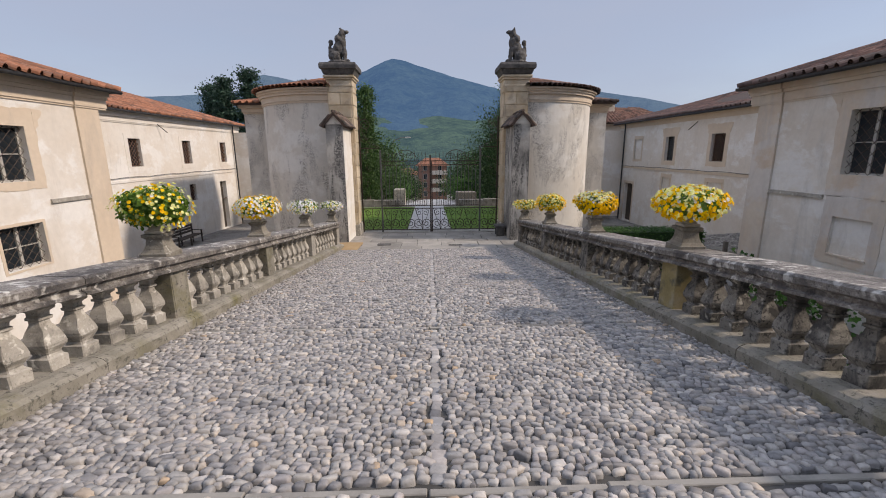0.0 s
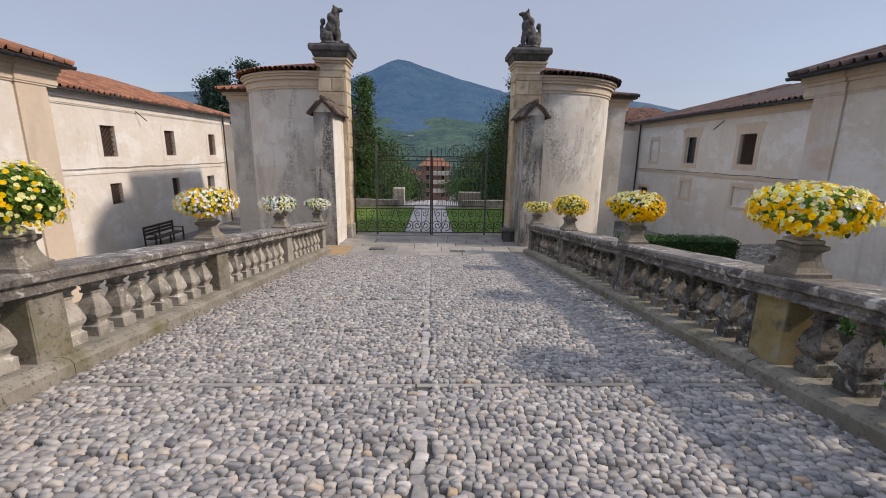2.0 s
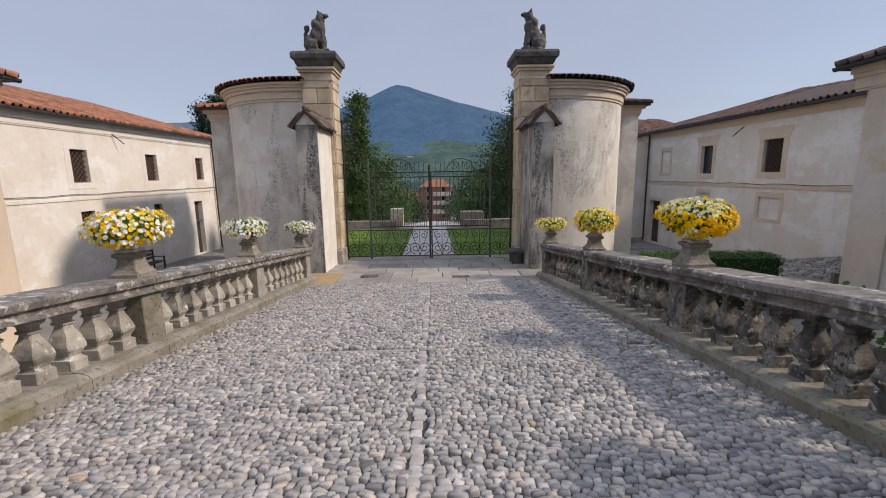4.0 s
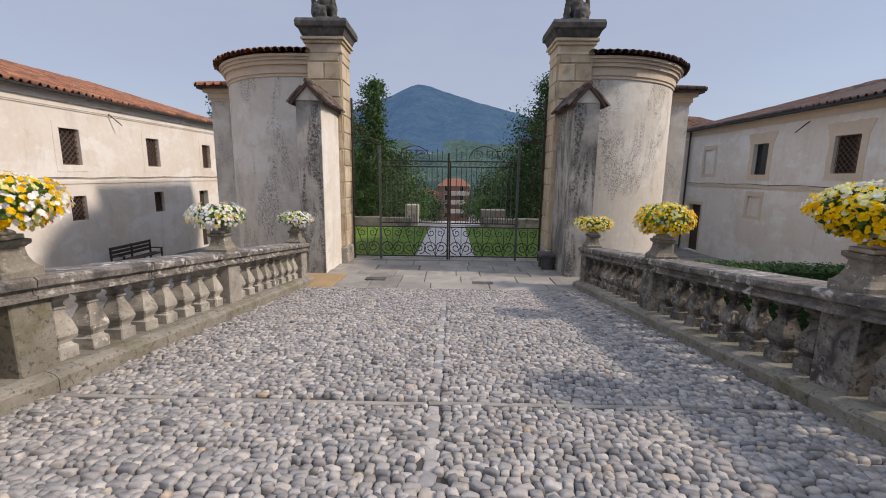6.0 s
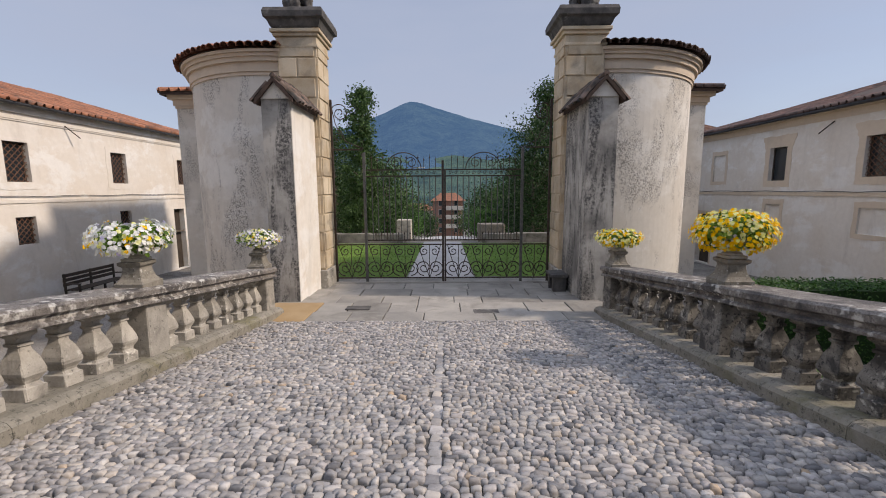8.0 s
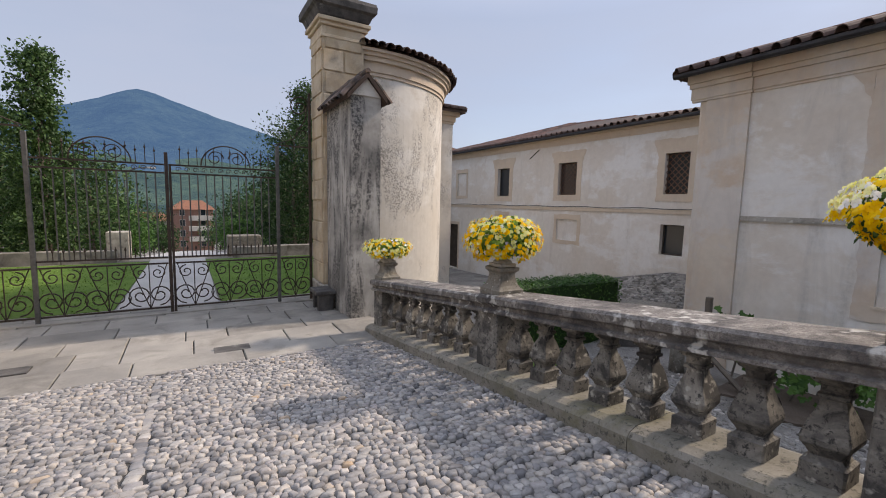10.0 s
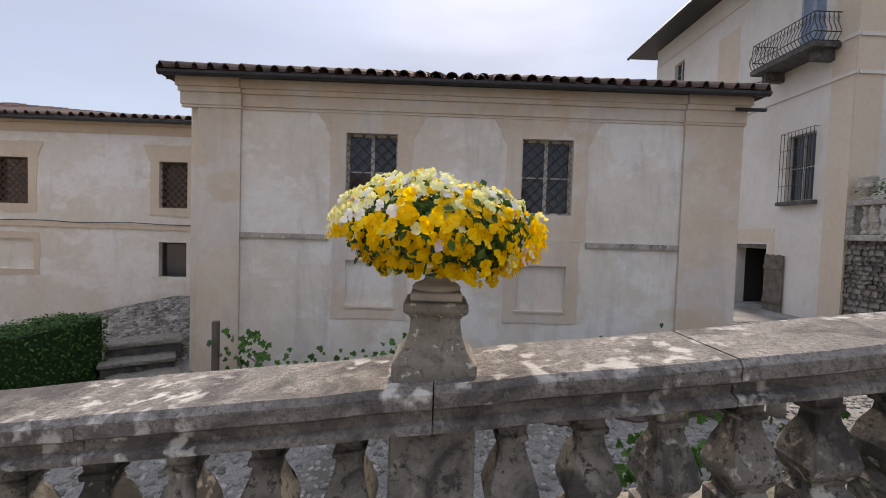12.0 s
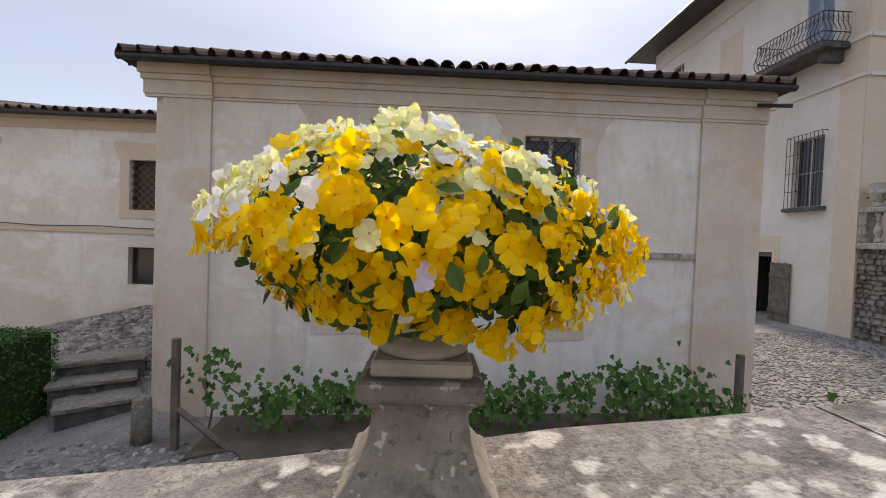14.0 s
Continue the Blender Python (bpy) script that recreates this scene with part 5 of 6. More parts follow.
def stake(x, y, h, prop):
    s = empty("vine_stake", "weathered wooden vine stake with a leaning prop", "stake", "vine stakes")
    z = court_z(x, y)
    part("post", boxed(x - 0.05, x + 0.05, y - 0.05, y + 0.05, z - 0.1, z + h, 0.01), "wood_old", s)
    if prop:
        bm = bmesh.new()
        rod(bm, [(x, y - 0.04, z + 0.62), (x - 0.03, y - 0.85, z)], 0.045, 6)
        part("prop", bm, "wood_old", s)


stake(8.70, 11.90, 1.68, True)
stake(8.95, 3.15, 1.35, False)

VINE = [(np.array([(0, -0.1, 0), (0.45, -0.25, 0.05), (0.62, 0.2, 0.0), (0.35, 0.42, 0.06), (0.25, 0.85, -0.05), (0, 0.62, 0.03), (-0.25, 0.85, -0.05), (-0.35, 0.42, 0.06), (-0.62, 0.2, 0.0), (-0.45, -0.25, 0.05), (0, 0.2, -0.04)]), [(i, (i + 1) % 10, 10) for i in range(10)])]


def vine(clusters, label, seed):
    t = empty("grapevine", label, "vine", "vines along the wall")
    rnd = random.Random(seed)
    ms = []
    for (x, y, z, rx, ry, rz, n) in clusters:
        g = court_z(x, y)
        bm = bmesh.new()
        rod(bm, [(x + 0.05, y + 0.1, g), (x, y, (g + z) / 2), (x + rnd.uniform(-0.1, 0.1), y + rnd.uniform(-0.2, 0.2), z)], 0.02, 5)
        part("cane", bm, "wood_old", t)
        for _ in range(int(n * 1.3)):
            p = Vector((x + rnd.gauss(0, 0.45) * rx, y + rnd.gauss(0, 0.5) * ry, z + rnd.gauss(0, 0.5) * rz))
            d = Vector((-1.0 + rnd.uniform(-0.8, 0.8), rnd.uniform(-0.9, 0.9), rnd.uniform(-0.2, 1.0)))
            ms.append(np.array(facing(p, d, rnd.uniform(0.06, 0.135), rnd.uniform(0, 6.28))))
    for (x, y, z, *_), (x2, y2, z2, *_) in zip(clusters, clusters[1:]):
        bm = bmesh.new()
        rod(bm, [(x, y, z), ((x + x2) / 2, (y + y2) / 2, (z + z2) / 2 - 0.1), (x2, y2, z2)], 0.012, 5)
        part("shoot", bm, "wood_old", t)
    scatter("leaves", VINE, ms, "leaf_vine", t, "stuff")


vine([(9.0, 11.5, -1.75, 0.3, 0.5, 0.5, 40), (9.1, 10.6, -2.2, 0.5, 0.6, 0.35, 90), (9.2, 9.6, -2.1, 0.5, 0.9, 0.35, 150), (9.2, 8.7, -1.85, 0.4, 0.5, 0.45, 45)], "green grapevine trained along the foot of the wall", 1)
vine([(9.1, 7.3, -2.05, 0.5, 0.7, 0.3, 110), (9.15, 6.5, -2.05, 0.5, 0.7, 0.35, 110), (9.1, 5.7, -1.95, 0.3, 0.4, 0.4, 40)], "green grapevine with broad leaves by the wall", 2)
vine([(9.0, 4.9, -1.75, 0.6, 0.6, 0.4, 130), (8.9, 4.1, -1.9, 0.7, 0.8, 0.5, 200), (8.9, 3.4, -2.1, 0.4, 0.5, 0.3, 60)], "bushy green grapevine by the corner of the building", 3)
vine([(5.2, 6.3, -1.75, 0.4, 0.5, 0.6, 70), (5.0, 5.6, -1.55, 0.5, 0.5, 0.6, 90), (5.1, 4.8, -1.6, 0.4, 0.5, 0.6, 80)], "leafy climber growing below the balustrade", 4)

# strip of earth under the vines
bm = bmesh.new()
rnd = random.Random(31)
pts = [(9.84, 2.8)] + [(9.84, 11.7)] + [(8.45 + 0.16 * math.sin(i * 0.9) + rnd.uniform(-0.12, 0.12), 11.6 - i * 0.22) for i in range(41)]
lo = [bm.verts.new((x, y, court_z(x, y) - 0.1)) for x, y in pts]
hi = [bm.verts.new((x, y, court_z(x, y) + 0.04)) for x, y in pts]
bm.faces.new(hi)
for i in range(len(pts)):
    j = (i + 1) % len(pts)
    bm.faces.new((lo[i], lo[j], hi[j], hi[i]))
tagged(part("planting_bed", bm, "earth"), "dark bare earth of the vine bed", "soil", kind="structure")
# strip of lawn by the hedge
bm = bmesh.new()
pts = [(4.6, 13.9), (8.0, 14.0), (8.3, 14.6), (4.8, 14.8)]
lo = [bm.verts.new((x, y, court_z(x, y) - 0.05)) for x, y in pts]
hi = [bm.verts.new((x, y, court_z(x, y) + 0.03)) for x, y in pts]
bm.faces.new(hi)
for i in range(4):
    bm.faces.new((lo[i], lo[(i + 1) % 4], hi[(i + 1) % 4], hi[i]))
tagged(part("grass_strip", bm, "grass"), "strip of green grass beside the hedge", "grass", kind="structure")


# ---- beyond the gate ----
def sheet(name, pts, dz, mat, label, cat):
    bm = bmesh.new()
    vs = [bm.verts.new((x, y, ground_z(x, y) + dz)) for x, y in pts]
    lo_ = [bm.verts.new((x, y, ground_z(x, y) - 0.05)) for x, y in pts]
    bm.faces.new(vs)
    for i in range(len(pts)):
        j = (i + 1) % len(pts)
        bm.faces.new((vs[i], lo_[i], lo_[j], vs[j]))
    return tagged(part(name, bm, mat), label, cat, kind="structure")


sheet("lawn", [(-4.9, 18.75), (-1.0, 18.75), (-0.9, 26.6), (-4.9, 26.6)], 0.03, "grass", "sunlit green lawn beyond the gate", "grass")
sheet("lawn", [(1.0, 18.75), (4.9, 18.75), (4.9, 26.6), (0.9, 26.6)], 0.03, "grass", "sunlit green lawn beyond the gate", "grass")
rnd = random.Random(5)
ms = []
for _ in range(9000):
    x, y = rnd.uniform(-5, 5), rnd.uniform(18.8, 26.5)
    if abs(x) < 1.05:
        continue
    ms.append(np.array(facing((x, y, ground_z(x, y) + 0.02), (rnd.uniform(-1, 1), rnd.uniform(-1, 1), 0.4), rnd.uniform(0.03, 0.06), rnd.uniform(0, 6.28))))
M["grass_blade"] = leafy("grass_blade", (0.06, 0.13, 0.015), (0.15, 0.26, 0.04))
tagged(scatter("grass", LEAF, ms, "grass_blade", None), "short green lawn grass beyond the gate", "grass")
M["road_pale"] = surface("road_pale", [(0.3, (0.42, 0.41, 0.39)), (0.7, (0.52, 0.50, 0.47))], 1, 40, rough=0.95, bump=0.2)
sheet("garden_path", [(-0.95, 18.72), (0.95, 18.72), (0.9, 27.3), (-0.9, 27.3)], 0.02, "road_pale", "pale gravel path leading from the gate", "path")
sheet("road", [(-1.8, 27.5), (2.4, 27.5), (3.4, 120), (-1.5, 120)], 0.05, "road_pale", "pale road running down to the village", "road")
for s in (-1, 1):
    w = empty("garden_wall", "low grey stone wall at the end of the lawn", "wall", "low garden walls", kind="structure")
    for k in range(4):
        x = s * (1.9 + k * 1.55)
        part("wall_stone", boxed(x, x + s * 1.54, 26.9, 27.25, -2.2, -1.42 + 0.02 * (k % 3), 0.02), "rubble", w)
    p = empty("gate_block", "squat grey stone block at the garden exit", "stone block", "stone blocks", kind="structure")
    if s < 0:
        part("block", boxed(-2.25, -1.55, 27.4, 28.1, -2.2, -0.78, 0.03), "stone_urn", p)
    else:
        part("block", boxed(1.75, 3.05, 27.4, 28.2, -2.2, -1.0, 0.03), "stone_pedestal", p)


def tree(name, at, height, crown_r, label, mat, n, leaf, seed, shape="round", trunk=0.16, low=0.2):
    """Tapered trunk, limbs, and a crown of many small leaves gathered in clumps with gaps."""
    rnd = random.Random(seed)
    t = empty(name, label, "tree")
    t.location = at
    bm = bmesh.new()
    tops = []
    rod(bm, [(0, 0, -0.3), (0.03 * height * rnd.uniform(-1, 1), 0, height * 0.4), (0, 0, height * 0.93)], trunk, 8)
    for v in bm.verts:
        k = 1 - 0.85 * max(0, v.co.z) / height
        v.co.x, v.co.y = v.co.x * k, v.co.y * k
    clumps = []
    k = 46 if shape != "round" else 34
    for i in range(k):
        f = low + (1 - low) * (i + rnd.random()) / k
        a = i * 2.4 + rnd.uniform(-0.4, 0.4)
        if shape == "cone":
            r = crown_r * (1.05 - f) * rnd.uniform(0.6, 1.1)
            dz = -0.12 * r
        elif shape == "column":
            r = crown_r * (0.55 + 0.45 * math.sin(math.pi * min(1, f * 1.05))) * rnd.uniform(0.35, 1.0) * (1.1 - 0.55 * f)
            dz = 0.1
        else:
            r = crown_r * math.sqrt(max(0.05, 1 - (2 * f - 1.1) ** 2)) * rnd.uniform(0.45, 1.05)
            dz = 0.1
        c = Vector((r * math.cos(a), r * math.sin(a), height * f + dz))
        clumps.append((c, rnd.uniform(0.7, 1.25)))
        rod(bm, [(0, 0, height * f * 0.88), tuple(c * 0.55 + Vector((0, 0, height * f * 0.42))), tuple(c)], 0.02 * height / 6, 4)
    part("trunk", bm, "wood_old", t)
    ms = []
    for _ in range(n):
        c, sc = rnd.choice(clumps)
        w = crown_r * (0.30 if shape == "round" else 0.21) * sc
        p = c + Vector((rnd.gauss(0, 1) * w, rnd.gauss(0, 1) * w, rnd.gauss(0, 1) * w * (0.35 if shape == "cone" else 0.75)))
        ms.append(np.array(facing(p, (rnd.uniform(-1, 1), rnd.uniform(-1, 1), rnd.uniform(-0.2, 1)), leaf * rnd.uniform(0.6, 1.3), rnd.uniform(0, 6.28))))
    scatter("crown", LEAF, ms, mat, t, "stuff")
    return t


# trees just behind the piers
tree("garden_tree", (-3.9, 27.8, -1.9), 7.2, 1.05, "tall slender tree overgrown with ivy, behind the gate wall", "leaf_tree", 13000, 0.105, 11, "column", 0.18, 0.06)
tree("garden_tree", (-6.0, 30.5, -2.2), 6.0, 1.8, "dense green ivy-clad tree behind the gate wall", "leaf_ivy", 9000, 0.115, 12, "column", 0.18, 0.05)
tree("garden_tree", (5.7, 30.5, -2.2), 8.3, 1.5, "dark evergreen tree behind the gate wall", "leaf_ivy", 14000, 0.11, 13, "column", 0.2, 0.05)
tree("garden_tree", (4.9, 29.5, -2.1), 6.0, 1.8, "dark shrubby tree behind the gate wall", "leaf_dark", 8000, 0.11, 14, "round", 0.12, 0.1)
tree("garden_tree", (-3.6, 33.5, -2.5), 4.6, 1.6, "small green tree in the garden beyond the gate", "leaf_tree", 4000, 0.15, 15, "round", 0.1, 0.15)
# cedars behind the wing
for i, (x, y, h, r) in enumerate(((-25.0, 56, 15.4, 2.7), (-22.4, 57, 16.6, 3.0), (-27.6, 58, 15.0, 2.5), (-18.2, 66, 16.6, 2.2))):
    tree("cedar", (x, y, -5.0), h, r, "tall dark blue-green conifer beyond the roofs", "leaf_conifer", 11000, 0.24, 20 + i, "cone", 0.3, 0.2)


def palm(at, h, seed):
    rnd = random.Random(seed)
    t = empty("palm_tree", "fan palm with drooping fronds beyond the gate wall", "palm")
    t.location = at
    bm = bmesh.new()
    rod(bm, [(0, 0, -0.3), (0.05, 0, h * 0.5), (0, 0, h)], 0.14, 8)
    part("trunk", bm, "wood_old", t)
    for i in range(26):
        a, e = i * 2.4, rnd.uniform(-0.6, 1.1)
        bm = bmesh.new()
        d = Vector((math.cos(a) * math.cos(e), math.sin(a) * math.cos(e), math.sin(e)))
        c = Vector((0, 0, h)) + d * 0.55
        rod(bm, [(0, 0, h), tuple(c)], 0.012, 4)
        s_ = d.cross(Vector((0, 0, 1))).normalized()
        for k in range(-5, 6):
            q = (d + s_ * k * 0.17).normalized()
            e2 = c + q * 0.5 + Vector((0, 0, -0.12))
            w = s_ * 0.022
            bm.faces.new([bm.verts.new(p) for p in (c - w, c + q * 0.28 - w, e2, c + q * 0.28 + w, c + w)])
        part("frond", bm, "leaf_tree", t)


palm((-4.6, 35.0, -2.8), 5.6, 3)

# shrubs and trees down the slope, village houses
for i, (x, y, h, r, m) in enumerate(((-9, 46, 4.6, 2.6, "leaf_tree"), (-14, 52, 6, 3.2, "leaf_dark"), (-5.5, 58, 4.5, 2.4, "leaf_vine"), (-20, 70, 7, 4, "leaf_tree"), (-10, 78, 6.5, 3.6, "leaf_dark"),
                                     (7.5, 44, 5.0, 2.8, "leaf_tree"), (12, 50, 6.2, 3.4, "leaf_dark"), (8, 62, 5.5, 3.0, "leaf_dark"), (16, 72, 7, 4, "leaf_tree"), (11, 84, 7, 4, "leaf_tree"), (-7, 96, 6, 3.5, "leaf_tree"), (14, 108, 8, 4.6, "leaf_dark"), (-18, 110, 8, 5, "leaf_tree"),
                                     (6.2, 37, 4.4, 2.2, "leaf_dark"), (9.5, 40, 5.2, 2.8, "leaf_dark"), (5.6, 55, 5.0, 2.6, "leaf_dark"), (7.5, 72, 7.5, 3.8, "leaf_dark"), (-6.4, 38, 4.0, 2.0, "leaf_dark"), (-7.2, 50, 5.2, 2.8, "leaf_tree"), (-6.5, 68, 6.5, 3.4, "leaf_dark"), (-12, 90, 9, 5, "leaf_tree"), (12, 96, 10, 5, "leaf_tree"),
                                     (-5.5, 118, 9, 4.5, "leaf_tree"), (8.5, 118, 9, 4.5, "leaf_dark"), (3.4, 40, 2.0, 1.1, "leaf_vine"), (-3.2, 42, 2.0, 1.2, "leaf_vine"), (4.2, 50, 2.2, 1.3, "leaf_vine"), (-4.0, 50, 2.4, 1.4, "leaf_vine"), (5.2, 92, 4.5, 2.6, "leaf_tree"), (-3.6, 88, 4.0, 2.2, "leaf_dark"))):
    tree("garden_tree" if h > 3 else "shrub", (x, y, ground_z(x, y)), h, r, "leafy green tree on the slope below the gate" if h > 3 else "rounded green shrub beside the road", m, 2600, 0.26 if h > 3 else 0.16, 40 + i, "round", 0.15, 0.15)

M["render_red"] = surface("render_red", [(0.3, (0.27, 0.145, 0.11)), (0.7, (0.35, 0.20, 0.15))], 0.5, 20, bump=0.1)
M["render_pale"] = surface("render_pale", [(0.3, (0.48, 0.44, 0.38)), (0.7, (0.58, 0.54, 0.48))], 0.5, 20, bump=0.1)


def house(x, y, w, d, h, mat, floors, label, balconies=True):
    b = empty("apartment_building", label, "building")
    z = ground_z(x, y)
    part("wall", boxed(x - w / 2, x + w / 2, y, y + d, z - 1, z + h), mat, b)
    bm = bmesh.new()
    v = [bm.verts.new(p) for p in ((x - w / 2 - 0.6, y - 0.6, z + h), (x + w / 2 + 0.6, y - 0.6, z + h), (x + w / 2 + 0.6, y + d + 0.6, z + h), (x - w / 2 - 0.6, y + d + 0.6, z + h), (x - w / 4, y + d / 2, z + h + 1.9), (x + w / 4, y + d / 2, z + h + 1.9))]
    for f in ((0, 1, 5, 4), (2, 3, 4, 5), (1, 2, 5), (3, 0, 4), (3, 2, 1, 0)):
        bm.faces.new([v[i] for i in f])
    part("roof", bm, "tile", b)
    fh = h / floors
    n = max(2, int(w / 2.6))
    for k in range(floors):
        for i in range(n):
            wx = x - w / 2 + w * (i + 0.5) / n
            win = part("window", boxed(wx - 0.5, wx + 0.5, y - 0.06, y + 0.1, z + k * fh + 0.9, z + k * fh + 2.3), "wood_frame", b)
            part("pane", boxed(wx - 0.42, wx + 0.42, y - 0.08, y - 0.061, z + k * fh + 0.98, z + k * fh + 2.22), "glass", win)
        if balconies and k:
            part("balcony", boxed(x - w * 0.1, x + w * 0.5, y - 1.2, y - 0.001, z + k * fh - 0.1, z + k * fh + 0.9, 0.03), "render_pale", b)


house(0.9, 112, 7.6, 10, 8.8, "render_red", 4, "red apartment block with pale balconies down in the village")
house(-9, 130, 12, 9, 7.5, "render_pale", 2, "pale village house with a red tiled roof", False)
house(17, 125, 11, 9, 7.5, "render_pale", 2, "pale village house with a red tiled roof", False)
house(-26, 150, 14, 9, 9, "render_pale", 3, "pale village house with a red tiled roof", False)
house(31, 160, 14, 9, 8, "render_pale", 3, "pale village house with a red tiled roof", False)

# street lamp by the road
lamp = empty("street_lamp", "tall grey street lamp with a curved arm", "street lamp")
bm = bmesh.new()
lz = ground_z(-5.2, 62)
rod(bm, [(-5.2, 62, lz), (-5.2, 62, lz + 8.0), (-4.9, 62, lz + 8.6), (-3.9, 62, lz + 9.0), (-3.2, 62, lz + 9.0)], 0.07, 6)
part("pole", bm, "iron_grey", lamp)
part("lamp_head", boxed(-3.3, -2.5, 61.85, 62.15, lz + 8.95, lz + 9.1, 0.03), "wood_frame", lamp)


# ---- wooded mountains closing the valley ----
# Distant air haze is painted in: a blue emission added to the forest colours.
def far_mat(name, low, high, haze, haze_glow):
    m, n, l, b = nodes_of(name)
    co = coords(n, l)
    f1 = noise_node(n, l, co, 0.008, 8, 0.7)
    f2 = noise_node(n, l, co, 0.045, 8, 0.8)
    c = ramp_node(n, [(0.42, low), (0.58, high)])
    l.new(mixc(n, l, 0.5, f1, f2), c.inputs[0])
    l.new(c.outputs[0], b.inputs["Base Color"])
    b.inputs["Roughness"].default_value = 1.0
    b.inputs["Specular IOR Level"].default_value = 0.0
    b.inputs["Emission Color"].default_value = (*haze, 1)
    b.inputs["Emission Strength"].default_value = haze_glow
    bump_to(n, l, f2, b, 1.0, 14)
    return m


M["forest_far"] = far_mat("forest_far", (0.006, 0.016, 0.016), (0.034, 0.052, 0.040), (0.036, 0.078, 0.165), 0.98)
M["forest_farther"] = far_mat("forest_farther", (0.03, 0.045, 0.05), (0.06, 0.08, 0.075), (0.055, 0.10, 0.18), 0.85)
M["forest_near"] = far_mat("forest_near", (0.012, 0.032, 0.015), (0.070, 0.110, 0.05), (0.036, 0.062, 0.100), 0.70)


def range_of_hills(name, label, dist, profile, foot, mat, seed, rough):
    az = [p[0] for p in profile]
    el = [p[1] for p in profile]
    verts, faces = [], []
    na, nr = 150, 26
    for i in range(na):
        a = -60 + 120 * i / (na - 1)
        top = dist * math.tan(radians(np.interp(a, az, el)))
        for j in range(nr):
            f = j / (nr - 1)
            r = foot + (dist - foot) * f
            x, y = r * math.sin(radians(a)), r * math.cos(radians(a))
            prof = f ** 1.35
            nz = noise.fractal(Vector((x / 260, y / 260, seed)), 0.9, 2.0, 5) * rough * math.sin(math.pi * min(1, f * 0.98)) ** 0.8
            nz += noise.fractal(Vector((x / 60, y / 60, seed + 5)), 0.9, 2.0, 3) * rough * 0.10
            verts.append((x, y, -42 + (top + 42) * prof + nz))
    for i in range(na - 1):
        for j in range(nr - 1):
            k = i * nr + j
            faces.append((k, k + nr, k + nr + 1, k + 1))
    return tagged(mesh_part(name, verts, faces, mat, None, True), label, "mountain", kind="structure")


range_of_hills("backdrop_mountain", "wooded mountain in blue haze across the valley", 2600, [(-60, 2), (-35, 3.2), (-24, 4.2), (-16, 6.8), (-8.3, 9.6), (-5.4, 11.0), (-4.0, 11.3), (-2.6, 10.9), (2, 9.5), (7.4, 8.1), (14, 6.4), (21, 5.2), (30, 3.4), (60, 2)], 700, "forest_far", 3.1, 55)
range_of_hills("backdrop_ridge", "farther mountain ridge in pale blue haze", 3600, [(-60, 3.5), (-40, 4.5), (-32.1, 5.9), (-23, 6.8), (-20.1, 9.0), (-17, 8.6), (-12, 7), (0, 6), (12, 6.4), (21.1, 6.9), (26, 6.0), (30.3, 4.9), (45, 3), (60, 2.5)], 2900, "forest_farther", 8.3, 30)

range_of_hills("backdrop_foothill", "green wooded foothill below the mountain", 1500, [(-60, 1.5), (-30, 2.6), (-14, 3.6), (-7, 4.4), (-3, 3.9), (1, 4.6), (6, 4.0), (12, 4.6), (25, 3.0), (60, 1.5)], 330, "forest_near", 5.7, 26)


# ---- small house roof and chimney behind the right block ----
def far_roof():
    h = empty("rear_house", "low house with a tiled roof and chimney behind the wing", "house")
    part("wall", boxed(11.0, 19.0, 33.5, 40.0, -3.5, 3.6), "plaster_ochre", h)
    tile_roof(h, (10.6, 33.1, 3.6), (19.4, 33.1, 3.6), (12.5, 36.7, 5.0), (17.5, 36.7, 5.0), "tile_dark", first=False, seed=41)
    tile_roof(h, (10.6, 40.4, 3.6), (10.6, 33.1, 3.6), (12.5, 36.8, 5.0), (12.5, 36.7, 5.0), "tile_dark", first=False, seed=42)
    part("chimney", boxed(14.6, 15.1, 35.5, 36.0, 4.2, 5.6, 0.02), "plaster_ochre", h)


far_roof()


# ---- villa at the head of the court ----
def grille(bm, place, u0, u1, z0, z1, d, step):
    n = max(2, round((u1 - u0) / step))
    for i in range(n + 1):
        u = u0 + (u1 - u0) * i / n
        rod(bm, [place(u, z0, d), place(u, z1, d)], 0.012, 5)
    for i in range(5):
        z = z0 + (z1 - z0) * i / 4
        rod(bm, [place(u0, z, d), place(u1, z, d)], 0.012, 5)
    for u in (u0, u1):
        for z in (z0, z1):
            rod(bm, [place(u, z, d), place(u, z, 0.0)], 0.012, 5)


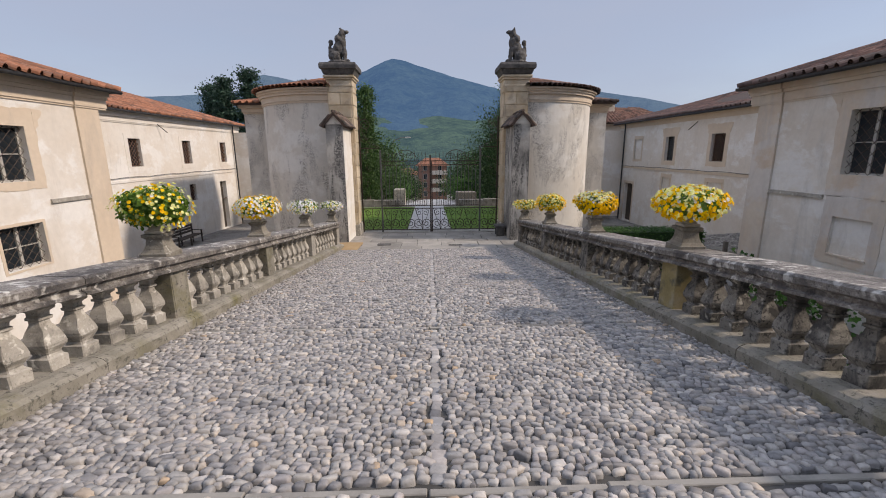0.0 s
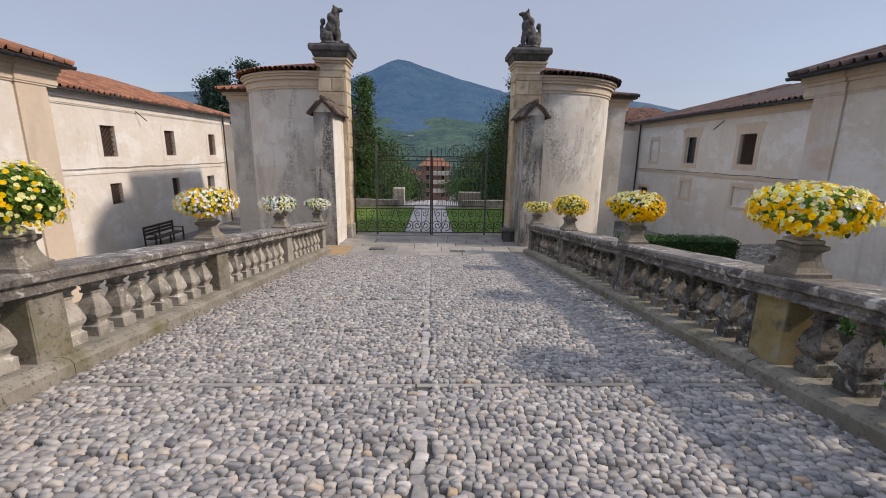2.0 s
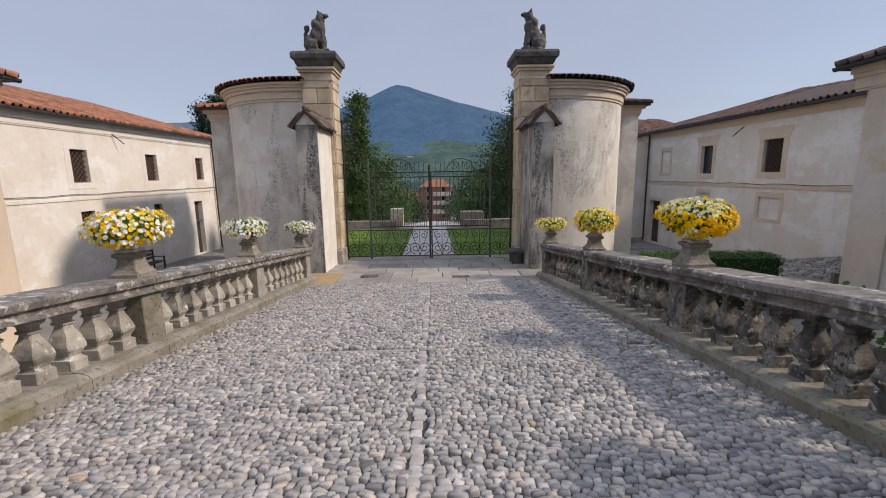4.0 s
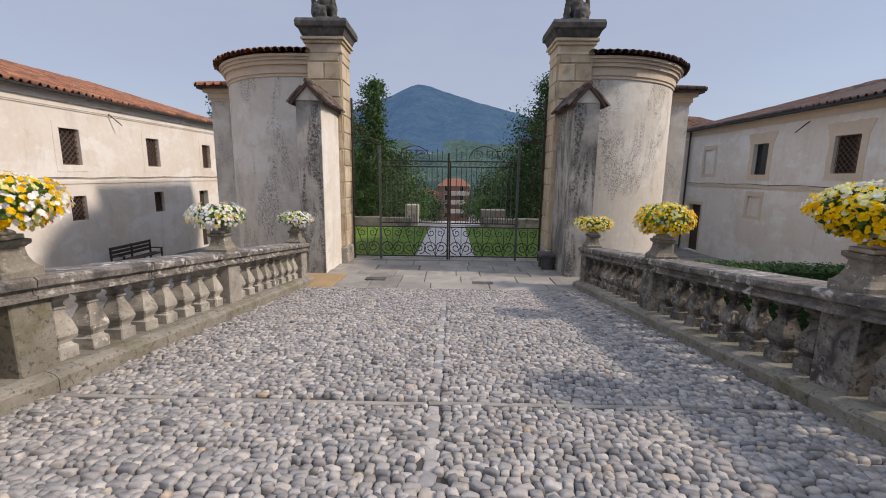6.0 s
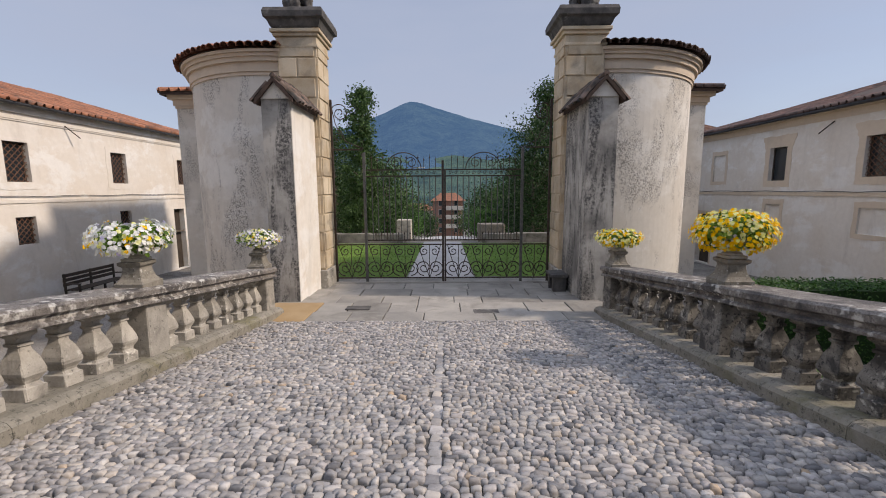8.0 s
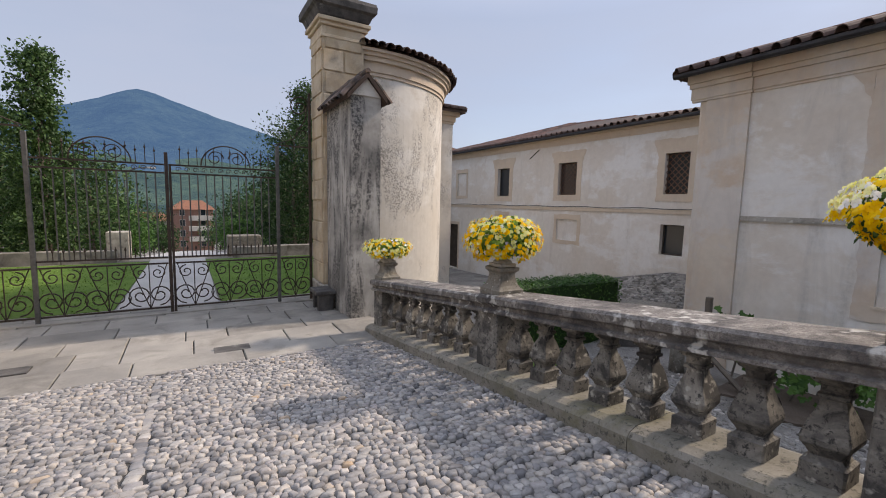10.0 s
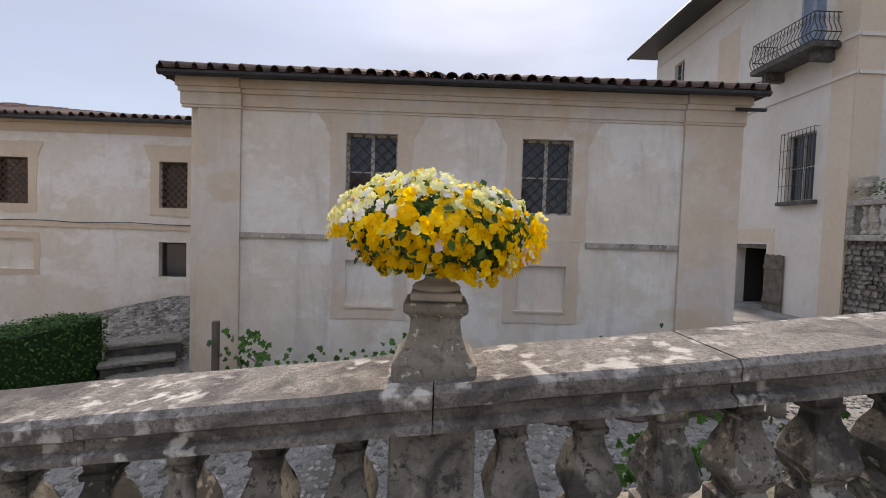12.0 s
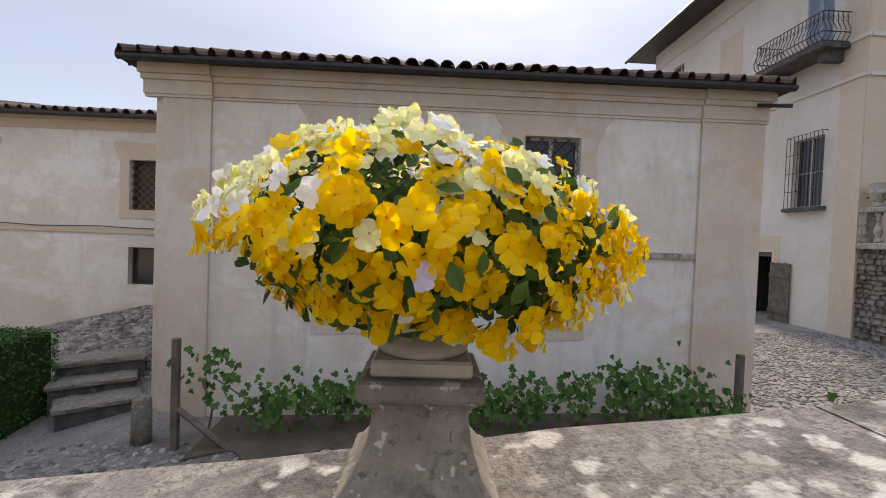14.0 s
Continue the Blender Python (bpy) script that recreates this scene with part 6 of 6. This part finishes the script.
def villa():
    h = empty("villa", "tall plastered villa with iron balcony, barred window and wide dark eaves", "villa", kind="structure")
    place = lambda u, z, d: (u, -5.65 - d, z)
    win, door, balc, small = (17.05, 18.30, 2.20, 4.75), (19.10, 20.95, -2.75, 0.48), (16.95, 18.05, 7.75, 10.9), (25.9, 26.9, 9.6, 10.9)
    part("wall", wall_mesh(place, 15.72, 29.0, -3.2, 12.6, 0.5, [win, door, balc, small]), "plaster_villa", h)
    placeb = lambda u, z, d: (15.72 + d, u, z)
    bw1, bw2 = (-9.3, -7.75, 1.2, 4.75), (-9.2, -7.9, 8.6, 11.2)
    part("wall_side", wall_mesh(placeb, -20.0, -5.66, -3.2, 12.6, 0.5, [bw1, bw2]), "plaster_villa", h)
    part("wall_back", boxed(15.8, 29.0, -20.4, -20.0, -3.2, 12.6), "plaster_villa", h)
    part("wall_east", boxed(28.6, 29.0, -20.0, -6.16, -3.2, 12.6), "plaster_villa", h)
    # quoin strips and string courses
    part("quoin", slab(place, 15.70, 16.55, -3.2, 12.6, -0.03, -0.0), "plaster_ochre", h)
    part("quoin", slab(placeb, -6.60, -5.655, -3.2, 12.6, -0.03, -0.0), "plaster_ochre", h)
    for z0, z1, d in ((6.30, 6.42, 0.07), (7.55, 7.68, 0.07)):
        part("string_course", slab(place, 15.62, 29.0, z0, z1, -d, 0.0), "plaster_villa", h)
        part("string_course", slab(placeb, -20.0, -5.72, z0, z1, -d - 0.01, 0.0), "plaster_villa", h)
    part("eave_band", slab(place, 15.7, 29.0, 11.5, 11.56, -0.05, 0.0), "plaster_ochre", h)
    for o, pl in ((win, place), (bw1, placeb), (small, place)):
        window(h, pl, *o, lat=False, mull=True)
    bm = bmesh.new()
    grille(bm, place, win[0] - 0.12, win[1] + 0.12, win[2] - 0.1, win[3] + 0.12, -0.20, 0.17)
    part("window_grille", bm, "iron", h)
    bm = bmesh.new()
    grille(bm, placeb, bw1[0] - 0.12, bw1[1] + 0.12, bw1[2] - 0.1, bw1[3] + 0.12, -0.20, 0.17)
    part("window_grille", bm, "iron", h)
    part("window_sill", slab(place, win[0] - 0.2, win[1] + 0.2, win[2] - 0.16, win[2] - 0.02, -0.24, 0.02), "stone_dark", h)
    surround(h, placeb, bw1, 0.4, 77, "plaster_ochre", 0, 0.5, 0.2)
    surround(h, place, (18.98, 21.05, -2.75, 0.60), 0.25, 78, "plaster_ochre", 0, 0.55, -0.02)
    part("blind_window", slab(place, 21.4, 22.9, 8.0, 10.6, -0.010, 0.0), "plaster_ochre", h)
    # louvred shutters
    for o, pl in ((balc, place), (bw2, placeb)):
        m = (o[0] + o[1]) / 2
        for a, b in ((o[0], m - 0.008), (m + 0.008, o[1])):
            sh = part("shutter", joined(slab(pl, a, a + 0.07, o[2], o[3], 0.02, 0.07), slab(pl, b - 0.07, b, o[2], o[3], 0.02, 0.07), slab(pl, a + 0.07, b - 0.07, o[2], o[2] + 0.09, 0.02, 0.07), slab(pl, a + 0.07, b - 0.07, o[3] - 0.09, o[3], 0.02, 0.07), slab(pl, a + 0.07, b - 0.07, o[2] + 1.2, o[2] + 1.29, 0.02, 0.07)), "shutter_blue", h, "pale blue louvred shutter")
            z = o[2] + 0.12
            while z < o[3] - 0.12:
                if not o[2] + 1.15 < z < o[2] + 1.29:
                    part("louvre", slab(pl, a + 0.07, b - 0.07, z, z + 0.035, 0.03, 0.055), "shutter_blue", sh)
                z += 0.075
            part("shutter_backing", slab(pl, a + 0.07, b - 0.07, o[2] + 0.09, o[3] - 0.09, 0.062, 0.068), "shutter_blue", sh)
    # balcony with bellied iron railing
    part("balcony_slab", slab(place, 16.25, 19.2, 7.42, 7.60, -1.05, 0.0), "stone_dark", h)
    for u in (16.6, 18.8):
        part("bracket", slab(place, u - 0.12, u + 0.12, 7.05, 7.42, -0.75, 0.0), "stone_dark", h)
    rail = empty("balcony_railing")
    rail.parent = h
    bm = bmesh.new()
    ring = [(16.3, 0.0), (16.3, -1.0), (19.15, -1.0), (19.15, 0.0)]
    for z in (7.64, 7.95, 8.62):
        rod(bm, [place(u, z, d) for u, d in ring], 0.02, 5)
    part("handrail", bm, "iron", rail)
    for (a, b), n in (((ring[0], ring[1]), 6), ((ring[1], ring[2]), 18), ((ring[2], ring[3]), 6)):
        for i in range(n + 1):
            u, d = a[0] + (b[0] - a[0]) * i / n, a[1] + (b[1] - a[1]) * i / n
            ou, od = ((-0.14, 0) if a[0] == b[0] == 16.3 else (0.14, 0) if a[0] == b[0] else (0, -0.14))
            bm = bmesh.new()
            rod(bm, [place(u, 7.64, d), place(u + ou * 0.9, 7.82, d + od * 0.9), place(u + ou, 7.98, d + od), place(u + ou * 0.2, 8.25, d + od * 0.2), place(u, 8.62, d)], 0.013, 5)
            rod(bm, [place(u, 8.30, d), place(u + 0.07, 8.40, d), place(u, 8.52, d), place(u - 0.07, 8.40, d), place(u, 8.30, d)], 0.009, 4)
            part("baluster", bm, "iron", rail)
    # open plank door
    part("door_lintel", slab(place, 19.0, 21.0, 0.30, 0.46, 0.05, 0.3), "wood_old", h)
    # near-black backing and lining paint the darkness of the unlit room
    part("door_void", slab(place, 18.9, 21.1, -2.9, 0.6, 1.6, 1.65), "unlit_interior", h)
    part("door_jamb", joined(slab(place, 18.85, 19.05, -2.9, 0.6, 0.52, 1.6), slab(place, 21.0, 21.1, -2.9, 0.6, 0.52, 1.6), slab(place, 18.9, 21.1, 0.5, 0.6, 0.52, 1.6)), "unlit_interior", h)
    leaf = empty("door_leaf", "grey weathered plank door standing open")
    leaf.parent = h
    for i in range(6):
        part("plank", boxed(18.1 + i * 0.16, 18.1 + i * 0.16 + 0.155, -5.60, -5.56, -2.55, 0.05 + 0.03 * (i % 2), 0.004), "wood_old", leaf)
    part("ledge", boxed(18.1, 19.05, -5.555, -5.52, -1.9, -1.75), "wood_old", leaf)
    part("ledge", boxed(18.1, 19.05, -5.555, -5.52, -0.5, -0.35), "wood_old", leaf)
    # wide eaves
    bm = bmesh.new()
    v = [bm.verts.new(p) for p in ((14.4, -4.3, 12.55), (30.2, -4.3, 12.55), (30.2, -21.5, 12.55), (14.4, -21.5, 12.55), (20, -11, 14.6), (25, -11, 14.6))]
    for f in ((3, 2, 1, 0), (0, 1, 5, 4), (1, 2, 5), (2, 3, 4, 5), (3, 0, 4)):
        bm.faces.new([v[i] for i in f])
    part("roof", bm, "gutter", h)
    bm = bmesh.new()
    rod(bm, [(14.35, -4.25, 12.55), (30.2, -4.25, 12.55)], 0.09, 8)
    rod(bm, [(14.35, -4.25, 12.55), (14.35, -21.5, 12.55)], 0.09, 8)
    part("gutter", bm, "gutter", h)


villa()


def terrace():
    t = empty("terrace", "villa terrace with a rubble stone wall and pale balustrade", "terrace", kind="structure")
    part("floor", boxed(-16, 15.70, -16.0, -5.75, 0.62, 0.70), "flagstone", t)
    part("core", boxed(3.52, 15.70, -6.3, -5.72, -3.2, 0.62), "rubble", t)
    part("core", boxed(-15.7, -3.52, -6.3, -5.72, -3.2, 0.62), "rubble", t)
    for a, b in ((3.6, 15.70), (-15.7, -3.6)):
        part("coping", boxed(a, b, -6.05, -5.58, 0.70, 0.90, 0.02), "stone_bal_pale", t)
        part("rail", boxed(a, b, -5.98, -5.62, 1.86, 2.02, 0.02), "stone_bal_pale", t)
    bm = bmesh.new()
    lathe(bm, [(0.11, 0.0), (0.11, 0.10), (0.06, 0.14), (0.07, 0.2), (0.12, 0.34), (0.10, 0.45), (0.055, 0.60), (0.05, 0.68), (0.08, 0.72), (0.06, 0.78), (0.06, 0.84), (0.10, 0.88), (0.10, 0.96)], 12)
    o = part("baluster", bm, "stone_bal_pale", t, smooth=True)
    o.location = (15.2, -5.80, 0.90)
    for i in range(1, 20):
        share("baluster", o.data, t, Matrix.Translation((15.2 - 0.36 * i, -5.80, 0.90)))
    for x in (15.55, 8.0, 3.75):
        part("post", boxed(x - 0.14, x + 0.14, -5.98, -5.62, 0.90, 1.86, 0.01), "stone_bal_pale", t)
    # far facade of the villa behind the walk
    f = empty("villa_front", "plain plastered villa front behind the terrace", "building", kind="structure")
    part("wall", boxed(-18, 15.7, -16.4, -16.0, -3.2, 11.0), "plaster_villa", f)


terrace()


def terrace_urn():
    u = empty("urn", "stone vase with a leafy plant on the terrace balustrade", "urn")
    bm = bmesh.new()
    lathe(bm, [(0.16, 0), (0.16, 0.08), (0.08, 0.12), (0.09, 0.18), (0.24, 0.34), (0.27, 0.5), (0.20, 0.62), (0.26, 0.72), (0.27, 0.80), (0.2, 0.80)], 20)
    part("vase", bm, "stone_urn", u, smooth=True)
    u.location = (15.2, -5.80, 2.02)
    p = empty("potted_plant", "green leafy plant spilling along the terrace rail", "plant")
    leaf_mass("leaves", lambda r: (Vector((14.2 + r.gauss(0, 0.45), -5.85 + r.gauss(0, 0.15), 2.35 + r.gauss(0, 0.16))), (0, 0, 1)), 500, 0.09, "leaf_vine", p, 6)


terrace_urn()


# ---- paving: cobbles, flags, rubble ----
def stone_geo(rnd, n=8):
    """One worn split cobble: foot ring, uneven shoulder ring, nearly flat crown."""
    v = []
    sq = rnd.uniform(0.50, 0.90)
    jit = [rnd.uniform(0.84, 1.10) for _ in range(n)]
    tilt = rnd.uniform(-0.16, 0.16), rnd.uniform(-0.16, 0.16)
    for rr, zz in ((1.03, -0.9), (1.0, 0.46), (0.80, 0.90)):
        for i in range(n):
            a = 2 * math.pi * (i + 0.25 * math.sin(3.1 * i + n)) / n + 0.2
            c, s_ = math.cos(a), math.sin(a)
            k = rr * jit[i]
            x, y = k * math.copysign(abs(c) ** sq, c), k * math.copysign(abs(s_) ** sq, s_)
            v.append((x, y, zz + (tilt[0] * x + tilt[1] * y + rnd.uniform(-0.07, 0.07) if zz > 0 else 0)))
    v.append((rnd.uniform(-0.25, 0.25), rnd.uniform(-0.25, 0.25), 1.0))
    f = []
    for b in (0, n):
        for i in range(n):
            j = (i + 1) % n
            f.append((b + i, b + j, b + n + j, b + n + i))
    for i in range(n):
        f.append((2 * n + i, 2 * n + (i + 1) % n, 3 * n))
    return np.array(v), f


rnd = random.Random(77)
PEBBLES = [stone_geo(rnd) for _ in range(14)]
PEBBLE_ME = []
for g in PEBBLES:
    me = bpy.data.meshes.new("cobblestone")
    me.from_pydata(g[0].tolist(), [], g[1])
    me.materials.append(M["cobble_piece"])
    me.shade_smooth()
    PEBBLE_ME.append(me)

vs, fs, k, singles = [], [], 0, 0
y = -3.0
row = 0
EDGES = (1.97, 5.0, 8.13)
while y < 13.98:
    step = rnd.uniform(0.041, 0.059) * (1.0 if y > 0.8 else 1.5)
    x = -3.02 + rnd.uniform(0, 0.05)
    while x < 3.0:
        w = (rnd.uniform(0.042, 0.084) if rnd.random() < 0.78 else rnd.uniform(0.084, 0.125)) * (1.0 if y > 0.8 else 1.5)
        cx_, cy_ = x + w / 2, y + rnd.uniform(-0.018, 0.018) + 0.02 * math.sin(x * 3.1 + row * 0.7)
        x += w * 0.97
        if any(abs(cy_ - e) < 0.045 for e in EDGES):
            continue
        if abs(cx_ - 0.06) < 0.055:
            continue
        hgt = rnd.uniform(0.017, 0.030)
        q = rnd.randrange(14)
        m = Matrix.Translation((cx_, cy_, ramp_line(cy_) - 0.014 + rnd.uniform(-0.006, 0.006))) @ Matrix.Rotation(rnd.gauss(0, 0.22), 4, "Z") @ Matrix.Rotation(0.116 * -1, 4, "X") @ Matrix.Diagonal((w * 0.53, step * rnd.uniform(0.52, 0.70), hgt * 1.25, 1))
        if 4.6 < cy_ < 5.5 and abs(cx_) < 1.3 and singles < 290:
            share("cobblestone", PEBBLE_ME[q], ramp, m)
            singles += 1
        else:
            mm = np.array(m)
            gv_, gf_ = PEBBLES[q]
            vs.append(gv_ @ mm[:3, :3].T + mm[:3, 3])
            fs += [tuple(k + i for i in f) for f in gf_]
            k += len(gv_)
    y += step
    row += 1
c = mesh_part("cobblestones", np.concatenate(vs).tolist(), fs, "cobble", ramp, True)
c["kind"] = "stuff"

# a lengthwise line of long narrow stones down the middle
y = -3.0
while y < 13.85:
    ln = rnd.uniform(0.07, 0.15)
    if not any(y - 0.02 < e < y + ln + 0.02 for e in EDGES):
        share("centre_stone", PEBBLE_ME[rnd.randrange(14)], ramp, Matrix.Translation((0.06 + rnd.uniform(-0.012, 0.012), y + ln / 2, ramp_line(y + ln / 2) - 0.016)) @ SK @ Matrix.Diagonal((rnd.uniform(0.048, 0.062), ln * 0.55, 0.019, 1)))
    y += ln

# flagstones of the landing
landing = empty("landing", "worn grey flagstones of the landing before the gate", "paving", kind="structure")
yy = 14.0
for r_, dy in enumerate((0.62, 0.78, 0.66, 0.82, 0.72, 0.60, 0.50)):
    x = -3.48
    while x < 3.46:
        w = min(rnd.uniform(0.55, 1.35), 3.48 - x)
        if w < 0.15:
            break
        zc = ramp_z(yy + dy / 2)
        ochre = r_ in (0, 1) and x < -2.9
        if ochre:
            w = 1.05
        bm = boxed(x + 0.008, x + w - 0.008, yy + 0.008, yy + dy - 0.008, zc - 0.10, zc + rnd.uniform(0.002, 0.016), 0.010)
        part("flagstone", bm, "flag_ochre" if ochre else "flagstone", landing)
        x += w
    yy += dy
for x, y in ((-1.62, 14.95), (0.92, 14.62)):
    d = part("drain_plate", boxed(x - 0.24, x + 0.24, y - 0.13, y + 0.13, ramp_z(y) - 0.02, ramp_z(y) + 0.024, 0.004), "stone_dark", landing, "dark square drain plate")
part("threshold", boxed(-2.9, 3.0, 17.78, 18.02, ramp_z(17.9) - 0.1, ramp_z(17.9) + 0.03, 0.012), "flagstone", landing)

# rubble stones of the terrace wall
vs, fs, k = [], [], 0
z = -2.9
wall_ob = bpy.data.objects["terrace"]
while z < 0.66:
    x = 9.0
    h_ = rnd.uniform(0.13, 0.22)
    while x < 15.66:
        w = rnd.uniform(0.14, 0.36)
        m = np.array(Matrix.Translation((x + w / 2, -5.72, z + h_ / 2 + rnd.uniform(-0.03, 0.03))) @ Matrix.Rotation(radians(90), 4, "X") @ Matrix.Rotation(rnd.gauss(0, 0.15), 4, "Z") @ Matrix.Diagonal((w * 0.52, h_ * 0.54, -0.06, 1)))
        g = PEBBLES[rnd.randrange(14)]
        vs.append((g[0] * np.array((1, 1, -1))) @ m[:3, :3].T + m[:3, 3])
        fs += [tuple(k + i for i in f) for f in g[1]]
        k += len(g[0])
        x += w * 0.98
    z += h_ * 0.95
r = mesh_part("rubble_stones", np.concatenate(vs).tolist(), fs, "rubble", wall_ob, True)
r["kind"] = "stuff"

# cobbles of the bank below the wing and stones before the steps
vs, fs, k = [], [], 0
for _ in range(5200):
    x, y = rnd.uniform(9.7, 13.6), rnd.uniform(13.3, 21.5)
    if (x - 9.8) * 5 + (y - 14.6) * 1.05 < 3.3 and y < 19.6:
        continue
    sz = rnd.uniform(0.045, 0.09)
    m = np.array(Matrix.Translation((x, y, court_z(x, y) + 0.005)) @ Matrix.Rotation(rnd.uniform(0, 3.1), 4, "Z") @ Matrix.Diagonal((sz * 1.25, sz * 0.85, 0.035, 1)))
    g = PEBBLES[rnd.randrange(14)]
    vs.append(g[0] @ m[:3, :3].T + m[:3, 3])
    fs += [tuple(k + i for i in f) for f in g[1]]
    k += len(g[0])
for _ in range(7000):
    x, y = rnd.uniform(9.0, 16.5), rnd.uniform(-5.4, 2.0)
    sz = rnd.uniform(0.02, 0.05)
    m = np.array(Matrix.Translation((x, y, court_z(x, y) + 0.002)) @ Matrix.Rotation(rnd.uniform(0, 3.1), 4, "Z") @ Matrix.Diagonal((sz * 1.25, sz * 0.85, 0.022, 1)))
    g = PEBBLES[rnd.randrange(14)]
    vs.append(g[0] @ m[:3, :3].T + m[:3, 3])
    fs += [tuple(k + i for i in f) for f in g[1]]
    k += len(g[0])
for _ in range(7500):
    x, y = rnd.uniform(3.7, 8.9), rnd.uniform(-1.0, 14.0)
    sz = rnd.uniform(0.018, 0.05)
    m = np.array(Matrix.Translation((x, y, court_z(x, y))) @ Matrix.Rotation(rnd.uniform(0, 3.1), 4, "Z") @ Matrix.Diagonal((sz * 1.25, sz * 0.85, sz * 0.6, 1)))
    g = PEBBLES[rnd.randrange(14)]
    vs.append(g[0] @ m[:3, :3].T + m[:3, 3])
    fs += [tuple(k + i for i in f) for f in g[1]]
    k += len(g[0])
c = mesh_part("court_cobbles", np.concatenate(vs).tolist(), fs, "rubble", ground, True)
c["kind"] = "stuff"
